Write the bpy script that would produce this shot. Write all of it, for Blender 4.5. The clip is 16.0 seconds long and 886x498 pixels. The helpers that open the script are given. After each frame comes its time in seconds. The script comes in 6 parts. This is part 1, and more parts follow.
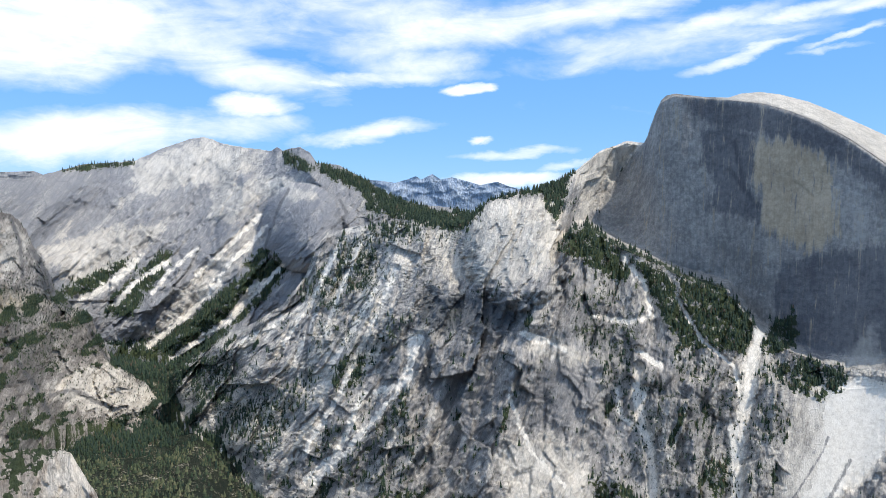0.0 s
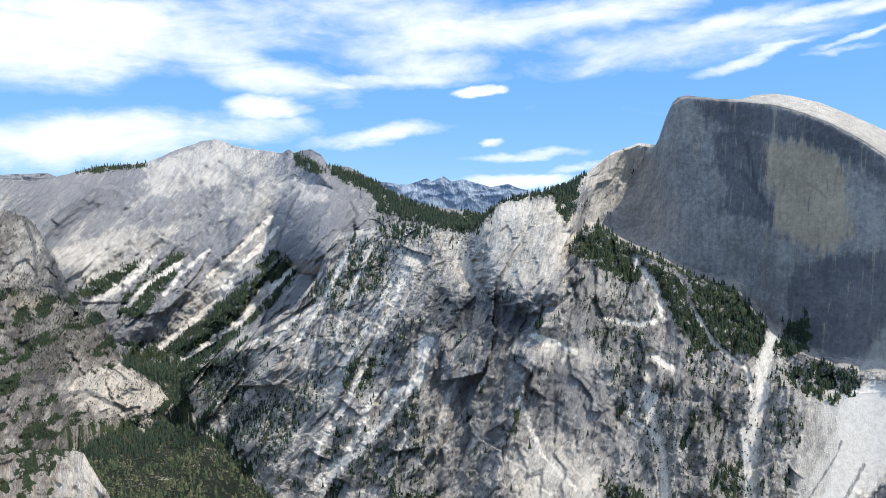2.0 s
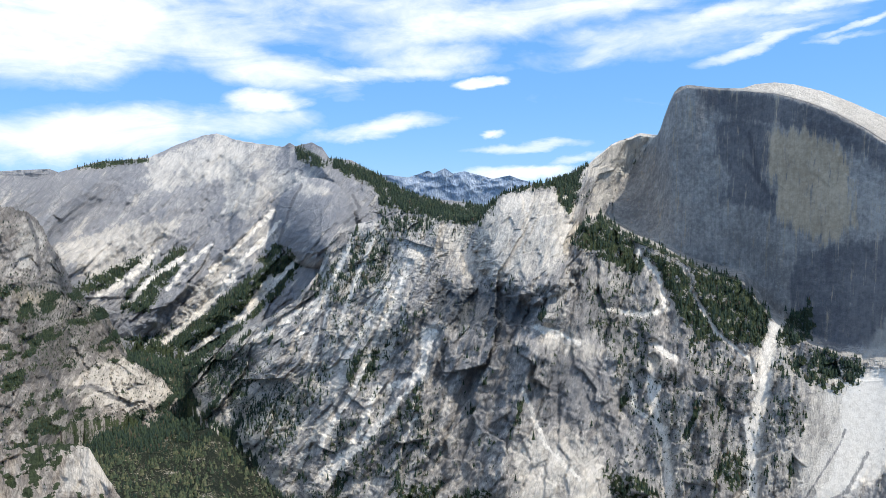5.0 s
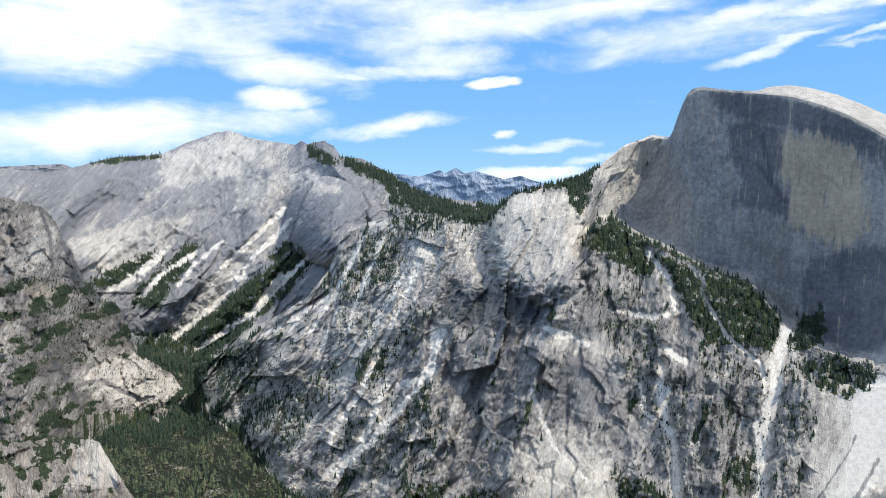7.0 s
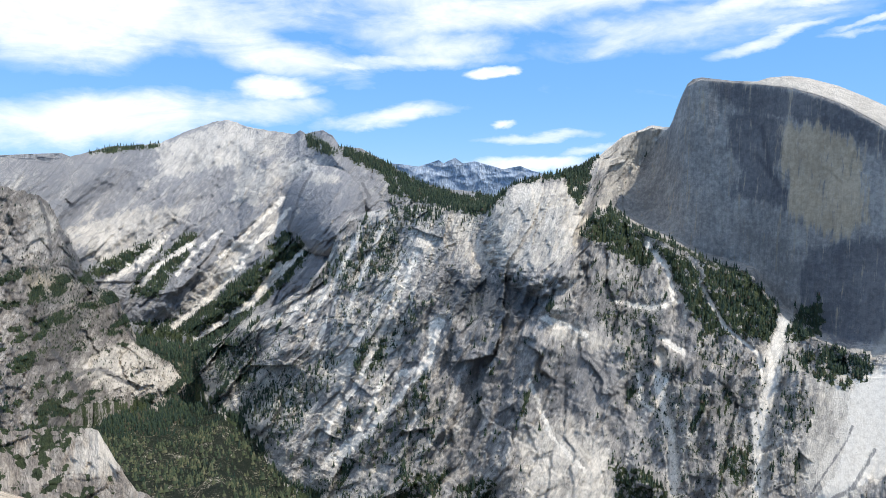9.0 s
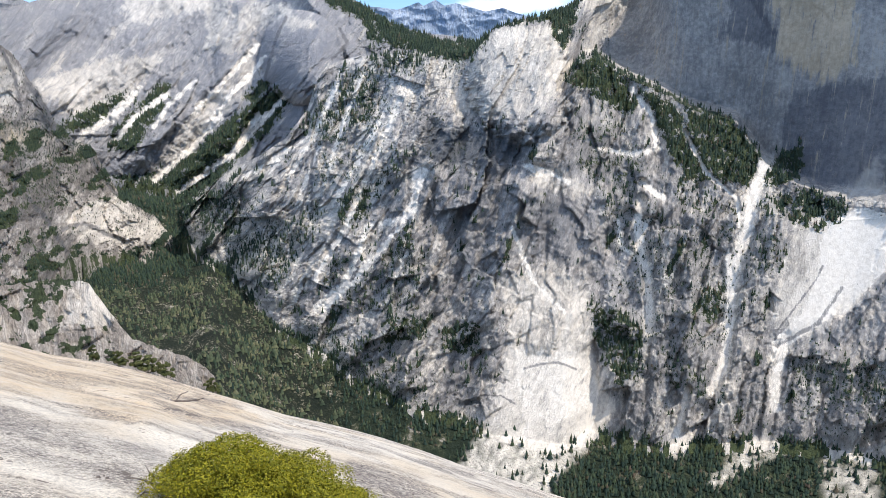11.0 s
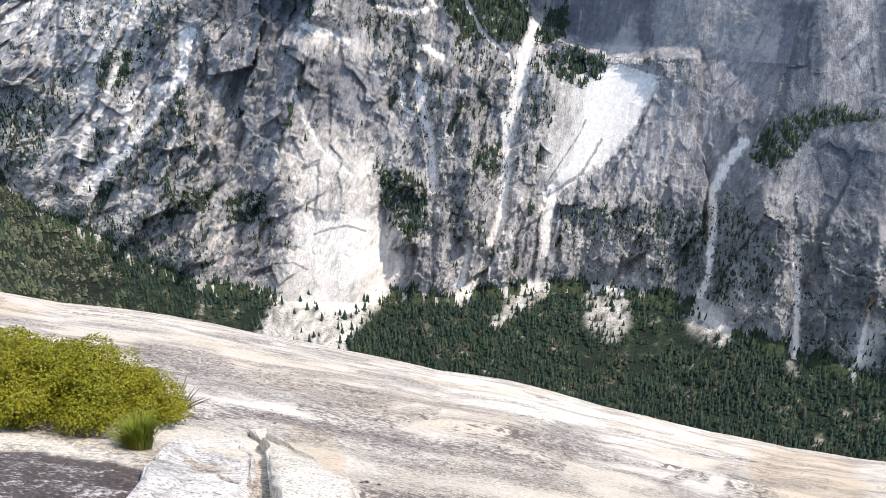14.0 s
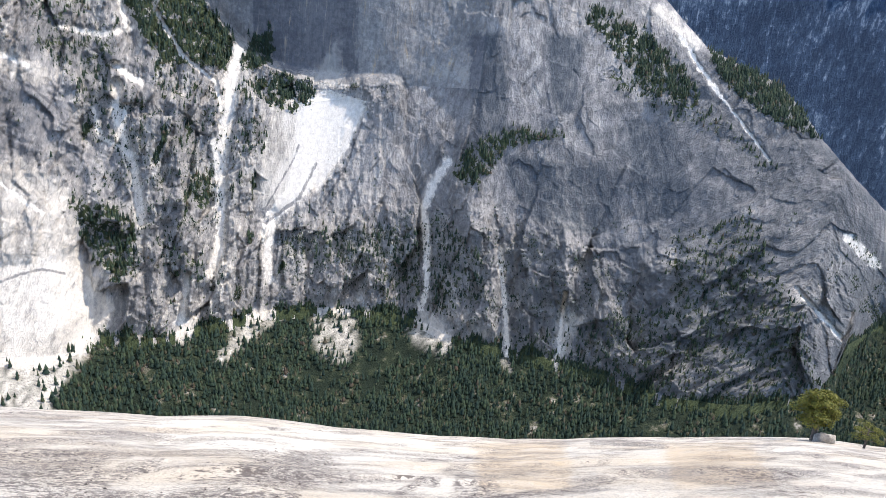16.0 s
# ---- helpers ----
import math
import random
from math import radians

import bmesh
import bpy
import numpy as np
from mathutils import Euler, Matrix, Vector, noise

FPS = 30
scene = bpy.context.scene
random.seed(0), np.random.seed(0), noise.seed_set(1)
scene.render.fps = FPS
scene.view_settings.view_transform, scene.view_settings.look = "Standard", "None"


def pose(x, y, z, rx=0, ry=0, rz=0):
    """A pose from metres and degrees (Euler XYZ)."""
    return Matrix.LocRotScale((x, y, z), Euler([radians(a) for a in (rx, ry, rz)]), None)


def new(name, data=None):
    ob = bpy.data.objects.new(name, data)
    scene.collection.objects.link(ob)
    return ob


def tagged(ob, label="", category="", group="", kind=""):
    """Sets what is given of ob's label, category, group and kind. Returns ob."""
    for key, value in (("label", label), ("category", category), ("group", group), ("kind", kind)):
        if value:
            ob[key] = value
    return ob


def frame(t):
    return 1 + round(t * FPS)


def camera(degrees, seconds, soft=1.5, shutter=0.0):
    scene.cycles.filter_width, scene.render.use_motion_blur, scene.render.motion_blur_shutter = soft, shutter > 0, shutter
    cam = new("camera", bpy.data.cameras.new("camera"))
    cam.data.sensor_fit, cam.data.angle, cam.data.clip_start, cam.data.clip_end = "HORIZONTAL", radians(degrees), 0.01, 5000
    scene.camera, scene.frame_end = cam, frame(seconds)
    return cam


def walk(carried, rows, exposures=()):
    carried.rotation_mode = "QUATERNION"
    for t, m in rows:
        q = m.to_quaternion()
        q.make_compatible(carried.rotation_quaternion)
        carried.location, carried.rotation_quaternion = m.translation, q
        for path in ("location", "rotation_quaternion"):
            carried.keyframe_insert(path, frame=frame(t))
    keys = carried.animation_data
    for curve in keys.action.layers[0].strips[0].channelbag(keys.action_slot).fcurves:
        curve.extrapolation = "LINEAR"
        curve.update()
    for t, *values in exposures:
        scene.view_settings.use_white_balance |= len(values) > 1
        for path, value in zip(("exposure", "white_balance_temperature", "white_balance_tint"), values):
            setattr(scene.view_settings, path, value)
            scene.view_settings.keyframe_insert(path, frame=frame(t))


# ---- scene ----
# ================= camera and walk =================
EYE_Z = 1050.0
cam = camera(60.07, 16.0, soft=0.75)
# seconds, sideways step, heading, pitch, roll
PATH = [
    (0, 0.00, -0.00, -2.20, -0.00),
    (0.5, 0.00, 0.19, -2.12, 0.02),
    (1, 0.00, 0.11, -2.28, 0.11),
    (1.5, 0.00, 0.20, -2.28, 0.11),
    (2, 0.00, 0.80, -2.05, -0.05),
    (2.5, 0.00, 1.36, -1.74, -0.04),
    (3, 0.00, 1.32, -1.97, 0.11),
    (3.5, 0.00, 1.04, -2.16, 0.28),
    (4, 0.00, 0.87, -2.45, 0.44),
    (6.5, 0.00, 1.45, -2.68, 0.19),
    (7, 0.00, 1.74, -2.66, -0.22),
    (7.5, 0.00, 2.07, -2.41, -0.19),
    (8, 0.00, 2.27, -2.09, -0.48),
    (8.5, 0.00, 2.22, -2.24, -0.48),
    (9, 0.00, 1.66, -3.40, -0.38),
    (9.5, 0.00, 1.11, -6.11, -0.11),
    (10, 0.00, 0.85, -9.49, 0.04),
    (10.2, 0.00, 0.74, -10.84, 0.15),
    (12.3, 0.00, -2.24, -18.71, -0.01),
    (12.5, 0.00, -3.10, -19.65, 0.00),
    (13, 0.01, -6.78, -23.13, 0.25),
    (13.5, 0.02, -10.77, -23.71, -0.79),
    (14, 0.03, -15.67, -24.51, -1.94),
    (14.5, 0.05, -19.84, -25.48, -2.30),
    (15, 0.08, -26.04, -25.33, -3.26),
    (15.5, 0.11, -30.93, -23.60, -4.79),
    (16, 0.12, -36.39, -21.29, -5.73),
]
walk(cam, [(t, pose(x, 0, EYE_Z, 90 + p, r, y)) for t, x, y, p, r in PATH],
     exposures=[(0, 0.15, 6500, 10), (9.0, 0.15, 6500, 10), (12.5, 0.53, 6550, 15), (16, 0.55, 6450, 15)])

class Nodes:
    """Short forms for wiring shader nodes."""

    def __init__(self, tree):
        self.t = tree

    def add(self, kind, **props):
        n = self.t.nodes.new(kind)
        for k, v in props.items():
            setattr(n, k, v)
        return n

    def link(self, a, b):
        self.t.links.new(a, b)

    def put(self, socket, v):
        if hasattr(v, "is_linked"):
            self.t.links.new(v, socket)
        else:
            socket.default_value = v

    def math(self, op, a, b=None, c=None):
        n = self.add("ShaderNodeMath", operation=op)
        for i, v in enumerate((a, b, c)):
            if v is not None:
                self.put(n.inputs[i], v)
        return n.outputs[0]

    def mapping(self, v, scale=(1, 1, 1), rot=(0, 0, 0)):
        n = self.add("ShaderNodeMapping")
        self.link(v, n.inputs[0])
        n.inputs["Rotation"].default_value = [radians(a) for a in rot]
        n.inputs["Scale"].default_value = scale
        return n.outputs[0]

    def noise(self, v, scale, detail=4, rough=0.5, distort=0.0):
        n = self.add("ShaderNodeTexNoise")
        self.link(v, n.inputs["Vector"])
        n.inputs["Scale"].default_value, n.inputs["Detail"].default_value = scale, detail
        n.inputs["Roughness"].default_value, n.inputs["Distortion"].default_value = rough, distort
        return n.outputs[0]

    def cells(self, v, scale):
        """A random tone for each cell, and the distance to its border."""
        a = self.add("ShaderNodeTexVoronoi", feature="F1")
        e = self.add("ShaderNodeTexVoronoi", feature="DISTANCE_TO_EDGE")
        for n in (a, e):
            self.link(v, n.inputs["Vector"])
            n.inputs["Scale"].default_value = scale
        sep = self.add("ShaderNodeSeparateColor")
        self.link(a.outputs["Color"], sep.inputs[0])
        return sep.outputs[0], e.outputs["Distance"]

    def ramp(self, v, stops):
        lo, hi = stops[0][0], stops[-1][0]
        m = self.add("ShaderNodeMapRange")
        self.put(m.inputs[0], v)
        m.inputs[1].default_value, m.inputs[2].default_value = lo, hi
        r = self.add("ShaderNodeValToRGB")
        self.link(m.outputs[0], r.inputs[0])
        while len(r.color_ramp.elements) < len(stops):
            r.color_ramp.elements.new(0.5)
        for el, (p, c) in zip(r.color_ramp.elements, stops):
            el.position = (p - lo) / (hi - lo)
            el.color = (c, c, c, 1) if isinstance(c, (int, float)) else (*c, 1)
        return r.outputs[0]

    def mix(self, f, a, b, mode="MIX"):
        n = self.add("ShaderNodeMix", data_type="RGBA", blend_type=mode)
        self.put(n.inputs[0], f)
        for i, v in ((6, a), (7, b)):
            if isinstance(v, tuple) and len(v) == 3:
                v = (*v, 1)
            self.put(n.inputs[i], v)
        return n.outputs[2]

    def attr(self, name):
        return self.add("ShaderNodeAttribute", attribute_name=name).outputs["Fac"]


# ================= world and sun =================
SUN_DIR = Vector((0.47, -0.17, 0.865)).normalized()


def build_world():
    w = bpy.data.worlds.new("sky")
    scene.world = w
    w.use_nodes = True
    nt = w.node_tree
    nt.nodes.clear()
    N = Nodes(nt)
    sky = N.add("ShaderNodeTexSky", sky_type="NISHITA", sun_disc=False)
    sky.sun_elevation = math.asin(SUN_DIR.z)
    sky.sun_rotation = math.atan2(SUN_DIR.x, SUN_DIR.y)
    sky.altitude, sky.air_density, sky.dust_density, sky.ozone_density = 2200, 1.0, 0.6, 1.4
    co = N.add("ShaderNodeTexCoord").outputs["Generated"]
    sep = N.add("ShaderNodeSeparateXYZ")
    N.link(co, sep.inputs[0])
    x, y, z = sep.outputs
    bear = N.math("MULTIPLY", N.math("ARCTAN2", x, y), 57.2958)
    elev = N.math("MULTIPLY", N.math("ARCSINE", z), 57.2958)
    comb = N.add("ShaderNodeCombineXYZ")
    N.link(bear, comb.inputs[0])
    N.link(elev, comb.inputs[1])
    flat = comb.outputs[0]
    # thin streaks drawn out along the wind, and finer fraying
    wisps = N.noise(N.mapping(flat, (0.10, 0.40, 1), (0, 0, -9)), 1.0, 8, 0.58, 0.9)
    puffs = N.noise(N.mapping(flat, (0.34, 0.75, 1), (0, 0, -6)), 1.0, 8, 0.62, 0.5)
    wob = N.noise(N.mapping(flat, (0.20, 0.42, 1), (0, 0, 10)), 1.0, 6, 0.6, 0.4)
    wob2 = N.noise(N.mapping(flat, (0.26, 0.50, 1), (0, 0, -25)), 1.0, 6, 0.6, 0.4)
    bear = N.math("ADD", bear, N.math("MULTIPLY", N.math("SUBTRACT", wob, 0.5), 4.0))
    elev0 = elev
    elev = N.math("ADD", elev, N.math("MULTIPLY", N.math("SUBTRACT", wob2, 0.5), 1.5))
    total = None
    for b, e, rb, re, tilt, k in CLOUDS:
        a = radians(tilt)
        db, de = N.math("SUBTRACT", bear, b), N.math("SUBTRACT", elev, e)
        u = N.math("DIVIDE", N.math("ADD", N.math("MULTIPLY", db, math.cos(a)), N.math("MULTIPLY", de, math.sin(a))), rb)
        v = N.math("DIVIDE", N.math("SUBTRACT", N.math("MULTIPLY", de, math.cos(a)), N.math("MULTIPLY", db, math.sin(a))), re)
        d = N.math("ADD", N.math("MULTIPLY", u, u), N.math("MULTIPLY", v, v))
        m = N.math("MULTIPLY", N.math("SUBTRACT", 1.0, d), k)
        total = m if total is None else N.math("SMOOTH_MAX", total, m, 0.25)
    total = N.math("MAXIMUM", total, N.math("MULTIPLY", N.math("SUBTRACT", elev0, 38.0), 0.04))
    total = N.math("MINIMUM", N.math("MAXIMUM", total, -1.0), 1.3)
    n = N.math("ADD", N.math("MULTIPLY", N.math("SUBTRACT", wisps, 0.5), 2.6), N.math("MULTIPLY", N.math("SUBTRACT", puffs, 0.5), 1.3))
    cover = N.ramp(N.math("ADD", total, n), [(-0.5, 0.0), (0.05, 0.17), (0.6, 0.5), (1.3, 0.92), (1.9, 1.0)])
    tint = N.mix(0.62, sky.outputs[0], (0.75, 2.9, 6.6, 1))
    both = N.mix(cover, tint, (7.1, 7.35, 7.7, 1))
    bg = N.add("ShaderNodeBackground")
    bg.inputs[1].default_value = 0.15
    N.link(both, bg.inputs[0])
    out = N.add("ShaderNodeOutputWorld")
    N.link(bg.outputs[0], out.inputs[0])


# bearing, height in degrees, half width, half height, tilt, weight
CLOUDS = []


def cloud(*shape):
    CLOUDS.append(shape)


cloud(-26.9, 12.1, 9.0, 3.26, 8, 1.7)
cloud(-14.5, 10.7, 6.9, 1.40, -11, 1)
cloud(-19.5, 12.8, 5.9, 2.23, 0, 0.8)
cloud(-8.9, 9.7, 2.5, 0.27, 3, 0.75)
cloud(-3.5, 10.3, 6.9, 0.61, 3, 0.85)
cloud(-1.6, 11.4, 4.2, 1.12, 4, 1)
cloud(-26.0, 5.5, 9.5, 1.86, 5, 1.4)
cloud(-13.9, 8.2, 3.1, 0.99, 3, 1.6)
cloud(-15.7, 6.6, 5.1, 0.87, 2, 0.75)
cloud(-5.6, 6.4, 4.9, 0.70, 9, 1.25)
cloud(2.0, 9.5, 1.9, 0.52, 6, 2.2)
cloud(2.8, 5.8, 0.9, 0.33, 4, 1.3)
cloud(5.5, 4.9, 4.2, 0.37, 3, 1.1)
cloud(9.2, 4.0, 2.7, 0.29, 10, 0.75)
cloud(4.9, 2.9, 5.0, 0.58, 2, 1.5)
cloud(-7.6, 14.6, 11.5, 1.84, 3, 0.72)
cloud(1.1, 13.7, 10.4, 1.49, 5, 1.15)
cloud(9.4, 14.8, 10.6, 1.30, 6, 1)
cloud(19.0, 13.4, 5.2, 0.74, 12, 0.95)
cloud(21.1, 11.2, 4.3, 0.48, 15, 1.15)
cloud(24.2, 13.7, 4.9, 0.46, 6, 0.9)
cloud(28.5, 13.7, 3.2, 0.42, 3, 0.8)
cloud(10.2, 11.5, 2.8, 0.79, 8, 0.5)
cloud(15.4, 12.3, 8.2, 1.37, 4, 0.55)
cloud(27.6, 11.9, 2.3, 0.21, 12, 0.65)
cloud(26.6, 11.2, 2.0, 0.18, 3, 0.5)
cloud(-6.0, 12.6, 5.0, 1.18, -4, 0.55)
cloud(-60, 12, 22, 6, 0, 1)
cloud(60, 20, 24, 5, 0, 0.8)
cloud(150, 25, 40, 8, 0, 0.8)
cloud(-140, 30, 40, 8, 0, 0.8)


build_world()
sun = new("sun", bpy.data.lights.new("sun", "SUN"))
sun.data.energy, sun.data.angle, sun.data.color = 3.5, radians(0.53), (1.0, 0.935, 0.83)
sun.rotation_mode = "QUATERNION"
sun.rotation_quaternion = SUN_DIR.to_track_quat("Z", "Y")
sun.location = (0, 0, 3000)


# ================= materials =================
def material(name):
    m = bpy.data.materials.new(name)
    m.use_nodes = True
    nt = m.node_tree
    nt.nodes.clear()
    N = Nodes(nt)
    b = N.add("ShaderNodeBsdfPrincipled")
    out = N.add("ShaderNodeOutputMaterial")
    N.link(b.outputs[0], out.inputs[0])
    b.inputs["Specular IOR Level"].default_value = 0.25
    return m, N, b


def bump(N, b, h, strength, dist):
    n = N.add("ShaderNodeBump")
    N.put(n.inputs["Strength"], strength)
    n.inputs["Distance"].default_value = dist
    N.link(h, n.inputs["Height"])
    N.link(n.outputs[0], b.inputs["Normal"])


def mountain_rock(name, dark, mid, pale, size=1.0, contrast=1.4, bright=0.5, split=1.0):
    """Weathered granite with water streaks, joints, shrubs in the joints, pale debris, dark stains and painted sun and
    shade by vertex masks.
    """
    m, N, b = material(name)
    co = N.add("ShaderNodeTexCoord").outputs["Object"]
    big = N.noise(co, 0.009 / size, 4, 0.6)
    fine = N.noise(co, 0.10 / size, 7, 0.72)
    grid = N.add("ShaderNodeCombineXYZ")
    N.link(N.attr("ju"), grid.inputs[0])
    N.link(N.attr("jv"), grid.inputs[1])
    along_joints = grid.outputs[0]
    joints = N.noise(N.mapping(along_joints, (3.0, 0.60, 1)), 1.0, 8, 0.72, 0.35)
    plates, rims = N.cells(N.mapping(along_joints, (1.5, 0.55, 1)), 1.0)
    bits, seams = N.cells(N.mapping(along_joints, (5.2, 2.1, 1)), 1.0)
    streak = N.noise(N.mapping(co, (0.05, 0.05, 0.004)), 1.0 / size, 7, 0.66, 0.3)
    crisp = N.noise(N.mapping(along_joints, (10.0, 2.0, 1)), 1.0, 8, 0.78, 0.5)
    crest = N.math("SUBTRACT", 1.0, N.math("MULTIPLY", N.math("ABSOLUTE", N.math("SUBTRACT", crisp, 0.5)), 5.0))
    tone = N.math("ADD", N.math("MULTIPLY", fine, 0.22), N.math("ADD", N.math("MULTIPLY", big, 0.14), N.math("MULTIPLY", joints, 0.36)))
    tone = N.math("ADD", tone, N.math("ADD", N.math("MULTIPLY", crisp, 0.12), N.math("MULTIPLY", crest, 0.04)))
    cellular = N.math("ADD", N.math("MULTIPLY", plates, 0.5), N.math("MULTIPLY", bits, 0.5))
    tone = N.math("ADD", tone, N.math("MULTIPLY", N.math("ADD", N.math("MULTIPLY", N.attr("tone"), 0.6), N.math("MULTIPLY", cellular, 0.4)), 0.24))
    # water-polished faces are plainer
    plain = N.math("SUBTRACT", 1.0, N.math("MULTIPLY", N.attr("wash"), 0.6))
    tone = N.math("ADD", N.math("MULTIPLY", N.math("SUBTRACT", tone, 0.57), plain), 0.57)
    tone = N.math("SUBTRACT", tone, N.math("MULTIPLY", N.attr("gry"), 0.045))
    tone = N.math("ADD", tone, N.math("MULTIPLY", N.attr("lit"), 0.055))
    col = N.ramp(tone, [(0.57 - 0.12 / contrast, dark), (0.57, mid), (0.57 + 0.10 / contrast, pale)])
    col = N.mix(N.math("MULTIPLY", N.ramp(streak, [(0.46, 0.0), (0.60, 1.0)]), N.ramp(N.attr("wash"), [(0.0, 0.0), (0.58, 0.16), (0.72, 0.6)])), col, tuple(c * 0.42 for c in dark))
    # soft outlines break up along the joints
    fray = N.math("ADD", N.math("MULTIPLY", N.math("SUBTRACT", crisp, 0.5), 1.5), N.math("MULTIPLY", N.math("SUBTRACT", joints, 0.5), 1.5))
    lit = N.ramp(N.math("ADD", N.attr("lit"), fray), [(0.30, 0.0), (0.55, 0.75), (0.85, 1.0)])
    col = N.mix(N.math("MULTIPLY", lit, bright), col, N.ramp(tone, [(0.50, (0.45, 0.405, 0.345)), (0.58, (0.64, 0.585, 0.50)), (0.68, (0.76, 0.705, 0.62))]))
    col = N.mix(N.math("MULTIPLY", N.attr("tan"), N.ramp(streak, [(0.40, 0.85), (0.56, 0.25)])), col, (0.52, 0.43, 0.29))
    # drk holds stains and, in places, shade put into the rock colour
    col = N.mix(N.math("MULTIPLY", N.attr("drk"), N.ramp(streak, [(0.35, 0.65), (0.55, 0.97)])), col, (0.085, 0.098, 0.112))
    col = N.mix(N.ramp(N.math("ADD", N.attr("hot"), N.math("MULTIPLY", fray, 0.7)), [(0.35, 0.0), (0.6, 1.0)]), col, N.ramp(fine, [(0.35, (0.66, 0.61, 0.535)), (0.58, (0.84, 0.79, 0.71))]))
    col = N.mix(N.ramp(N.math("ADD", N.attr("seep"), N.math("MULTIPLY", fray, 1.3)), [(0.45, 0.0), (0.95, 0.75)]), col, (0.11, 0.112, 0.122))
    # dark joints
    crack = N.ramp(N.math("ABSOLUTE", N.math("SUBTRACT", joints, 0.5)), [(0.0, 0.7), (0.02, 0.0)])
    crack = N.math("MAXIMUM", crack, N.ramp(rims, [(0.0, 0.8), (0.035, 0.0)]))
    crack = N.math("MAXIMUM", crack, N.math("MULTIPLY", N.ramp(seams, [(0.0, 0.65), (0.07, 0.0)]), N.ramp(big, [(0.42, 0.2), (0.58, 1.0)])))
    crack = N.math("MULTIPLY", crack, split)
    col = N.mix(N.math("MULTIPLY", crack, N.math("SUBTRACT", 1.0, N.math("MINIMUM", 1.0, N.math("ADD", N.math("MULTIPLY", N.attr("wash"), 0.7), N.math("MULTIPLY", N.attr("even"), 0.85))))), col, tuple(c * 0.8 for c in dark))
    spots = N.math("SUBTRACT", N.noise(co, 0.075 / size, 5, 0.72), N.math("MULTIPLY", N.attr("shr"), 0.10))
    scrub = N.ramp(spots, [(0.28, 1.0), (0.32, 0.0)])
    col = N.mix(N.math("MULTIPLY", scrub, N.math("SUBTRACT", 1.0, N.math("MAXIMUM", N.attr("wash"), N.attr("even")))), col, (0.07, 0.085, 0.055))
    veg = N.ramp(N.math("ADD", N.attr("veg"), N.math("MULTIPLY", N.math("SUBTRACT", fine, 0.5), 2.4)), [(0.40, 0.0), (0.52, 1.0)])
    ground = N.ramp(fine, [(0.35, (0.022, 0.034, 0.016)), (0.65, (0.07, 0.09, 0.04))])
    col = N.mix(veg, col, ground)
    N.link(col, b.inputs["Base Color"])
    b.inputs["Roughness"].default_value = 0.9
    h = N.math("ADD", N.math("MULTIPLY", fine, 1.0), N.math("ADD", N.math("MULTIPLY", joints, 1.3), N.math("MULTIPLY", crisp, 1.6)))
    h = N.math("ADD", h, N.math("ADD", N.math("MULTIPLY", cellular, 0.8), N.math("MULTIPLY", N.math("MINIMUM", seams, 0.1), 4.0)))
    bump(N, b, h, N.math("SUBTRACT", 1.0, N.math("MULTIPLY", N.math("MAXIMUM", N.attr("hot"), N.math("MULTIPLY", N.attr("even"), 0.6)), 0.8)), 3.0 * size)
    return m


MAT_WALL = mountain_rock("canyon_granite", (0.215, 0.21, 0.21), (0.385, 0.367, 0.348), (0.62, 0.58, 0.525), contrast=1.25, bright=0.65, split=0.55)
# the high ridge's greys lean slightly blue, as haze would tint them
MAT_HIGH = mountain_rock("high_granite", (0.235, 0.242, 0.262), (0.315, 0.312, 0.318), (0.47, 0.452, 0.432), size=1.5, contrast=1.3, bright=0.55, split=0.8)
MAT_KNOB = mountain_rock("knob_granite", (0.20, 0.172, 0.148), (0.41, 0.355, 0.30), (0.62, 0.55, 0.47), contrast=1.6, split=0.7)
MAT_CLIFF = mountain_rock("cliff_granite", (0.145, 0.132, 0.12), (0.32, 0.29, 0.262), (0.60, 0.55, 0.49), size=1.2, contrast=1.5)
# blue air haze is mixed straight into these two base colours
MAT_FAR_HAZE = mountain_rock("hazy_far_granite", (0.32, 0.41, 0.55), (0.42, 0.51, 0.64), (0.70, 0.75, 0.81), size=2.0, contrast=1.0, split=0.3)
MAT_SLOPE_HAZE = mountain_rock("far_slope", (0.026, 0.05, 0.09), (0.055, 0.095, 0.155), (0.24, 0.31, 0.39), size=2.4, contrast=1.6, split=0.0)


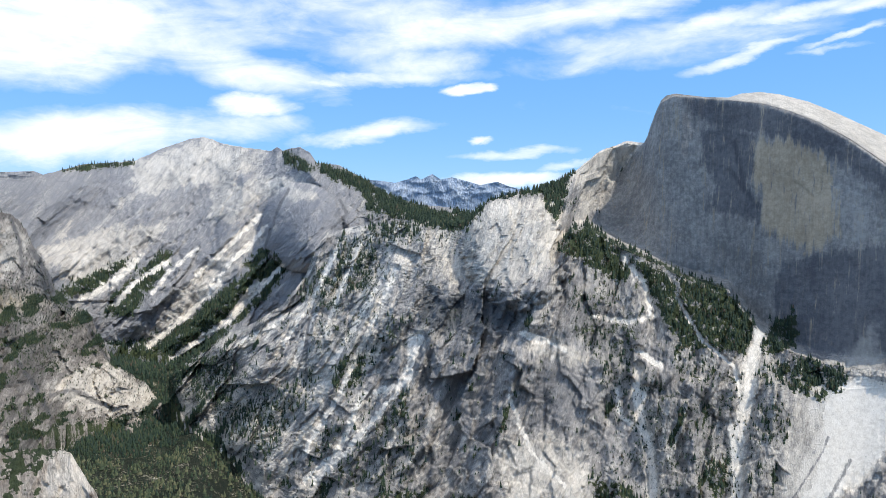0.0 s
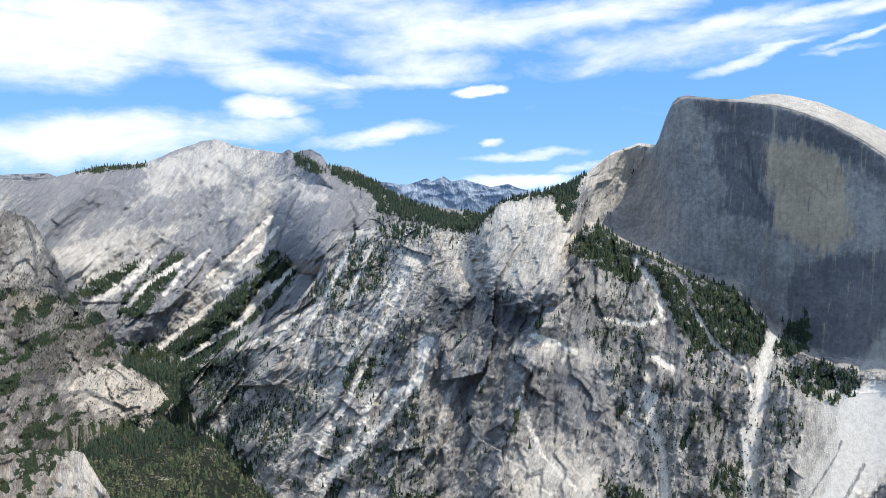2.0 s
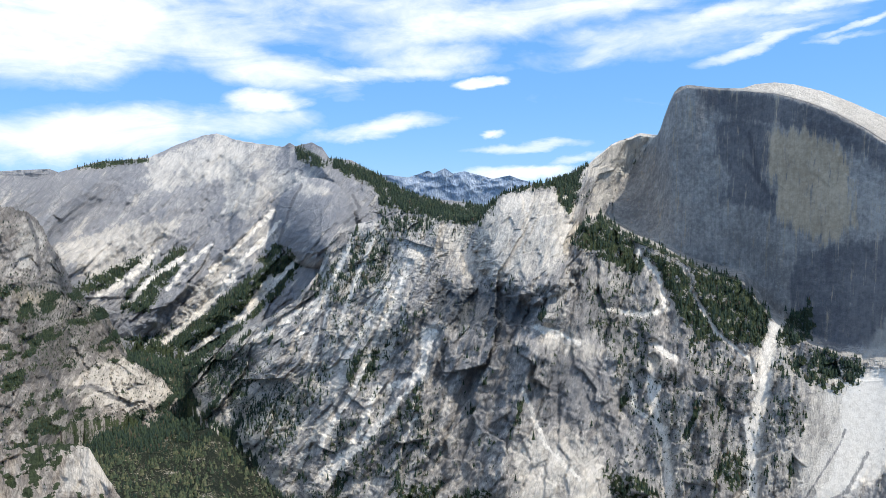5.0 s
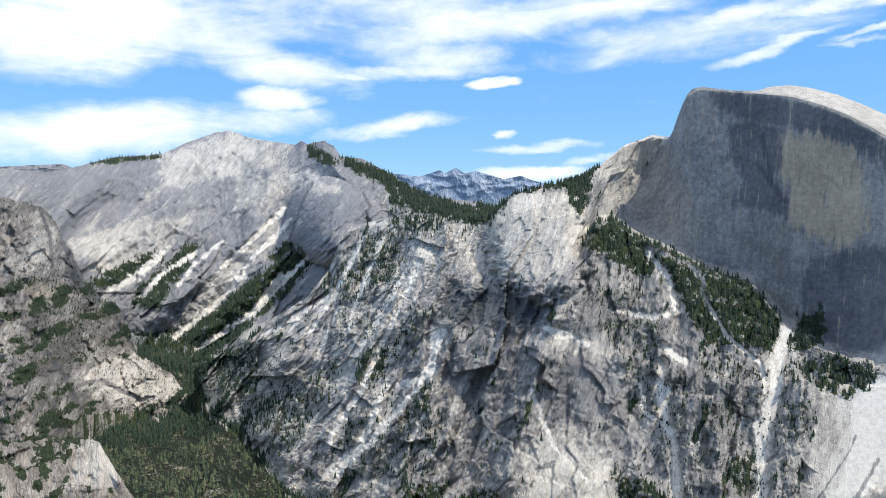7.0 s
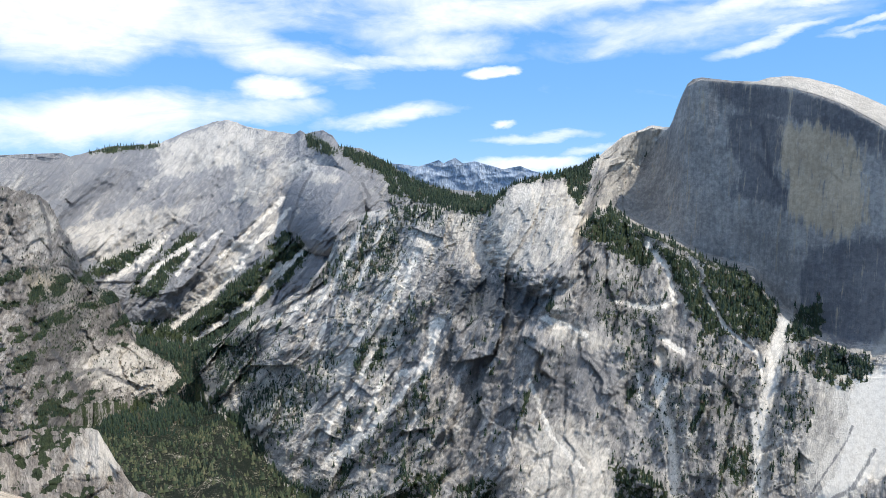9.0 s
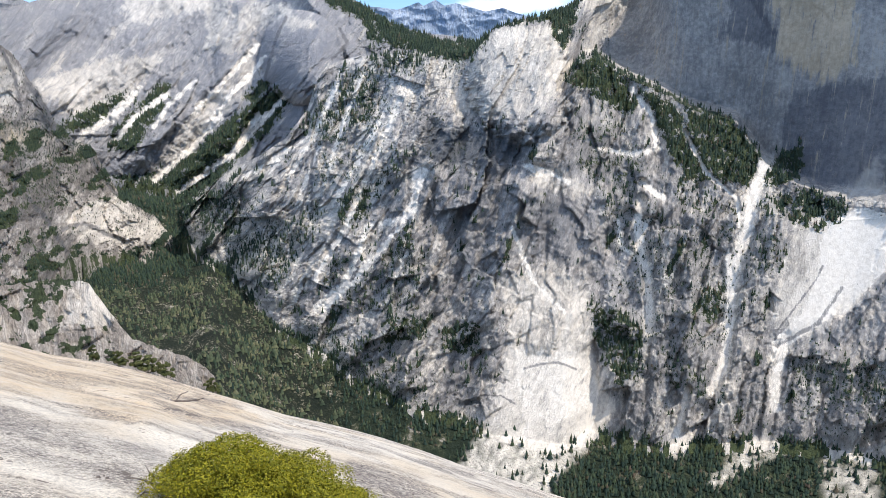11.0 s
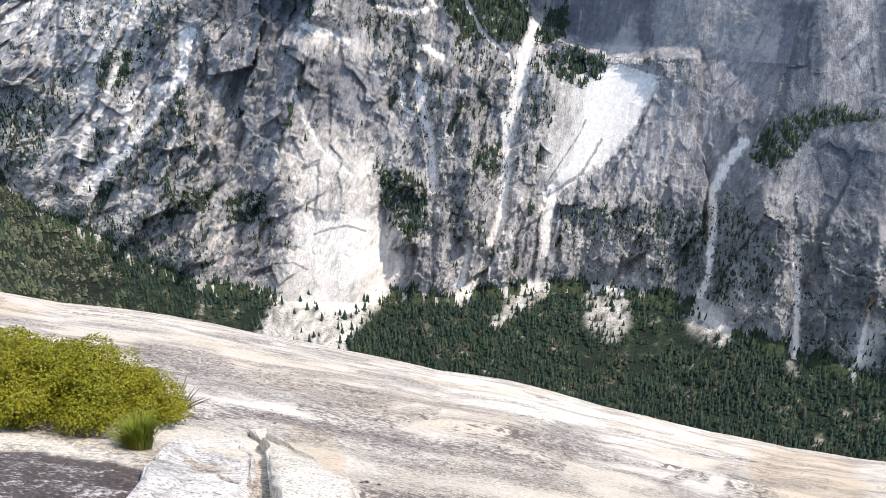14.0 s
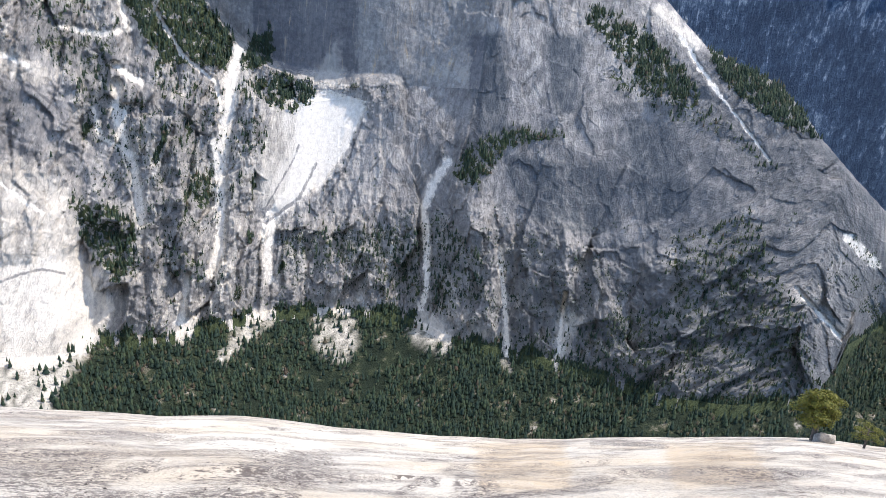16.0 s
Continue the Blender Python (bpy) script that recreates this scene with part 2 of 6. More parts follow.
def face_material():
    """The sheer face: even grey granite, faint run-off streaks, dark lichen curtains, a tan scar and painted shade low
    down.
    """
    m, N, b = material("face_granite")
    co = N.add("ShaderNodeTexCoord").outputs["Object"]
    big = N.noise(co, 0.006, 5, 0.6)
    fine = N.noise(co, 0.07, 8, 0.75)
    streak = N.noise(N.mapping(co, (0.055, 0.055, 0.0035)), 1.0, 7, 0.7, 0.25)
    thin = N.noise(N.mapping(co, (0.16, 0.16, 0.006)), 1.0, 6, 0.7, 0.2)
    tone = N.math("ADD", N.math("MULTIPLY", fine, 0.45), N.math("ADD", N.math("MULTIPLY", big, 0.35), N.math("MULTIPLY", thin, 0.20)))
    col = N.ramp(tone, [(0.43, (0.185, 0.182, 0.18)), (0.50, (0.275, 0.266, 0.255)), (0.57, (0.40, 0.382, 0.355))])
    edge = N.math("ADD", N.math("MULTIPLY", N.math("SUBTRACT", streak, 0.5), 3.0), N.math("MULTIPLY", N.math("SUBTRACT", thin, 0.5), 2.4))
    tan = N.ramp(N.math("SUBTRACT", N.attr("tan"), edge), [(0.25, 0.0), (0.75, 0.8)])
    col = N.mix(tan, col, N.ramp(tone, [(0.42, (0.41, 0.325, 0.22)), (0.58, (0.60, 0.485, 0.34))]))
    drk = N.ramp(N.math("ADD", N.attr("drk"), edge), [(0.30, 0.0), (0.78, 0.72)])
    col = N.mix(drk, col, N.ramp(tone, [(0.42, (0.075, 0.08, 0.098)), (0.58, (0.125, 0.128, 0.145))]))
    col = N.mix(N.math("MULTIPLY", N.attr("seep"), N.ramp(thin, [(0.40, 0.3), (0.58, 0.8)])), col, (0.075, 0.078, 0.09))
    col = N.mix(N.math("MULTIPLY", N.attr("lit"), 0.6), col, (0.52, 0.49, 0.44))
    veg = N.ramp(N.math("ADD", N.attr("veg"), N.math("MULTIPLY", N.math("SUBTRACT", fine, 0.5), 1.2)), [(0.35, 0.0), (0.6, 1.0)])
    col = N.mix(veg, col, (0.03, 0.042, 0.024))
    N.link(col, b.inputs["Base Color"])
    b.inputs["Roughness"].default_value = 0.9
    bump(N, b, N.math("ADD", N.math("MULTIPLY", fine, 1.4), thin), 0.7, 3.0)
    return m


MAT_FACE = face_material()


def valley_material():
    m, N, b = material("valley_soil")
    co = N.add("ShaderNodeTexCoord").outputs["Object"]
    a = N.noise(co, 0.02, 6, 0.65)
    c = N.ramp(a, [(0.32, (0.010, 0.018, 0.012)), (0.50, (0.020, 0.031, 0.019)), (0.57, (0.042, 0.054, 0.03)), (0.62, (0.13, 0.125, 0.09)), (0.68, (0.36, 0.335, 0.29))])
    rub = N.noise(co, 0.16, 6, 0.75)
    # near-black low stops stand in for shade between the crowns
    meadow = N.ramp(N.math("ADD", N.math("MULTIPLY", a, 0.5), N.math("MULTIPLY", rub, 0.5)), [(0.42, (0.010, 0.016, 0.011)), (0.54, (0.022, 0.028, 0.018)), (0.58, (0.12, 0.115, 0.08)), (0.63, (0.40, 0.37, 0.31))])
    c = N.mix(N.attr("open"), c, meadow)
    c = N.mix(N.math("MULTIPLY", N.attr("lit"), N.ramp(rub, [(0.30, 0.0), (0.42, 1.0)])), c, N.ramp(rub, [(0.38, (0.55, 0.51, 0.45)), (0.52, (0.80, 0.75, 0.665))]))
    N.link(c, b.inputs["Base Color"])
    b.inputs["Roughness"].default_value = 1.0
    bump(N, b, N.math("ADD", a, N.math("MULTIPLY", rub, 0.6)), 0.9, 12.0)
    return m


MAT_VALLEY = valley_material()


def needles(name, stops, rough=0.85):
    m, N, b = material(name)
    r = N.add("ShaderNodeNewGeometry").outputs["Random Per Island"]
    co = N.add("ShaderNodeTexCoord").outputs["Object"]
    f = N.noise(co, 0.02, 4, 0.6)
    v = N.math("ADD", N.math("MULTIPLY", r, 0.5), N.math("MULTIPLY", f, 0.5))
    N.link(N.ramp(v, stops), b.inputs["Base Color"])
    b.inputs["Roughness"].default_value = rough
    return m


MAT_FOREST = needles("conifer_needles", [(0.1, (0.012, 0.026, 0.022)), (0.42, (0.020, 0.038, 0.027)), (0.60, (0.031, 0.052, 0.030)), (0.70, (0.044, 0.062, 0.032)), (0.78, (0.075, 0.058, 0.042))])
MAT_WOODLAND = needles("oak_woodland", [(0.15, (0.030, 0.048, 0.030)), (0.42, (0.054, 0.072, 0.041)), (0.62, (0.085, 0.098, 0.052)), (0.80, (0.14, 0.135, 0.08))])


def slab_material():
    """Pale exfoliating granite, mottled grey and white, with rusty tints, gritty seams and dark lichen."""
    m, N, b = material("slab_granite")
    co = N.add("ShaderNodeTexCoord").outputs["Object"]
    speck = N.noise(co, 26.0, 8, 0.8)
    mottle = N.noise(co, 3.2, 8, 0.74, 0.3)
    mid = N.noise(co, 1.3, 8, 0.66)
    band = N.noise(N.mapping(co, (0.7, 1.2, 1.2), (0, 0, 22)), 0.5, 4, 0.6, 0.6)
    tone = N.math("ADD", N.math("MULTIPLY", speck, 0.42), N.math("ADD", N.math("MULTIPLY", mid, 0.10), N.math("MULTIPLY", band, 0.30)))
    tone = N.math("ADD", tone, N.math("MULTIPLY", mottle, 0.18))
    tone = N.math("ADD", tone, N.math("MULTIPLY", N.attr("pale"), 0.10))
    col = N.ramp(tone, [(0.40, (0.27, 0.24, 0.21)), (0.46, (0.48, 0.428, 0.36)), (0.51, (0.64, 0.572, 0.47)), (0.58, (0.78, 0.705, 0.585))])
    warm = N.ramp(N.noise(co, 0.19, 6, 0.6), [(0.46, 0.0), (0.64, 0.6)])
    col = N.mix(warm, col, (0.62, 0.50, 0.35), "MIX")
    col = N.mix(N.math("MULTIPLY", N.attr("warm"), N.ramp(N.math("ADD", N.math("MULTIPLY", mid, 0.5), N.math("MULTIPLY", mottle, 0.5)), [(0.40, 0.25), (0.58, 0.8)])), col, (0.60, 0.455, 0.29))
    sparse = N.ramp(band, [(0.40, 0.9), (0.55, 0.22)])
    for scale, lo, hi, k in ((9.0, 0.425, 0.445, 0.75), (24.0, 0.455, 0.475, 0.9), (55.0, 0.46, 0.48, 0.8)):
        dots = N.ramp(N.noise(co, scale, 4, 0.7), [(lo, k), (hi, 0.0)])
        col = N.mix(N.math("MULTIPLY", dots, sparse), col, (0.11, 0.092, 0.082))
    col = N.mix(N.ramp(speck, [(0.36, 0.7), (0.44, 0.0)]), col, (0.13, 0.115, 0.108))
    grit = N.math("MULTIPLY", N.attr("grit"), N.ramp(N.math("ADD", N.math("MULTIPLY", N.noise(co, 9.0, 5, 0.75), 0.6), N.math("MULTIPLY", speck, 0.4)), [(0.47, 0.9), (0.53, 0.08)]))
    col = N.mix(grit, col, (0.12, 0.10, 0.09))
    crumbs = N.ramp(N.math("ADD", N.noise(co, 0.42, 3, 0.5), N.math("MULTIPLY", N.math("SUBTRACT", N.noise(co, 5.5, 4, 0.7), 0.5), 0.9)), [(0.70, 0.0), (0.74, 0.9)])
    col = N.mix(crumbs, col, (0.12, 0.095, 0.08))
    dark = N.ramp(N.math("ADD", N.attr("dark"), N.math("ADD", N.math("MULTIPLY", N.math("SUBTRACT", mottle, 0.5), 2.2), N.math("MULTIPLY", N.math("SUBTRACT", speck, 0.5), 1.6))), [(0.42, 0.0), (0.72, 0.92)])
    lichen = N.ramp(N.math("ADD", N.math("MULTIPLY", mottle, 0.45), N.math("MULTIPLY", speck, 0.55)), [(0.46, (0.035, 0.027, 0.026)), (0.54, (0.095, 0.075, 0.07)), (0.56, (0.40, 0.37, 0.345)), (0.65, (0.62, 0.58, 0.53))])
    col = N.mix(dark, col, lichen)
    N.link(col, b.inputs["Base Color"])
    b.inputs["Roughness"].default_value = 0.85
    bump(N, b, N.math("ADD", mottle, N.math("ADD", N.math("MULTIPLY", speck, 0.4), N.math("MULTIPLY", band, 1.5))), 0.8, 0.05)
    return m


MAT_SLAB = slab_material()


# ================= numeric noise =================
PERM = np.random.RandomState(7).permutation(512)
GRAD = np.random.RandomState(3).normal(size=(512, 3))
GRAD /= np.linalg.norm(GRAD, axis=1)[:, None]


def perlin(p):
    i = np.floor(p).astype(np.int64)
    f = p - i
    w = f * f * f * (f * (f * 6 - 15) + 10)
    total = 0
    for dx in (0, 1):
        hx = PERM[(i[:, 0] + dx) & 511]
        for dy in (0, 1):
            hy = PERM[(hx + i[:, 1] + dy) & 511]
            for dz in (0, 1):
                g = GRAD[PERM[(hy + i[:, 2] + dz) & 511]]
                n = g[:, 0] * (f[:, 0] - dx) + g[:, 1] * (f[:, 1] - dy) + g[:, 2] * (f[:, 2] - dz)
                total = total + n * np.where(dx, w[:, 0], 1 - w[:, 0]) * np.where(dy, w[:, 1], 1 - w[:, 1]) * np.where(dz, w[:, 2], 1 - w[:, 2])
    return total * 1.5


def fbm(p, octaves=4, gain=0.5):
    a, s, t = 1.0, 0, 0
    for k in range(octaves):
        s = s + a * perlin(p * 2.03 ** k + 17.3 * k)
        t += a
        a *= gain
    return s / t


def ridged(p, octaves=4, gain=0.5):
    a, s, t = 1.0, 0, 0
    for k in range(octaves):
        s = s + a * (1 - 2 * np.abs(perlin(p * 2.07 ** k + 9.1 * k)))
        t += a
        a *= gain
    return s / t


def facets(u, v, su, sv, seed):
    """Flat rock facets: cells with a height and a tilt of their own. Gives relief of about +-1 and a tone per cell."""
    pu, pv = u / su, v / sv
    cu, cv = np.floor(pu).astype(np.int64), np.floor(pv).astype(np.int64)
    best = np.full(u.shape, 9e9)
    key = np.zeros(u.shape, np.int64)
    du, dv = np.zeros(u.shape), np.zeros(u.shape)
    for i in (-1, 0, 1):
        for j in (-1, 0, 1):
            k = PERM[(PERM[(cu + i + seed * 37) & 511] + cv + j) & 511]
            fu, fv = cu + i + 0.5 + 0.48 * GRAD[k, 0] * 1.6, cv + j + 0.5 + 0.48 * GRAD[k, 1] * 1.6
            a, b = pu - fu, pv - fv
            d = a * a + b * b
            near = d < best
            best = np.where(near, d, best)
            key = np.where(near, k, key)
            du, dv = np.where(near, a, du), np.where(near, b, dv)
    r = GRAD[(key * 7 + 3) & 511]
    return r[:, 0] * 0.6 + r[:, 1] * du * 1.6 + r[:, 2] * dv * 1.2, GRAD[(key * 13 + 5) & 511, 0]


def col3(a, b, c=0.0):
    return np.stack([a, b, np.broadcast_to(c, a.shape)], -1)


# ================= relief: crest, shelf and foot lines as bearing and height in degrees seen from the summit slab =================
SKY = [(-19.78, -11.19), (-19.09, -10.57), (-18.43, -9.82), (-16.67, -8.52), (-13.9, -7.49), (-11.87, -6.24), (-10.22, -4.2), (-9.39, -2.13), (-8.76, -1.21), (-6.89, -0.55), (-1.01, -0.13), (0.68, -0.38), (1.6, -0.38), (2.28, 0.46), (3.54, 1.47), (4.88, 1.88), (8.41, 2.54), (9.43, 3.27), (11.46, 4.97), (13.46, 5.66), (14.65, 5.51), (14.88, 6.02), (15.1, 6.74), (15.41, 7.6), (15.79, 8.45), (16.17, 8.79), (16.75, 8.88), (18.84, 8.54), (20.33, 8.43), (21.07, 8.65), (22.33, 8.69), (23.58, 8.46), (25.33, 7.87), (27.03, 7.03), (29.91, 5.41), (42, 2), (48, 0.2), (51.92, -1.34), (53.09, -2.43), (55.37, -4.29), (57.41, -5.07), (60.58, -6.11), (62.37, -7.51), (63.8, -8.95), (66.04, -10.77), (68.98, -12.91), (74.48, -16.73)]
EDGE = [(-19.78, -11.22), (-13.90, -7.58), (-9.39, -2.25), (-8.76, -1.34), (-3.96, -0.51), (1.60, -0.51), (3.54, 1.34), (6.96, 2.09), (9.44, 3.15), (11.46, 4.85), (13.46, 5.50), (14.45, 5.31), (14.88, 5.86), (15.41, 7.44), (15.79, 8.29), (16.75, 8.72), (18.85, 8.43), (20.34, 8.24), (22.52, 7.89), (24.30, 7.26), (26.03, 6.42), (27.72, 5.34), (29.04, 4.29), (29.95, 3.53), (35.00, 2.20), (42.00, 0.50), (48.00, -0.90), (51.13, -2.17), (55.07, -4.63), (60.69, -6.54), (63.92, -9.38), (69.14, -13.44), (74.59, -17.06)]
FOOT = [(-19.78, -11.50), (-15.91, -10.15), (-12.70, -8.67), (-9.41, -5.88), (-6.08, -5.50), (-0.59, -5.11), (2.79, -5.61), (6.16, -5.50), (8.44, -3.39), (9.46, -0.88), (10.69, -0.67), (13.13, -2.10), (15.91, -3.29), (17.09, -4.00), (20.52, -4.99), (21.65, -6.71), (22.57, -7.64), (24.20, -8.80), (26.50, -9.60), (30.09, -9.75), (33.66, -9.50), (40.01, -9.20), (44.83, -9.92), (48.49, -9.45), (52.37, -8.51), (56.29, -6.76), (61.66, -8.96), (69.55, -14.85), (74.92, -18.06)]
SHELF = [(-19.78, -11.88), (-18.65, -12.35), (-13.94, -12.64), (-9.44, -10.41), (-3.56, -8.87), (2.80, -8.88), (6.18, -8.42), (9.10, -9.19), (12.39, -10.71), (17.18, -11.67), (20.98, -11.79), (24.60, -11.68), (27.35, -11.23), (30.23, -10.76), (33.95, -11.08), (38.61, -14.79), (40.50, -12.49), (46.03, -12.24), (51.32, -13.54), (57.85, -13.62), (63.63, -15.19), (70.29, -17.31), (75.36, -19.39)]
BASE = [(-19.79, -12.27), (-18.30, -14.69), (-15.98, -16.41), (-13.74, -19.85), (-9.68, -22.26), (-7.16, -24.31), (-3.16, -26.41), (1.50, -27.37), (3.86, -28.41), (10.03, -28.85), (11.23, -27.55), (16.45, -28.19), (21.61, -27.24), (25.15, -26.55), (28.77, -26.20), (36.23, -26.43), (40.18, -27.75), (44.99, -27.99), (49.78, -28.27), (58.22, -28.92), (63.25, -28.15), (68.92, -25.53), (69.28, -21.88), (71.05, -19.75), (75.58, -20.05)]
HRIDGE = [(-37.52, 2.37), (-31.82, 2.82), (-28.69, 2.62), (-27.63, 2.94), (-26.52, 3.27), (-24.98, 3.73), (-23.23, 3.90), (-21.79, 4.09), (-19.94, 5.00), (-18.05, 5.73), (-17.28, 5.83), (-16.82, 5.73), (-15.74, 5.36), (-12.59, 4.95), (-12.18, 5.28), (-11.78, 5.00), (-11.17, 5.18), (-10.56, 5.31), (-9.83, 4.91), (-9.35, 4.18), (-7.70, 3.99), (-6.04, 3.09), (-3.96, 1.85), (-1.86, 1.13), (0.68, 0.88), (1.94, 0.46), (4.89, -0.47), (7.40, -1.30)]
HMID = [(-37.60, -1.04), (-30.02, -0.41), (-25.05, -0.42), (-19.65, -1.24), (-16.58, -0.25), (-14.60, 2.40), (-11.80, 2.84), (-8.95, 2.45), (-6.05, 0.79), (-3.54, 0.04), (0.68, -0.26), (7.40, -2.14)]
HLOW = [(-37.71, -5.72), (-30.12, -5.52), (-26.50, -5.14), (-23.38, -6.05), (-19.71, -6.00), (-15.86, -5.32), (-13.06, -3.34), (-9.38, -1.71), (-3.54, -0.89), (7.41, -3.40)]
HBASE = [(-37.79, -9.03), (-30.19, -9.14), (-25.17, -8.06), (-23.42, -8.63), (-18.62, -10.01), (-15.12, -10.19), (-9.42, -7.12), (-3.55, -4.68), (7.42, -5.49)]
LCLIFF = [(-38.57, 1.94), (-33.05, 1.37), (-30.01, 0.54), (-29.06, 0.11), (-28.58, -0.60), (-28.11, -1.90), (-27.63, -2.47), (-27.09, -4.18), (-25.83, -5.93), (-24.97, -6.24), (-24.12, -8.12), (-23.43, -9.70), (-22.29, -10.54), (-21.20, -11.47), (-20.18, -13.08)]
LMID = [(-38.72, -4.32), (-30.11, -4.79), (-28.17, -5.07), (-25.84, -6.50), (-24.13, -8.88), (-20.18, -13.39)]
LBASE = [(-38.99, -15.28), (-30.34, -16.19), (-28.36, -15.08), (-27.33, -13.78), (-23.85, -13.62), (-22.05, -14.36), (-20.19, -13.96)]
KNOB = [(-37.37, -13.48), (-31.90, -14.83), (-28.07, -14.91), (-26.93, -15.08), (-26.14, -15.45), (-25.35, -17.01), (-24.23, -18.91), (-23.78, -19.56), (-21.86, -20.56), (-20.04, -21.38), (-18.76, -22.28), (-18.25, -22.99), (-17.88, -23.93), (-17.26, -24.89)]
KNOBB = [(-38.65, -18.91), (-29.20, -20.84), (-25.84, -21.89), (-24.10, -22.60), (-21.56, -23.63), (-18.43, -24.33), (-17.29, -25.13)]
FARPK = [(-6.05, 2.97), (-4.79, 2.89), (-3.54, 2.73), (-2.69, 2.98), (-2.02, 3.23), (-1.64, 2.98), (-0.80, 3.40), (-0.17, 2.98), (0.67, 3.15), (1.94, 2.81), (2.78, 2.56), (4.04, 2.81), (4.88, 2.47), (7.38, 1.83)]
FARL = [(-37.52, 2.37), (-31.82, 2.89), (-29.96, 3.06), (-28.02, 3.19), (-27.53, 2.98), (-26.37, 2.22)]
FARR = [(43.85, 6.77), (51.62, 4.72), (58.96, 3.31), (64.56, 2.80), (71.43, 2.47)]
RIM = [(-35.10, -17.30), (-32.00, -18.45), (-29.06, -19.85), (-25.69, -21.04), (-22.88, -22.12), (-18.86, -23.95), (-13.12, -26.23), (-5.58, -28.34), (0.99, -30.35), (8.72, -32.10), (16.47, -33.50), (23.02, -33.90), (31.19, -34.78), (36.18, -34.87), (40.19, -34.82), (46.13, -34.29), (50.90, -33.48), (59.78, -31.34), (65.00, -29.72), (68.72, -28.53), (73.58, -27.33), (80.60, -25.22)]

# mask outlines: forest, scrub, pale, stained and rusty rock, and sun and shade painted on rock
PATCHES = []


def patch(kind, *outline):
    PATCHES.append((kind, outline))


patch("veg", (-9.35, 4.22), (-6.04, 3.22), (-3.54, 1.64), (-0.59, 0.71), (1.94, 0.16), (1.94, -0.89), (-0.17, -0.68), (-3.54, 0.16), (-5.64, 0.71), (-6.05, 2.05), (-8.12, 2.87), (-9.35, 3.69))
patch("veg", (-26.84, -4.94), (-25.8, -4.23), (-24.4, -3.5), (-22.79, -2.85), (-21.88, -2.59), (-21.52, -3.19), (-23.35, -4.5), (-25.13, -5.39))
patch("veg", (-24.1, -6.59), (-23.36, -5.08), (-21.9, -3.96), (-20.41, -2.42), (-19.47, -2.23), (-19.68, -3.62), (-21.18, -5.16), (-22.12, -6.69))
patch("veg", (-23.77, -8.34), (-21.23, -8.29), (-18.58, -6.84), (-16.24, -5.11), (-14.26, -3.73), (-12.24, -2.52), (-11.44, -3.77), (-13.08, -5.8), (-15.89, -8.15), (-18.24, -10.23), (-19.41, -11.91), (-23.08, -10.29))
patch("veg", (-26.36, 3.27), (-24.98, 3.73), (-21.79, 4.09), (-21.97, 3.78), (-24.99, 3.27))
patch("veg", (-11.78, 4.96), (-10.97, 4.81), (-9.35, 3.69), (-10.17, 3.51), (-11.59, 4.07))
patch("veg", (8.65, -2.34), (9.38, -0.67), (11.09, -0.54), (12.72, -2.1), (13.86, -3.74), (13.35, -4.69), (11.53, -3.85), (9.68, -2.75))
patch("veg", (17.03, -4.11), (20.19, -4.82), (21.95, -6.71), (22.34, -8.32), (21.76, -9.45), (19.88, -9.18), (18.61, -8.13), (17.52, -6.18))
patch("veg", (22.27, -8.33), (23.23, -7.11), (24.82, -6.18), (24.85, -8.54), (23.19, -9.12), (22.47, -9.17))
patch("veg", (13.78, -2.84), (16.17, -3.89), (17.82, -6.17), (18.78, -8.32), (19.32, -9.29), (17.58, -8.98), (16.34, -7.43), (15.27, -5.44))
patch("veg", (24.6, -11.57), (23.15, -10.1), (25.27, -9.56), (28, -10.07), (27.53, -11.58), (26, -12.03))
patch("veg", (2.7, 1.39), (6.55, 2.46), (9.43, 3.36), (9.03, 1.83), (8.43, -0.46), (7.17, 1.96))
patch("veg", (-0.17, -0.47), (0.68, 0.71), (3.2, 1.64), (3.2, 1.38), (2.36, -0.13), (1.52, -0.38))
patch("veg", (-5.12, -19.84), (-1.56, -19.55), (-1.61, -21.31), (-5.21, -21.59))
patch("veg", (-0.68, -20.41), (2.47, -20.03), (2.69, -22.64), (-0.27, -22.19))
patch("veg", (11.34, -18.58), (13.97, -18.86), (15.17, -23.35), (13.45, -24.31), (11.45, -20.67))
patch("veg", (19.71, -16.81), (20.87, -16.3), (20.89, -18.33), (19.87, -18.42))
patch("veg", (10.8, -18.55), (15.21, -19.87), (15.21, -23.8), (12.05, -21.67))
patch("veg", (19.23, -16.74), (20.63, -16.72), (20.4, -19.14), (19.19, -18.82))
patch("veg", (38.7, -15.62), (39.73, -13.2), (42.14, -11.89), (46.79, -11.72), (42.74, -13.15), (41, -16.42))
patch("veg", (46.85, -2.19), (51.48, -3.94), (55.72, -7.62), (55.36, -8.66), (51.76, -7.4), (47.1, -3.69))
patch("veg", (55.4, -4.4), (60.93, -6.05), (63.85, -9.13), (60.79, -8.43), (57.43, -6.78))
patch("veg", (-8.2, -10.85), (-5.67, -8.84), (-6.11, -12.13), (-8.21, -12.88))
patch("veg", (-4, -12.98), (-2.64, -12.59), (-2.64, -14.7), (-4, -15.08))
patch("veg", (-30.31, -14.81), (-28.36, -14.91), (-26.98, -13.1), (-25.61, -13.25), (-23.85, -13.62), (-26.33, -14.99), (-28.39, -16.49), (-30.34, -16.26))
patch("veg", (-25.96, -13.4), (-23.5, -13.65), (-22.06, -14.54), (-23.52, -15.32), (-25.63, -14.71))
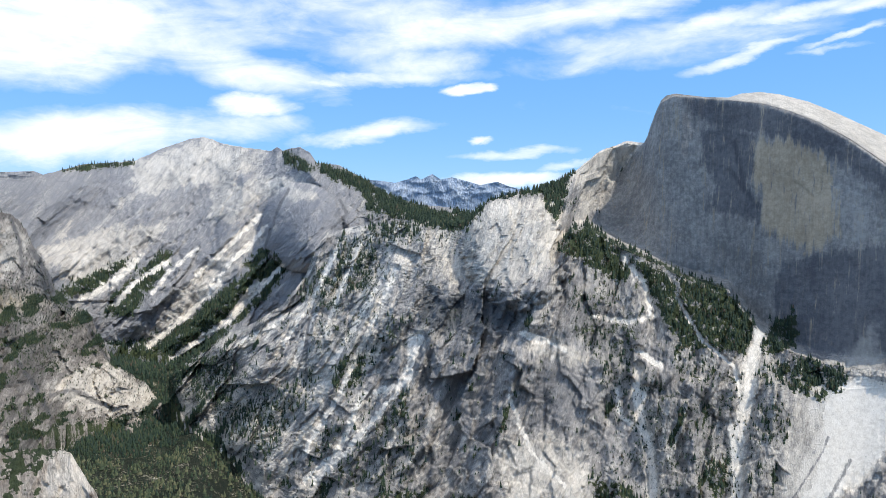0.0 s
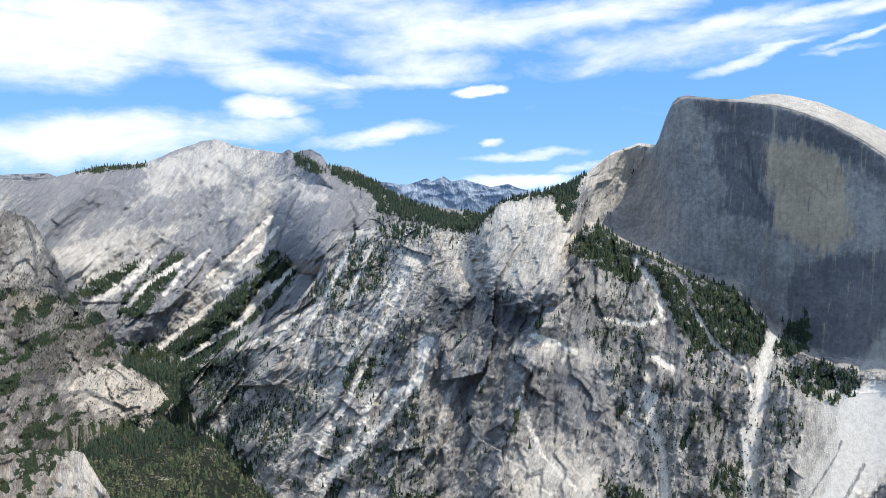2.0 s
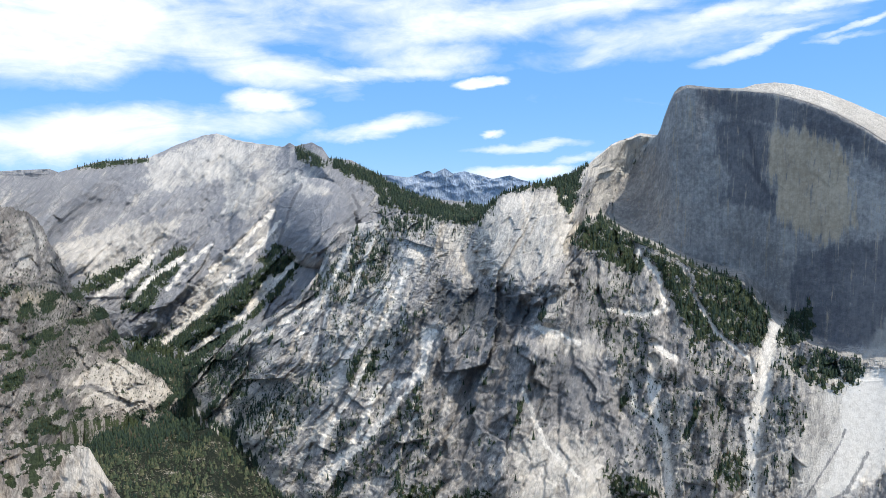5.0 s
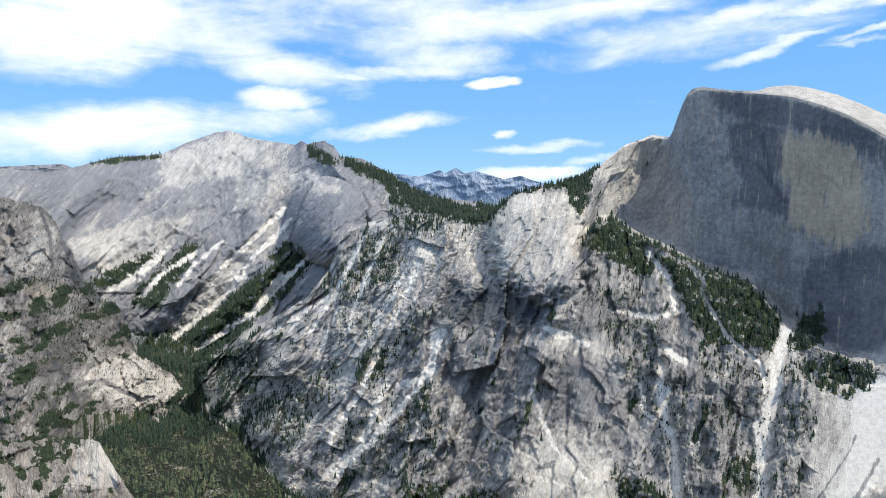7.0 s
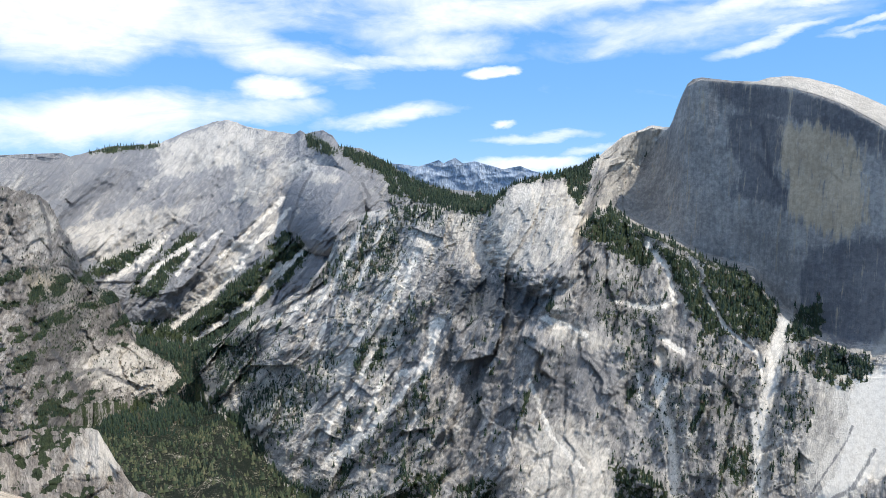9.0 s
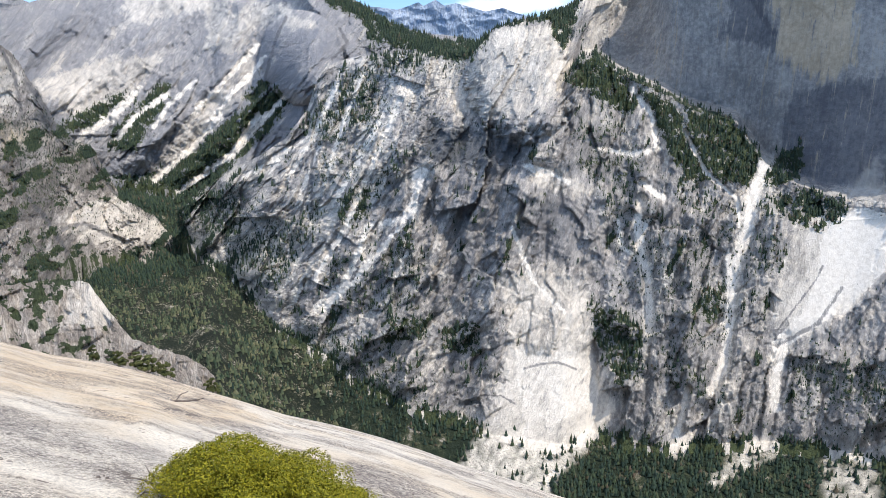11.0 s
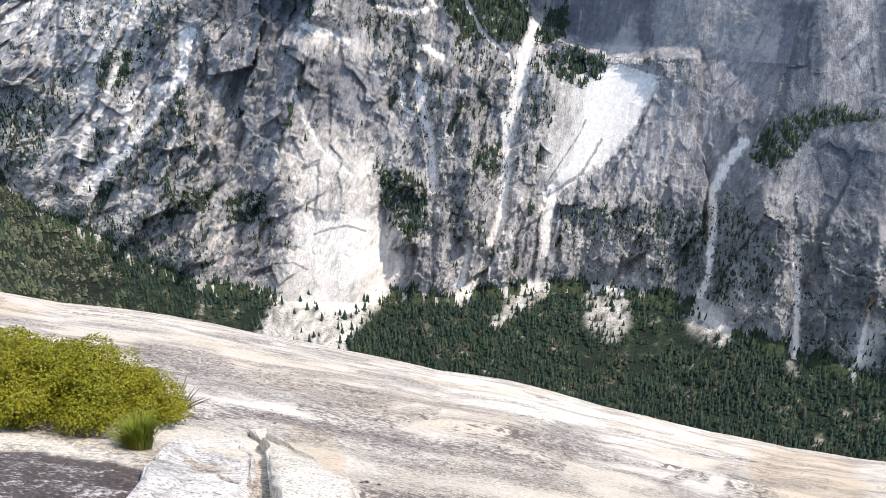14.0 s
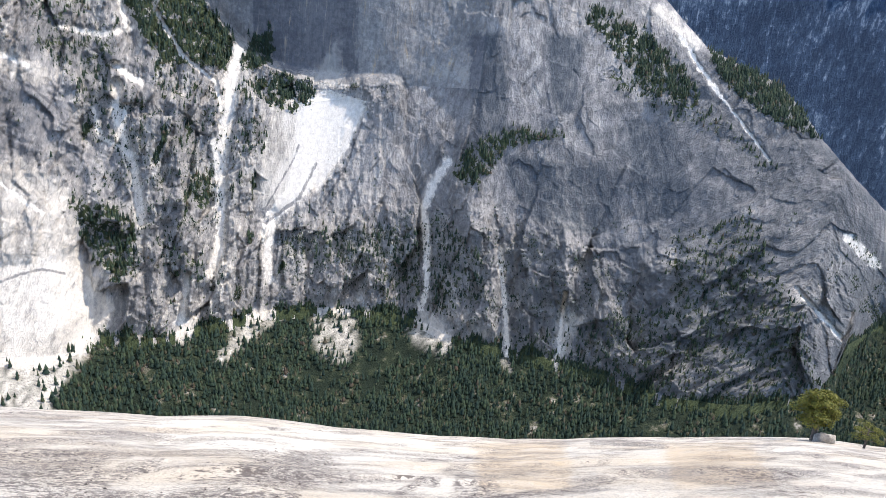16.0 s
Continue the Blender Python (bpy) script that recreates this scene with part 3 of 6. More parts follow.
patch("shr", (9.49, -5.25), (12.35, -4.91), (14.77, -7.18), (14.6, -10.22), (11.57, -10.14), (9.09, -8.37))
patch("shr", (-7.73, -1.72), (-5.23, -1.31), (-6.08, -4.67), (-9.41, -6.29), (-10.23, -5.45))
patch("shr", (-18.24, -10.42), (-15.12, -10.19), (-11.92, -12.34), (-13.15, -14.27), (-15.96, -14.87), (-17.89, -13.18))
patch("shr", (-12.77, -18.5), (-6.92, -20.58), (-3.61, -26.18), (-9.76, -23.29), (-13.05, -21.35))
patch("shr", (12, -11.82), (21.66, -11.52), (21.63, -21.16), (15.54, -21.06), (11.61, -17.44))
patch("shr", (25.88, -20.27), (39.04, -18.54), (52.77, -20.79), (57.57, -26.42), (44.85, -27.17), (35.13, -24.83), (26.02, -25.23))
patch("shr", (47.49, -3.65), (55.59, -8.82), (69.24, -13.79), (71.6, -21.49), (63.44, -14.44), (54.62, -9.76))
patch("shr", (-30.08, -3.33), (-25.84, -6.5), (-27.25, -9.4), (-30.19, -9.14))
patch("shr", (-6.88, 1.63), (-3.54, 0.16), (1.94, -0.47), (1.94, -1.31), (-3.55, -1.73), (-6.06, -0.89))
# the rounded buttress: its sunlit look is added to the pale rock
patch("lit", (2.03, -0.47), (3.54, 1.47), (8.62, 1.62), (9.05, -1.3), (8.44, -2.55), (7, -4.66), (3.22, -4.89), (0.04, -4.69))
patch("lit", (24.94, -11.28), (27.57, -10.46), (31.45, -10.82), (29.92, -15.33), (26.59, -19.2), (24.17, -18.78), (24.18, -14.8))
# the polished white slab; its sunlit brightness is added to the colour as well
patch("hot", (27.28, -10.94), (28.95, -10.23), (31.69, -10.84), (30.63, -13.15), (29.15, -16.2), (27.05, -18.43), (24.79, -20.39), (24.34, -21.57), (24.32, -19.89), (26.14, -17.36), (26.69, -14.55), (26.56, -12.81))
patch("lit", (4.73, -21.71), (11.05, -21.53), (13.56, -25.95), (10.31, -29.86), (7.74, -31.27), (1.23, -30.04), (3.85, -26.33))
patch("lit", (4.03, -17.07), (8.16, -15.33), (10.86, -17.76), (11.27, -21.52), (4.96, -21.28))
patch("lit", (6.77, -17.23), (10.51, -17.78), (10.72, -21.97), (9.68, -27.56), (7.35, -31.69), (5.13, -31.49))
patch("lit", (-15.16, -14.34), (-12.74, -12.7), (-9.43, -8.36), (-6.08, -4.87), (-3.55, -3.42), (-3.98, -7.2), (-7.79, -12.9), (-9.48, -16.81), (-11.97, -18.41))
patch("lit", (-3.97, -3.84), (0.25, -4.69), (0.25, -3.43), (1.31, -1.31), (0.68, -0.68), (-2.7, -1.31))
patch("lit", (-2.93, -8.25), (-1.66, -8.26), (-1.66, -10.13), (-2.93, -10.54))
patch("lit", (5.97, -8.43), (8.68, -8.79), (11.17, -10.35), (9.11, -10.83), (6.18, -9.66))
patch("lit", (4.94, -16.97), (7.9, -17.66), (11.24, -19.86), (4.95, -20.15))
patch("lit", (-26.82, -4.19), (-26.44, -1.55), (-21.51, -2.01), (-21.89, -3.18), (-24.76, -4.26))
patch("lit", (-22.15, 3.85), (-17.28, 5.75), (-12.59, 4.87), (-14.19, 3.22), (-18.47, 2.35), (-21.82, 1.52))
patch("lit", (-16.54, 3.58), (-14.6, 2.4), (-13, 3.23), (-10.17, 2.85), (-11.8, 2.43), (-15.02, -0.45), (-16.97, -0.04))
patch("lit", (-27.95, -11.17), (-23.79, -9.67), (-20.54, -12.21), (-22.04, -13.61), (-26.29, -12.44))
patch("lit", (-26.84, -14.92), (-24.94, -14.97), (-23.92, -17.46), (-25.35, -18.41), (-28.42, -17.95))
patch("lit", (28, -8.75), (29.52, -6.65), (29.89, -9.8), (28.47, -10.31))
patch("drk", (18.46, 6.27), (20.09, 6.6), (22.06, 5.84), (22.11, 3.57), (21.61, 2.43), (22.35, 1.08), (22.48, -0.07), (20.95, 0.3), (18.95, 0.8), (19.65, 2.44), (18.51, 4.02))
patch("drk", (17, 8.64), (19.87, 8.28), (22.71, 7.69), (25.43, 6.62), (27.66, 5.25), (29.93, 3.39), (29.98, 1.79), (27.71, 3.44), (25.8, 4.89), (23.79, 5.48), (21.88, 6), (19.56, 6.39), (18.07, 7.33))
patch("tan", (22.14, 5.27), (23.79, 5.4), (25.81, 4.67), (26.98, 3.46), (27.19, -0.94), (25.66, -2.17), (23.61, -1.2), (22.37, -0.07), (22.58, 1.65), (21.96, 2.8))
# shade on the cliff below the dome, painted as dark rock
patch("drk", (24, -2.9), (25.67, -2.47), (27.86, -2.03), (30.67, -1.59), (30.88, -8.65), (25.84, -9.15), (23.77, -7.45), (23.36, -4.83))
# shade beneath the buttress overhang, painted dark
patch("drk", (-1.86, -5.53), (2.8, -5.74), (6.17, -7.17), (4.91, -8.02), (-0.17, -8.47), (-1.87, -7.63))
# lesser dome: grey face, with shaded facet, underside and sunlit top painted on
patch("gry", (-13.55, -3.49), (-12.21, 0.25), (-11.18, 1.51), (-9.32, 1.44), (-8.28, 0.91), (-7.65, -0.34), (-9.52, -1.61), (-10.97, -2.87), (-12.41, -3.7))
patch("gry", (-8.91, 1.74), (-7.66, 1.55), (-7.11, 0.5), (-8.27, -0.64), (-9.19, 0.07))
patch("gry", (-15.57, 0.01), (-14.85, 1.66), (-13.23, 2.3), (-13.84, 1.06), (-14.04, -0.39))
patch("lit", (-12.09, 1.7), (-11.19, 2.25), (-9.45, 2.03), (-9.03, 1.45), (-10.98, 1.42))
patch("drk", (42.36, -13.53), (51.32, -13.54), (52.19, -17.96), (50.18, -18.73), (45.74, -18.57), (43.14, -15.96))
# broad shade on the near buttresses, put into their tone
patch("gry", (-1.86, -5.32), (6.17, -6.34), (5.14, -12.56), (4.09, -16.99), (-0.6, -17.03), (-3.57, -10.53))
patch("gry", (-16.67, -8.12), (-10.22, -4.41), (-9.22, -8.77), (-10.3, -15.2), (-14.72, -10.21))
patch("gry", (-7.8, -15.3), (-2.72, -12.59), (0.68, -14.63), (2.82, -20.19), (-9.5, -19.96))
patch("gry", (15.92, -10.94), (19.94, -11.14), (20.96, -17.1), (20.85, -23.62), (16.56, -24.06), (15.79, -14.62))
patch("gry", (25.01, -19.88), (43.38, -17.62), (44.58, -25.52), (26.05, -26.26))
patch("gry", (41.88, -13.17), (58.98, -11.8), (69.49, -24.94), (58.17, -28.73), (44.85, -27.17))
patch("gry", (-9.66, -22.06), (-0.7, -21.25), (3.38, -26.33), (-2.69, -26.22))
patch("gry", (7.44, -9.64), (11.17, -10.76), (10.79, -15.18), (7.47, -16.11), (5.77, -12.95))
patch("gry", (9.08, -5.47), (14.77, -6.98), (15.2, -10.19), (9.1, -8.78))
patch("gry", (-30.14, -6.25), (-26.89, -7.94), (-28.32, -12.95), (-30.28, -13.41))
patch("gry", (31.43, -11.29), (41.86, -6.64), (46.93, -12.53), (39.13, -19.38), (28.48, -20.17))
patch("bsh", (-7.73, -1.72), (-4.39, -1.31), (-5.24, -4.67), (-9.42, -7.12), (-11.05, -6.26))
patch("bsh", (-7.79, -12.49), (-3.98, -7.2), (-1.87, -7.21), (-5.26, -10.92), (-6.96, -13.73))
patch("bsh", (-15, -17.63), (-14.37, -15.37), (-11.12, -14.37), (-11.96, -16.68))
patch("bsh", (-16.54, -14.25), (-11.92, -12.34), (-9.44, -10.41), (-10.08, -13.62), (-13.17, -15.64), (-15.97, -16.02))
patch("bsh", (9.09, -7.95), (14.37, -6.99), (14.6, -10.22), (11.58, -10.74))
patch("bsh", (9.49, -5.25), (12.75, -4.78), (13.16, -6.21), (9.91, -7.11))
patch("bsh", (-18.24, -10.03), (-14.72, -10.21), (-15.94, -13.31), (-18.65, -12.35))
patch("bsh", (-12.97, -20.53), (-4.31, -21.55), (-0.83, -26.28), (-5.43, -25.67), (-10.71, -24.03))
patch("bsh", (16.71, -20.75), (21.69, -23.52), (20.61, -25.27), (15.61, -23.32))
patch("bsh", (25.04, -21.12), (38.2, -19.05), (43.1, -21.9), (34.98, -23.15), (25.95, -22.75))
patch("bsh", (11.46, -9.64), (15.99, -10.6), (15.91, -12.5), (11.97, -12.19))
patch("bsh", (16.03, -9.47), (18.98, -10.09), (21.66, -11.52), (17.81, -11.68))
patch("bsh", (47.49, -5.98), (55.8, -8), (62.95, -12.59), (58.71, -10.66), (50.34, -8.39))
patch("bsh", (-28.24, -8.58), (-25.84, -6.5), (-24.8, -6.56), (-26.93, -10.17), (-28.93, -10.71))
patch("bsh", (-30.12, -5.52), (-27.52, -5.66), (-28.21, -7.11), (-30.15, -6.97))
patch("bsh", (-6.05, 0.79), (-3.54, 0.16), (-1.01, -0.47), (-2.7, -1.73), (-5.64, -1.31))
patch("bsh", (16.36, -8.53), (20.97, -10.64), (23.86, -9.66), (23.89, -11.56), (17.18, -11.67))
patch("bsh", (13.21, -11.88), (14.43, -12.62), (15.25, -15.69), (13.65, -15.02))
patch("bsh", (22.47, -12.81), (24.25, -11.9), (24.66, -15.19), (22.15, -15.84))
patch("bsh", (58.07, -28.35), (62.39, -25.17), (68.81, -25.18), (63.25, -28.15))
patch("lit", (25.05, -25.98), (26.07, -26.95), (23.62, -28.49), (21.61, -30.25), (20.8, -30.02), (22.14, -28.06), (23.37, -26.66))
patch("lit", (28.76, -26.08), (31.62, -26.1), (32.36, -28.56), (31.44, -30.25), (29.51, -29.77), (28.51, -28.48))
patch("lit", (37.46, -25.61), (38.66, -26.22), (40.44, -27.93), (39.62, -28.98), (37.31, -28.52), (36.41, -27.26))
patch("lit", (17.75, -27.17), (19.54, -26.77), (18.72, -28.8), (17.61, -28.58))
patch("lit", (44.23, -26.83), (45.13, -27.13), (45.3, -29.53), (44.57, -28.89))
patch("lit", (48.47, -24.42), (50.51, -24.57), (49.93, -28.11), (48.73, -28.24))
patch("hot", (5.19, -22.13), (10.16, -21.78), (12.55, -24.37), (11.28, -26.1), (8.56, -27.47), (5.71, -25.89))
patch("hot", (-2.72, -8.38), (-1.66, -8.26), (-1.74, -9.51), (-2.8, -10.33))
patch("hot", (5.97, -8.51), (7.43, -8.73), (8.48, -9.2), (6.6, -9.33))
patch("drk", (44.06, -4.81), (47.23, -4.45), (47.35, -10.01), (45.77, -10.62))
patch("drk", (38.82, -5.38), (41.65, -5.08), (42.62, -12.25), (40.08, -12.54))
patch("drk", (50.56, -9.57), (54.62, -9.76), (57.15, -15.79), (53.34, -17.34))
patch("gry", (-29.98, 1.97), (-25.67, 3.37), (-21.97, 3.54), (-23.27, 0.73), (-28.11, -1.9), (-30.03, -0.77))
patch("gry", (-16.58, -0.25), (-14.6, 2.2), (-12.2, 2.42), (-13.05, -2.51), (-16.61, -3.28), (-18.52, -2.05))
patch("gry", (-23.38, -6.05), (-18.56, -5.25), (-15.83, -3.3), (-15.07, -5.34), (-19.74, -8.37), (-23.06, -8.57))
patch("gry", (-9.35, 3.69), (-6.05, 2.47), (-6.06, 0.37), (-8.13, 1.21))
patch("lit", (-28.11, -1.9), (-23.29, -0.43), (-19.63, -0.24), (-21.14, -2.01), (-26.12, -3.08), (-28.14, -3.39))
patch("lit", (-19.71, -6), (-17.39, -3.27), (-14.23, -0.45), (-13.04, -1.28), (-15.85, -4.51), (-18.58, -6.84))
patch("lit", (-9.4, -3.8), (-6.9, -1.3), (-5.23, -1.31), (-6.07, -3.41), (-9, -6.3))
patch("lit", (-3.97, -1.31), (-1.01, -0.47), (0.25, -1.31), (-1.02, -3.42), (-3.55, -3.42))
patch("bsh", (41.12, -27.64), (49.33, -26.04), (56.62, -22.51), (60.83, -25.6), (58.22, -28.92), (45.2, -29.21))
patch("bsh", (55.53, -17.76), (60.92, -15), (64.85, -19.65), (68.81, -25.18), (61.05, -27.97), (57.19, -24.86))
patch("bsh", (32.1, -21.24), (37.44, -20.4), (43.41, -23.98), (39.03, -26.18), (33.29, -24.96))
patch("lit", (50.43, -2.55), (52.24, -1.97), (55.36, -4.21), (54.33, -4.73))
patch("lit", (22.92, -1.6), (23.59, -1.51), (23.47, -2.68), (23.11, -2.61))
# shade along the side cliff's edge, put in as dark colour
patch("drk", (-28.12, -2.28), (-27.54, -3.04), (-27, -4.56), (-25.83, -6.05), (-26.85, -5.51), (-27.84, -4.9))
patch("tan", (-30.1, -4.61), (-28.5, -4.79), (-27.35, -5.41), (-28.19, -6.07), (-30.13, -5.7))
patch("bsh", (-30.17, -7.7), (-28.55, -7.64), (-27.75, -9.36), (-30.2, -9.68))
patch("bsh", (-27.87, -6.39), (-26.17, -6.03), (-26.54, -7.59), (-28.22, -7.84))
patch("bsh", (-28.28, -11.14), (-30.25, -12), (-30.28, -13.41), (-28.68, -14.33), (-27.32, -13.06))
patch("gry", (-26.86, -6.44), (-23.77, -8.14), (-22.36, -10.16), (-25.2, -9.94), (-26.56, -8.71))
patch("lit", (-27.79, -11.19), (-25.55, -9.91), (-23.44, -10.08), (-21.28, -11.77), (-23.49, -13.09), (-26.29, -12.63))
patch("lit", (-30.02, -0.04), (-29.06, -0.11), (-28.44, -1.53), (-29.12, -3.36), (-30.09, -3.7))
patch("veg", (-14.65, -3.31), (-13.45, -2.1), (-12.65, -2.31), (-13.86, -3.74))
patch("lit", (-26.13, -3.46), (-23.67, -1.98), (-22.23, -1.61), (-21.52, -2.6), (-23.7, -3.91), (-25.8, -4.23))
patch("lit", (-21.22, -7.9), (-19.33, -6.02), (-17.02, -4.89), (-18.2, -6.86), (-20.11, -8.35))
patch("lit", (3.23, -26.32), (10.65, -27.89), (9.84, -29.99), (8.13, -32.44), (0.28, -30.98), (2.71, -28.7))
# duller tone put in for weaker light: far corner, then below the dome
patch("gry", (49.16, -1.94), (65.36, -0.1), (70.08, -16.6), (58.71, -10.66))
patch("gry", (18.97, -1.64), (30.01, 0.33), (30.21, -9.86), (24.57, -9.99), (22.01, -6.69))
# smooth, unbroken faces
patch("smo", (31.37, -11.39), (33.66, -11.5), (36.51, -14.38), (32.57, -18.37), (28.46, -20.19), (26.08, -19.74), (29.39, -16.55))
patch("smo", (10.73, -14.84), (14.33, -14.7), (15.38, -19.19), (13.11, -18.91), (11.26, -16.91))
patch("smo", (24.54, -11.04), (27.3, -11.09), (26.78, -16.5), (24.2, -18.98), (24.02, -16.01))
patch("smo", (24.06, -1.53), (34.09, -1.4), (35.2, -7.43), (28.88, -8.63), (25.02, -6.25))
patch("smo", (7.54, -8.73), (10.43, -8.28), (12.25, -11.49), (10.32, -15.27), (7.71, -14.92))
patch("smo", (41.06, -11.75), (48.78, -9.56), (56.82, -8.73), (60.2, -13.38), (59.16, -17.5), (53.22, -20.46), (50.29, -18.58), (42.01, -17.82))
patch("smo", (32.04, -5.51), (49.47, -3.8), (52.24, -7.92), (45.11, -11.25), (36.95, -12.61))
patch("lit", (45.11, -13.06), (47.22, -13.77), (49.21, -15.49), (50.21, -18.59), (46.9, -18.55), (45.78, -16.03))
# shade in the far recess, put into the rock tone
patch("gry", (52.48, -10.57), (56.31, -9.56), (60.2, -13.38), (59.37, -18.23), (55.16, -20.03), (53.64, -15.5))
patch("smo", (1.2, -0.48), (7.24, -0.21), (7.29, -3.34), (6.07, -5.45), (1.46, -5.11), (-0.66, -4.72))
patch("smo", (-4.91, -2.22), (-1.53, -1.35), (0.17, -2.6), (-2.35, -5.15), (-5.73, -5.59))
patch("shr", (-8.27, -2.66), (-4.91, -1.8), (-4.04, -4.74), (-5.71, -8.94), (-9.91, -9.74))
patch("bsh", (-9.89, -15.41), (-5.68, -13.87), (-1.41, -14.67), (-2.22, -19.41), (-9.88, -19.31))
# sunlit top of the dome's shoulder, painted pale
patch("lit", (9.22, 3.72), (11.2, 5.13), (13.16, 5.78), (14.64, 5.75), (13.96, 4.69), (12.03, 2.89), (10.88, 0.44), (9.89, -0.4), (10.25, 2.08))
# gullies and debris tongues: half width, course
GULLIES = []


def gully(width, *course):
    GULLIES.append((width, course))


gully(0.3, (22.58, -7.83), (22.06, -9.79), (21.91, -12.1), (21.22, -15.19), (21.09, -18.96))
gully(0.26, (20.86, -14.28), (21.29, -18.29), (21.17, -21.96), (20.43, -23.67))
gully(0.22, (14.47, -10.6), (14.22, -13.05), (15.29, -16.29), (15.57, -20.01))
gully(0.26, (25.25, -19.45), (24.79, -21.91), (24.91, -24.28))
gully(0.22, (38.24, -14.62), (37.27, -16.6), (36.78, -18.34), (37.35, -21.68), (37.63, -24.2), (37.33, -25.71))
gully(0.16, (43.14, -20.62), (44.35, -25.55), (45.03, -28.82))
gully(0.11, (53.2, -3.4), (55.2, -5.7), (57, -7.4))
gully(0.06, (57, -7.4), (59.6, -9.7), (61.2, -11.2))
gully(0.1, (65.1, -19.18), (66.53, -20.18), (68.83, -21.64))
gully(0.2, (13.13, -2.72), (14.74, -4.54), (15.24, -6.76))
gully(0.25, (-4.39, -3.84), (-6.09, -7.17), (-8.19, -10.44))
gully(0.3, (-2.08, -8.88), (-2.72, -12.18), (-6.11, -12.94), (-7.81, -16.88), (-10.32, -18.7))
gully(0.2, (14.82, -12.2), (14.43, -13.41), (15.26, -16.46), (15.69, -19.52))
gully(0.1, (17.11, -5.69), (18.68, -8.43), (20.96, -10.25), (21.36, -12.15))
gully(0.2, (12.81, -12.3), (13.24, -14.26), (15.25, -15.31))
gully(0.3, (-21.51, -2.48), (-23.35, -4.31), (-25.3, -5.46))
gully(0.2, (-19.67, -2.91), (-21.91, -4.35), (-23.27, -5.86))
gully(0.3, (-16.32, -4.5), (-18, -6.27), (-21.05, -8.77))
gully(0.25, (-13.67, -4.56), (-15.88, -7.35), (-19.76, -9.94))
gully(0.2, (-10.24, -6.27), (-14.71, -8.8))
gully(0.25, (-13.42, 0.37), (-15.82, -2.08), (-18.17, -4.46))
gully(0.22, (-7.73, -1.72), (-9.41, -5.46), (-11.89, -9.11))
gully(0.2, (-6.06, -1.73), (-7.75, -5.48), (-8.8, -8.37))
gully(0.25, (-3.55, -3.84), (-5.67, -8.43), (-7.79, -12.9), (-10.31, -16.77))
gully(0.3, (-1.66, -8.88), (-3.57, -12.99), (-6.97, -16.52), (-9.49, -18.74))
gully(0.2, (-9.42, -7.12), (-11.09, -10.36))
gully(0.3, (-6.55, -14.35), (-8.46, -17.57), (-9.81, -18.52))
gully(0.2, (-3.15, -14.88), (-4, -16.53))
gully(0.2, (-11.88, -7.06), (-13.1, -8.66))
gully(0.22, (5.97, -8.43), (7.43, -8.81), (9.1, -9.6))
gully(0.2, (4.93, -12.97), (6.63, -16.92), (9.16, -19.14))
gully(0.2, (11.14, -7.08), (13.58, -7.42), (15.56, -6.95))
gully(0.18, (14.39, -9.42), (15.99, -10.55))
gully(0.18, (18.72, -23.85), (18.18, -27.17))
gully(0.2, (31.43, -11.29), (30.34, -14.25), (28.36, -17.27))
gully(0.12, (48.79, -23.19), (49.05, -28.19))
gully(0.2, (67.25, -15.08), (69.4, -16.42))
gully(0.12, (28.94, -7.79), (27.99, -9.71))
gully(0.2, (-11.85, -3.35), (-14.28, -5.77), (-16.08, -7.74))
gully(0.16, (-17.76, -2.05), (-19.68, -3.62), (-20.82, -5.17))
gully(0.18, (-14.24, -1.68), (-16.03, -3.7), (-17.8, -5.67))
gully(0.16, (-13.03, -0.46), (-14.24, -2.09), (-15.83, -3.3))

# cracks, seeps, and painted shade under overhangs and at dome edges: half width, course
SEEP_SHADES = []


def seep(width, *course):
    SEEP_SHADES.append((width, course))


# arched lines of shade under overhangs, drawn as dark colour
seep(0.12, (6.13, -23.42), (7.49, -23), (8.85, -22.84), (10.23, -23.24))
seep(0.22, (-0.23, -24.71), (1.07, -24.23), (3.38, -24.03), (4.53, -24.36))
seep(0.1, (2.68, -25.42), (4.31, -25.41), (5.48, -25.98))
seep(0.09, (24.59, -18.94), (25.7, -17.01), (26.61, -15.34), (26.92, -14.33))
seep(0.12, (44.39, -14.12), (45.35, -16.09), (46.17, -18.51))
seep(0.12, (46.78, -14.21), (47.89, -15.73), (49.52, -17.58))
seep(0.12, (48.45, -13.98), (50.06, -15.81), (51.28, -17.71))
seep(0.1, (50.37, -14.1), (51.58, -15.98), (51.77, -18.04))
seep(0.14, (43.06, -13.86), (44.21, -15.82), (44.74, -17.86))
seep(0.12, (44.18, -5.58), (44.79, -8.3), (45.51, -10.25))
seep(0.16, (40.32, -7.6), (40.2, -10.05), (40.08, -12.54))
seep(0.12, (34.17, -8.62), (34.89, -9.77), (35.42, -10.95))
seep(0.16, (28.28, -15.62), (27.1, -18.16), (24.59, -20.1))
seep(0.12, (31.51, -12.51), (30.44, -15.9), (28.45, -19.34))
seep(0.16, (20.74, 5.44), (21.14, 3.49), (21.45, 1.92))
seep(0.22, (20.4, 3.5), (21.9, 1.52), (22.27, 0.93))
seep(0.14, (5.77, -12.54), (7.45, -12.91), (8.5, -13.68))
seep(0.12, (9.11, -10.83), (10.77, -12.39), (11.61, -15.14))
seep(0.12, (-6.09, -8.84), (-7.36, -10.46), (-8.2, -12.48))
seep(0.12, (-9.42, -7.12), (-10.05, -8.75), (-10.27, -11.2))
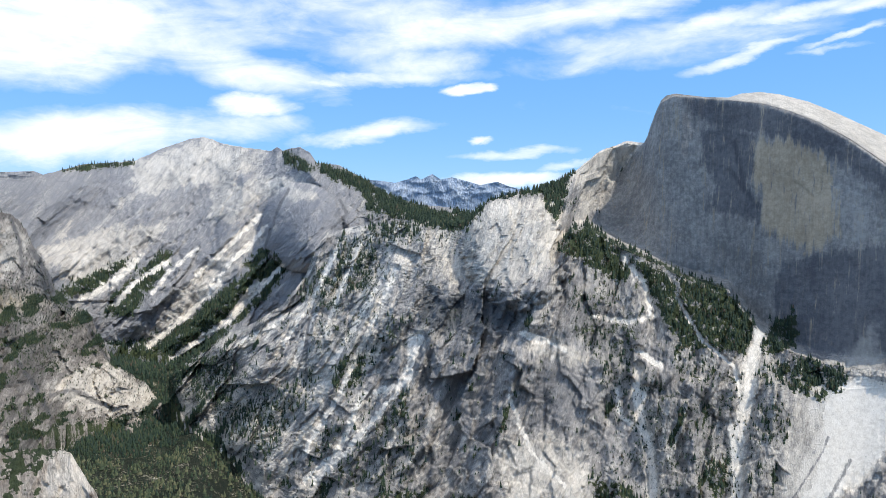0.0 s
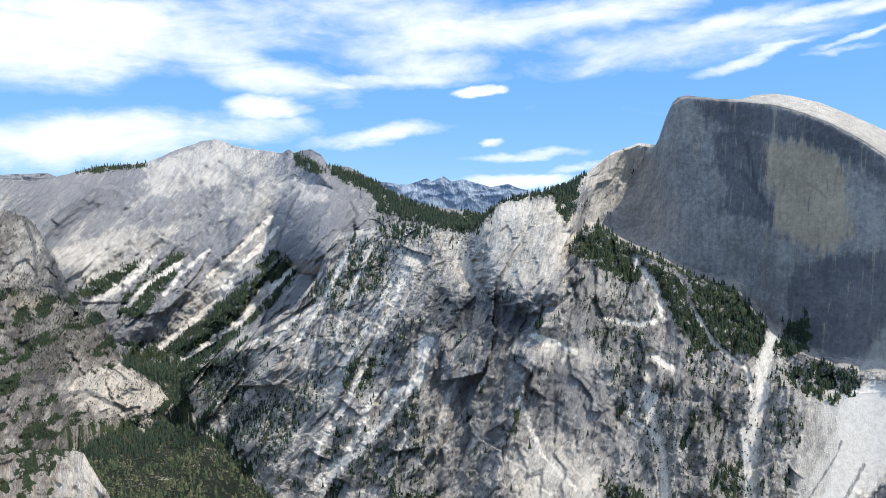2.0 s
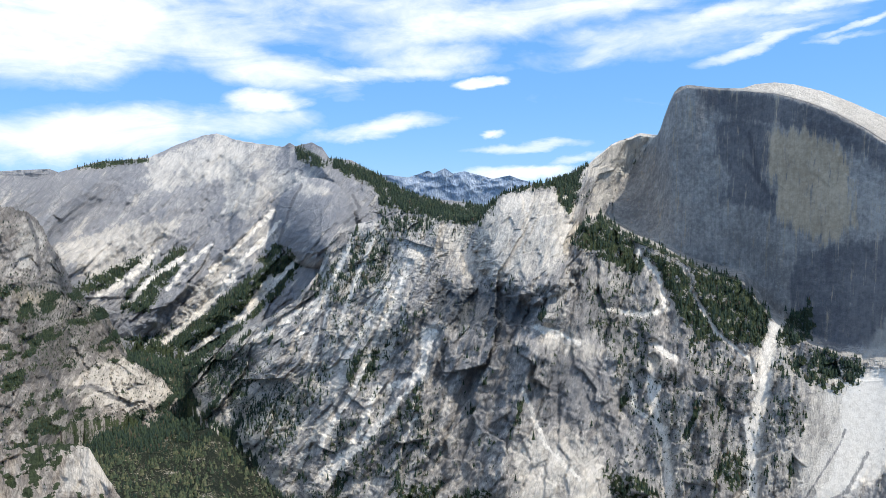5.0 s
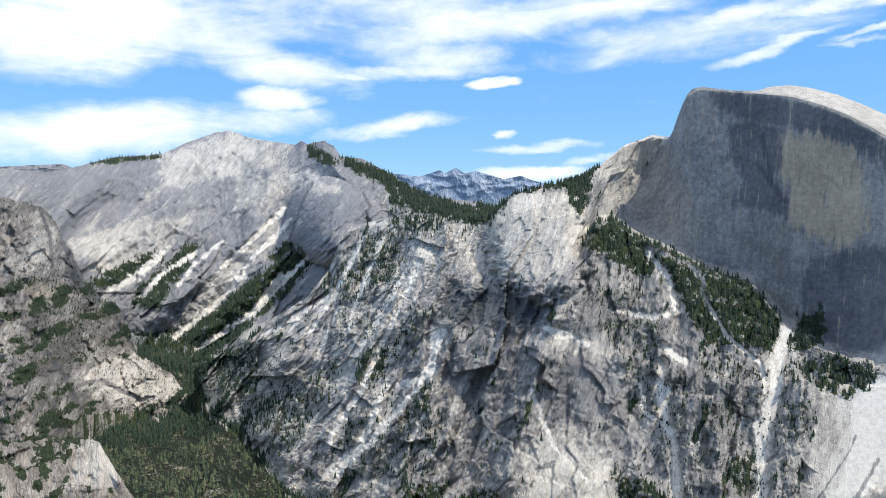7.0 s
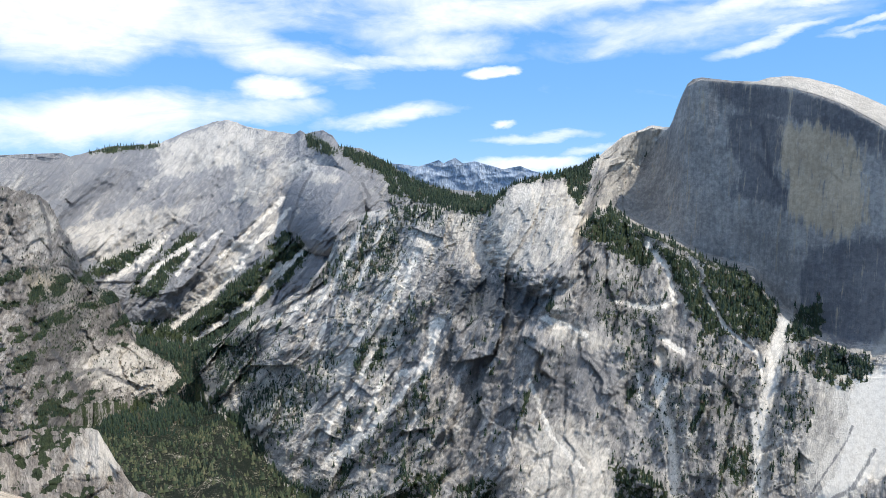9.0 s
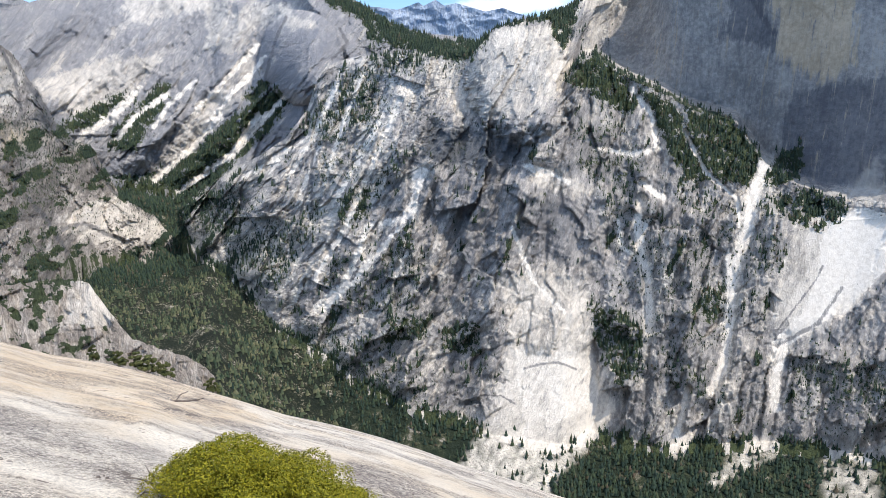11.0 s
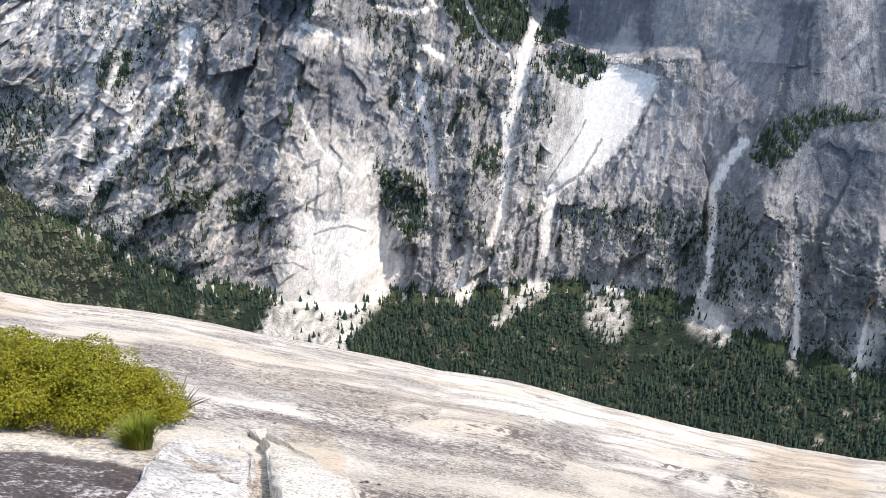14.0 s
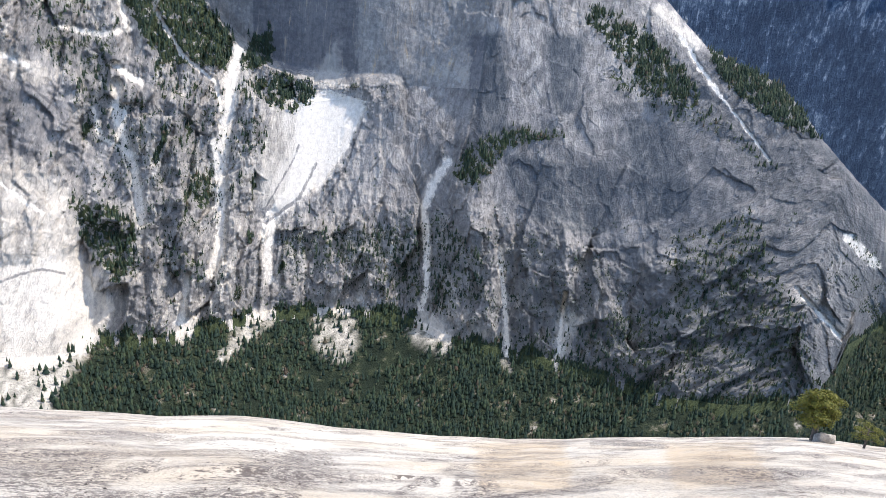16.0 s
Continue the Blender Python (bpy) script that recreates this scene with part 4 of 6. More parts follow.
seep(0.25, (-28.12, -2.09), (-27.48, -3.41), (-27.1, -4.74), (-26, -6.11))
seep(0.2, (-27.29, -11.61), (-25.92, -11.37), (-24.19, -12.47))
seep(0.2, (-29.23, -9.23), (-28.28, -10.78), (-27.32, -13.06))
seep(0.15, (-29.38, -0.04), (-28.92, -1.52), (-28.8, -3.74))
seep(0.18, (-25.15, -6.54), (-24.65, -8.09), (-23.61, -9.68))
# shading at the lesser dome's edges, drawn as dark lines
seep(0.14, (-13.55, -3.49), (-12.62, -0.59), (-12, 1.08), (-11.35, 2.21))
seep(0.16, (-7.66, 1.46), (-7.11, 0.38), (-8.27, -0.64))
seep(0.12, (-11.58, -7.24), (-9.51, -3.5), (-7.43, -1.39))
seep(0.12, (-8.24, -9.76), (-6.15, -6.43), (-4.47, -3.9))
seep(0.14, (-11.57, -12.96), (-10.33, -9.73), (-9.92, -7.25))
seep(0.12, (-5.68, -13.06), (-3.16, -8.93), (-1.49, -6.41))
# ribs (+) and gullies (-) of the canyon wall and of the high ridge: metres, half width, course
RIBS, HIGH_RIBS = [], []


def rib(table, metres, width, *course):
    table.append((metres, width, course))


rib(RIBS, 60, 1.7, (7.42, -5.49), (6.18, -8.84), (4.93, -12.56), (4.09, -16.59), (2.82, -20.12))
rib(RIBS, 45, 1.2, (-3.55, -3.42), (-6.09, -8.42), (-9.04, -13.66), (-11.15, -18.65))
rib(RIBS, 42, 1, (0.68, -4.69), (-1.02, -8.89), (-2.73, -13.81), (-4.01, -16.99), (-6.14, -20.03))
rib(RIBS, 42, 0.9, (-8.97, -1.3), (-11.86, -5.42), (-14.7, -8.6), (-17.09, -10.88))
rib(RIBS, 36, 0.8, (-6.89, -0.67), (-9.41, -5.46), (-12.71, -9.49), (-15.94, -13.31))
rib(RIBS, -50, 0.8, (-4.81, -2.15), (-7.76, -7.98), (-10.69, -12.79), (-14.4, -17.67))
rib(RIBS, -46, 0.8, (-1.02, -5.53), (-3.57, -9.7), (-5.69, -14.16), (-9.49, -18.74))
rib(RIBS, -42, 0.9, (2.8, -8.88), (0.68, -13.01), (-1.03, -17.03), (-3.59, -20.18))
rib(RIBS, -60, 1, (22.58, -7.83), (22.06, -9.79), (21.91, -12.1), (21.22, -15.19), (21.09, -18.96))
rib(RIBS, 34, 0.9, (18.33, -11.59), (17.99, -14.72), (18.42, -18.45))
rib(RIBS, -44, 0.8, (14.82, -12.2), (14.43, -13.41), (15.26, -16.46), (15.69, -19.52))
rib(RIBS, 46, 1.1, (11.58, -10.74), (10.78, -13.59), (12.44, -16.65), (13.29, -19.72))
rib(RIBS, -40, 0.8, (9.1, -9.19), (7.45, -12.91), (8.31, -16.86))
rib(RIBS, -40, 0.8, (38.24, -14.62), (37.27, -16.6), (36.78, -18.34), (37.35, -21.68), (37.79, -25.67))
rib(RIBS, 45, 1.6, (46.21, -8.13), (46.36, -14.27), (48.04, -19.08), (49.1, -24.82))
rib(RIBS, -38, 0.9, (42.53, -14.77), (43.14, -20.62), (44.35, -25.55), (45.03, -28.82))
rib(RIBS, 25, 2.6, (57.58, -12.46), (61.31, -16.53), (65.27, -21.13), (68.11, -25.41))
rib(RIBS, -44, 1.1, (52.53, -9.28), (53.96, -14.33), (56.6, -18.78), (57.22, -23.2))
rib(RIBS, -44, 1, (15.57, -20.01), (15.68, -24.14), (15.5, -27.44))
rib(RIBS, 40, 1, (18.22, -18.56), (18.64, -23.04), (18.53, -26.32))
rib(RIBS, -50, 1, (20.69, -18.35), (21.17, -21.96), (20.61, -25.27))
rib(RIBS, -50, 0.9, (25.25, -19.45), (24.79, -21.91), (24.96, -24.67))
rib(RIBS, 50, 1.5, (-0.56, -14.94), (-3.32, -19.07), (-7.06, -22.66))
rib(RIBS, -44, 0.9, (13.13, -2.72), (14.74, -4.54), (15.24, -6.76), (15.59, -10.17))
rib(HIGH_RIBS, 110, 2.4, (-17.29, 5.56), (-19.6, 2.34), (-22.21, -0.43), (-25.09, -3.1))
rib(HIGH_RIBS, 90, 1.8, (-14.6, 2.4), (-15.81, -1.26), (-18.55, -4.45), (-21.57, -6.71))
rib(HIGH_RIBS, -80, 1.3, (-19.6, 2.34), (-22.59, -1.6), (-25.8, -4.23))
rib(HIGH_RIBS, -80, 1, (-19.67, -2.91), (-21.91, -4.35), (-23.27, -5.86))
rib(HIGH_RIBS, -90, 1, (-16.32, -4.5), (-18, -6.27), (-21.05, -8.77))
rib(HIGH_RIBS, -90, 1, (-13.67, -4.56), (-15.88, -7.35), (-19.76, -9.94))
rib(HIGH_RIBS, 80, 1, (-12.65, -2.52), (-15.07, -5.34), (-18.6, -8.43))
rib(HIGH_RIBS, 70, 1.1, (-17.76, -2.05), (-20.07, -5.2), (-22.68, -7.82))
rib(HIGH_RIBS, -70, 1.2, (-23.23, 3.43), (-25.03, 0.72), (-28.11, -1.53))
rib(HIGH_RIBS, -80, 1.2, (-14.59, 3.62), (-15.4, 0.36), (-18.14, -2.05))
rib(HIGH_RIBS, 60, 1.2, (-24.99, 3.39), (-26.39, 1.09), (-28.77, -1.89))
rib(HIGH_RIBS, 90, 1.3, (-9.96, 4.91), (-9.36, 2.86), (-7.72, 0.79), (-6.9, -1.3))


def along(line, b):
    l = np.array(line)
    return np.interp(b, l[:, 0], l[:, 1])


def inside(poly, b, e):
    q = np.array(poly)
    hit = np.zeros(b.shape, bool)
    box = (b > q[:, 0].min()) & (b < q[:, 0].max()) & (e > q[:, 1].min()) & (e < q[:, 1].max())
    bb, ee = b[box], e[box]
    h = np.zeros(bb.shape, bool)
    for (x0, y0), (x1, y1) in zip(q, np.roll(q, -1, 0)):
        if y0 != y1:
            h ^= ((y0 > ee) != (y1 > ee)) & (bb < (x1 - x0) * (ee - y0) / (y1 - y0) + x0)
    hit[box] = h
    return hit


def off_course(line, b, e):
    q = np.array(line)
    best = np.full(b.shape, 99.0)
    for p0, p1 in zip(q[:-1], q[1:]):
        d = p1 - p0
        s = np.clip(((b - p0[0]) * d[0] + (e - p0[1]) * d[1]) / (d @ d), 0, 1)
        best = np.minimum(best, np.hypot(b - p0[0] - s * d[0], e - p0[1] - s * d[1]))
    return best


def ragged(poly, b, e, jb, je, soft):
    """1 well inside an outline, 0 outside, with a ragged, soft border."""
    q = np.array(poly)
    size = math.sqrt(np.ptp(q[:, 0]) * np.ptp(q[:, 1]))
    k = min(1.0, 0.35 * size)
    out = np.zeros(b.shape)
    pad = 1.2
    box = (b > q[:, 0].min() - pad) & (b < q[:, 0].max() + pad) & (e > q[:, 1].min() - pad) & (e < q[:, 1].max() + pad)
    if not box.any():
        return out
    bb, ee = b[box] + k * jb[box], e[box] + k * je[box]
    d = off_course(list(poly) + [poly[0]], bb, ee) * np.where(inside(poly, bb, ee), 1, -1)
    out[box] = np.clip(0.5 + d / soft, 0, 1)
    return out


SUNNY_SLAB = [p for k, p in PATCHES if k == "lit"][1]
PALE_BUTTRESS = [p for k, p in PATCHES if k == "lit"][0]


def masks(b, e):
    """Where forest, scrub, pale debris, stains and painted sun and shade lie, with ragged borders."""
    jb = 0.95 * fbm(col3(b * 2.0, e * 2.0, 3.0), 5, 0.7)
    je = 0.95 * fbm(col3(b * 2.0, e * 2.0, 8.0), 5, 0.7)
    grain = fbm(col3(b * 3.1, e * 2.3, 5.0), 4, 0.7)
    out = {k: np.zeros(b.shape) for k in ("veg", "shr", "lit", "drk", "tan", "gry", "bsh", "hot", "seep", "smo")}
    soft = {"hot": 0.22, "veg": 0.55, "shr": 1.2, "lit": 0.5, "drk": 0.7, "tan": 1.0, "gry": 1.5, "bsh": 0.8, "smo": 1.6}
    for kind, poly in PATCHES:
        k = 0.25 if kind == "hot" or (kind in ("drk", "tan") and poly[0][0] > 10) else (0.35 if kind == "lit" and poly[0][1] < -17 else 0.35 if kind == "veg" and poly[0][0] < -8 else 1.0)
        w = 0.5 if kind == "hot" and poly[0][0] < 20 else 1.0
        out[kind] = np.maximum(out[kind], w * ragged(poly, b, e, k * jb, k * je, soft[kind]))
    out["even"] = np.zeros(b.shape)
    for kind, poly in PATCHES:
        if kind in ("lit", "smo"):
            w = 1.0 if poly == SUNNY_SLAB or (kind == "lit" and poly[0][1] < -20) else 0.55
            out["even"] = np.maximum(out["even"], w * ragged(poly, b, e, 0.3 * jb, 0.3 * je, 1.6))
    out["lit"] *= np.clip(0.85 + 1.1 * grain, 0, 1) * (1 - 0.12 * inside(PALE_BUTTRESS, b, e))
    cut, bare = np.zeros(b.shape), np.zeros(b.shape)
    out["chute"] = np.zeros(b.shape)
    for width, line in GULLIES:
        slim = 1.2 if line[0][0] > 14 else 0.85
        d = off_course(line, b + 0.22 * jb, e + 0.22 * je) / (slim * width)
        out["chute"] = np.maximum(out["chute"], (1.0 if slim > 1 else 0.35) * np.clip(1.8 - off_course(line, b, e) / (1.25 * width), 0, 1))
        cut = np.maximum(cut, np.clip((1.8 - d + 1.4 * grain) * (1 if slim > 1 else 0.75), 0, 1))
        bare = np.maximum(bare, np.clip(1.5 - d + 1.8 * grain, 0, 1) * (0.9 if slim > 1 else 0.75))
    for width, line in SEEP_SHADES:
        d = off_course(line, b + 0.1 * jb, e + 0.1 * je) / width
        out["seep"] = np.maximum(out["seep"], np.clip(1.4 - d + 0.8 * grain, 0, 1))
    leafy = np.clip(0.42 + 1.5 * grain, 0, 1)
    thin = np.clip(0.55 + 2.6 * fbm(col3(b * 1.9, e * 1.9, 77.0), 5, 0.75), 0, 1)
    out["veg"] *= np.where((e < -9.5) | (b > 33), thin, np.clip(thin + 0.35, 0, 1))
    out["veg"] = np.maximum(out["veg"], 0.62 * out["bsh"] * leafy) * (1 - cut)
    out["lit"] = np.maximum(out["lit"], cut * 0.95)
    # bare chutes: pale debris, whitened further for the sun on gentler ground
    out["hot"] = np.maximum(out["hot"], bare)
    return out, cut


def ribs(table, b, e):
    wb = 0.7 * fbm(col3(b * 0.7, e * 0.7, 11.0), 4, 0.6)
    we = 0.7 * fbm(col3(b * 0.7, e * 0.7, 14.0), 4, 0.6)
    g = np.zeros(b.shape)
    for amp, width, line in table:
        d = off_course(line, b + wb, e + we) / width
        g += amp * np.where(b < 2, 0.85, 1.0) * (1.0 if amp > 0 else 0.5) * np.clip(1 - d, 0, 1) ** 1.2
    return g


def grid_faces(nu, nv):
    i = np.arange((nu - 1) * (nv - 1))
    r, c = i // (nu - 1), i % (nu - 1)
    a = r * nu + c
    return np.stack([a, a + 1, a + nu + 1, a + nu], -1)


def mesh_from(name, co, faces, mat, attrs=None, parent=None, smooth=True):
    me = bpy.data.meshes.new(name)
    used = np.unique(faces)
    back = np.zeros(len(co), np.int64)
    back[used] = np.arange(len(used))
    co, faces = co[used], back[faces]
    k = faces.shape[1]
    me.vertices.add(len(co))
    me.vertices.foreach_set("co", co.astype(np.float32).ravel())
    me.loops.add(faces.size)
    me.loops.foreach_set("vertex_index", faces.astype(np.int32).ravel())
    me.polygons.add(len(faces))
    me.polygons.foreach_set("loop_start", np.arange(0, faces.size, k, dtype=np.int32))
    me.update(calc_edges=True)
    if smooth:
        me.polygons.foreach_set("use_smooth", np.ones(len(faces), bool))
    for n, v in (attrs or {}).items():
        a = me.attributes.new(n, "FLOAT", "POINT")
        a.data.foreach_set("value", v[used].astype(np.float32))
    me.materials.append(mat)
    ob = new(name, me)
    ob.parent = parent
    return ob


def rise(d0, z0, e, slope):
    """How far off a line at height angle e lies, if the ground climbs to it from (d0, z0) at that slope."""
    t, te = np.tan(np.radians(slope)), np.tan(np.radians(e))
    return (d0 + (EYE_Z - z0) / t) / (1 - te / t)


def evened(d, step, width):
    """A running mean along the crest, so that kinks of the foot don't print through."""
    n = max(1, int(width / step))
    k = np.hanning(2 * n + 1)
    return np.convolve(np.pad(d, n, mode="edge"), k / k.sum(), "valid")


def relief(lines, slopes, floor, b0, b1, step, rough, fray=0.08):
    """A mountain side as a grid of rows from its crest down to its foot: bearing, height angle, distance."""
    nb = int((b1 - b0) / step) + 1
    bs = np.linspace(b0, b1, nb)
    E = [along(l, bs) for l in lines]
    E[0] = E[0] + fray * 1.6 * fbm(col3(bs * 1.7, 0 * bs, 41.0), 5, 0.7) * np.where((bs > 14.4) & (bs < 50), 0.15, 1)
    for i in range(1, len(E)):
        E[i] = np.minimum(E[i], E[i - 1] - 0.02)
    zf = along(floor, bs)
    D = [evened((EYE_Z - zf) / np.tan(np.radians(-E[-1])), step, 1.5)]
    zf = EYE_Z + D[0] * np.tan(np.radians(E[-1]))
    z = zf
    for i in range(len(lines) - 2, -1, -1):
        d = rise(D[0], z, E[i], along(slopes[i], bs))
        d = np.maximum(evened(d, step, 2.2 if i else 1.2), D[0] + 2)
        D.insert(0, d)
        z = EYE_Z + d * np.tan(np.radians(E[i]))
    rows_e, rows_d = [], []
    for i in range(len(lines) - 1):
        n = max(3, int(np.percentile(E[i] - E[i + 1], 85) / step))
        for k in range(n):
            s = k / n
            e = E[i] + (E[i + 1] - E[i]) * s
            rows_e.append(e)
            h0, h1 = D[i], D[i + 1]
            rows_d.append(h0 + (h1 - h0) * s)
    rows_e.append(E[-1])
    rows_d.append(D[-1])
    # the foot goes on under the valley floor
    for k in (40, 120, 260):
        dd = D[-1] - 0.5 * k
        rows_e.append(np.degrees(np.arctan2(zf - k - EYE_Z, dd)))
        rows_d.append(dd)
    e, d = np.array(rows_e), np.array(rows_d)
    for _ in range(3):
        d[1:-1] = (d[:-2] + 2 * d[1:-1] + d[2:]) / 4
    b = np.broadcast_to(bs, e.shape)
    nv = len(e)
    b, e, d = b.ravel(), e.ravel(), d.ravel()
    m, cut = masks(b, e)
    d = d + rough(b, e, d, m, cut)
    return b, e, d, m, nb, nv


def to_world(b, e, d):
    r = np.radians(b)
    return np.stack([d * np.sin(r), d * np.cos(r), EYE_Z + d * np.tan(np.radians(e))], -1)


def with_back(co, nb, nv, attrs, drop=500.0, away=500.0):
    """Carries the crest over to a far side that falls away behind it."""
    top = co[:nb]
    out = top[:, :2] / np.linalg.norm(top[:, :2], axis=1)[:, None]
    rows = []
    for k in (1.0, 0.66, 0.33, 0.12):
        q = top.copy()
        q[:, :2] += out * away * k
        q[:, 2] -= drop * k ** 1.5 + 2
        rows.append(q)
    co2 = np.concatenate(rows + [co])
    at2 = {n: np.concatenate([np.tile(v[:nb] * 0.3, 4), v]) for n, v in attrs.items()}
    return co2, nb, nv + 4, at2


def face_edge(e):
    """The slanting near edge of the sheer face."""
    return np.interp(e, [-0.9, 2.0, 4.2, 6.0], [10.7, 11.9, 13.3, 14.6])


def wall_rough(b, e, d, m, cut):
    face = np.clip((b - face_edge(e)) / 0.7, 0, 1) * np.clip((38 - b) / 4, 0, 1) * np.clip((e - along(FOOT, b)) / 0.8, 0, 1)
    # on the near ribs bare rock lies in narrow strips
    lean = np.interp(b, [-20, -5, 6, 14, 24, 40, 55, 66], [36, 26, 17, 10, 5, -6, -16, -30])
    a = np.radians(lean)
    near = np.clip((1 - b) / 2, 0, 1)
    wv = 0.5 * fbm(col3(b * 0.8, e * 0.8, 15.0), 5, 0.6)
    strips = fbm(col3((b * np.cos(a) - e * np.sin(a) + wv) * 2.0, (b * np.sin(a) + e * np.cos(a)) * 0.34, 81.0), 5, 0.65)
    m["lit"] *= 1 - near * (1 - np.clip(0.5 + 3.2 * strips, 0, 1))
    m["lit"] = np.maximum(m["lit"], 0.85 * near * np.clip((strips - 0.03) * 5, 0, 1) * (m["veg"] < 0.3))
    m["gry"] *= 1 - 0.7 * near
    m["even"] *= 1 - 0.75 * near
    calm = 1 - 0.93 * face
    calm *= (1 - 0.94 * m["even"]) * (1 - 0.85 * m["chute"])
    calm *= 1 - 0.7 * np.clip((b - 31) / 4, 0, 1) * np.clip((e + 20) / 3, 0, 1)
    u = b * np.cos(a) - e * np.sin(a)
    v = b * np.sin(a) + e * np.cos(a)
    w = 0.9 * fbm(col3(b * 0.45, e * 0.45), 4)
    w2 = 0.45 * fbm(col3(b * 1.6, e * 1.6, 5.0), 5, 0.6)
    w3 = 0.10 * fbm(col3(b * 5, e * 5, 5.0), 3, 0.6)
    g = 26 * ridged(col3((u + w) * 0.34, v * 0.12, 1.0), 2)
    f1, t1 = facets(u + 0.5 * w, v + 0.5 * w, 2.0, 5.5, 1)
    f2, t2 = facets(u + 0.25 * w2, v + 0.2 * w, 0.80, 2.3, 2)
    f3, t3 = facets(u + w3, v + w3, 0.30, 0.85, 3)
    f4, t4 = facets(u + 0.5 * w3, v, 0.15, 0.34, 12)
    g += 30 * f1 + 12 * f2 + 3.5 * f3 + 1.5 * f4
    g += 10 * ridged(col3((u + 0.4 * w2) * 2.2, v * 0.30, 9.0), 3) + 3.5 * ridged(col3((u + 0.2 * w2) * 5.5, v * 0.8, 19.0), 2)
    g += 2.5 * fbm(col3(u * 4.0, v * 2.0, 2.0), 4, 0.6)
    m["ju"], m["jv"] = u + 0.3 * w2, v
    # sheeting on the summit slope runs down with it
    cap = (b > 15) & (b < 42) & (e > along(EDGE, b))
    m["ju"], m["jv"] = np.where(cap, 2.5 * (e + 0.45 * b), m["ju"]), np.where(cap, 1.6 * b, m["jv"])
    m["tone"] = 0.5 + 0.22 * t1 + 0.18 * t2 + 0.14 * t3 + 0.1 * t4
    # bare water-worn chutes and strips of scrub that run down the wall between the ribs
    here = np.clip((34 - b) / 8, 0.12, 1) * (1 - face) * (1 - m["drk"]) * (1 - m["even"]) * np.clip((along(SKY, b) - e) / 0.4, 0, 1)
    s1 = fbm(col3((u + 0.5 * w + 0.5 * w2) * 1.9, v * 0.30, 51.0), 5, 0.62)
    s2 = fbm(col3((u + 0.5 * w + 0.5 * w2) * 1.5, v * 0.30, 57.0), 5, 0.62)
    green = np.clip((s2 - 0.19) * 7, 0, 1) * here
    m["veg"] = np.maximum(m["veg"], 0.75 * green * (1 - m["lit"]) * (1 - m["chute"]))
    m["lit"] = np.maximum(m["lit"], 0.85 * np.clip((s1 - 0.16) * 9, 0, 1) * here * (1 - green) * (1 - 0.6 * np.clip(m["gry"], 0, 1)))
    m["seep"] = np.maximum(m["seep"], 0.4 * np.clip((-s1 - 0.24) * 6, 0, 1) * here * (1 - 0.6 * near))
    g += ribs(RIBS, b, e)
    # sloping ledges, broken up
    tilt = e * 0.55 + 0.12 * b + 0.8 * fbm(col3(b * 0.5, e * 0.5, 6.0), 4, 0.6)
    g += 12 * (tilt - np.floor(tilt) - 0.5) * np.clip(0.5 + 2 * fbm(col3(b * 0.3, e * 0.3, 16.0), 2), 0, 1)
    toe = np.clip((e - along(BASE, b)) / 1.5, 0, 1) * np.clip((along(SKY, b) - e) / 1.2, 0.12, 1)
    g = g * calm * (0.35 + 0.65 * toe)
    # a smooth sunny slab that turns away from the rest of the wall
    hot = ragged(SUNNY_SLAB, b, e, 0 * b, 0 * b, 1.6)
    g = g * (1 - 0.85 * hot) + hot * 3 * np.clip(31.8 - b, 0, 4.6)
    # the pale rounded buttress
    q = ((b - 5.6) / 4.2) ** 2 + ((e + 2.2) / 4.6) ** 2 + 0.8 * w2 + 0.25 * w
    g += 100 * np.minimum(np.sqrt(np.clip(1 - q, 0, 1)), 0.7) * np.clip((along(SKY, b) - e) / 1.5, 0.0, 1)
    g += face * (7 * ridged(col3(b * 0.30, e * 0.06, 2.0), 2) + 5 * fbm(col3(b * 0.9, e * 0.5, 7.0), 6, 0.6))
    # the sheer face turns away towards its tall end
    g += np.clip((b - face_edge(e) + 3.5) / 3.5, 0, 1) ** 1.5 * np.clip((e - along(FOOT, b)) / 0.7, 0, 1) * np.clip(31 - b, 0, 20) * -11
    return -g * (d / 2200)


WALL_FLOOR = [(-20, 430), (-14, 280), (-6, 190), (4, 150), (12, 130), (40, 120), (60, 90), (75, 90)]
MASSIF_SLOPES = [
    [(-20, 20), (75, 20)],
    [(-20, 48), (-9, 45), (6, 52), (9, 40), (14, 55), (15.5, 86), (32, 85), (40, 66), (52, 45), (75, 40)],
    [(-20, 45), (10, 52), (20, 42), (32, 55), (75, 55)],
    [(-20, 48), (-5, 55), (8, 58), (22, 62), (75, 60)],
]
b, e, d, m, nb, nv = relief([SKY, EDGE, FOOT, SHELF, BASE], MASSIF_SLOPES, WALL_FLOOR, -19.7, 73.0, 0.08, wall_rough)
co = to_world(b, e, d)
climb = 0.35 + 1.6 * fbm(col3(b * 0.8, e * 0.3, 31.0), 5, 0.6)
m["veg"] = np.maximum(m["veg"], (e < along(BASE, b) + climb) * (m["lit"] < 0.4) * 1.0)
face_mask = np.clip((b - face_edge(e)) / 0.7, 0, 1) * np.clip((38 - b) / 4, 0, 1) * np.clip((e - along(FOOT, b)) / 0.6, 0, 1)
m["wash"] = np.clip(0.72 * face_mask + (0.3 + 0.45 * np.clip((e + 20) / 3, 0, 1)) * np.clip((b - 28) / 6, 0, 1), 0, 1) * (1 - m["lit"])
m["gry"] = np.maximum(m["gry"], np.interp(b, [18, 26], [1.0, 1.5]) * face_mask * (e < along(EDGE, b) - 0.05))
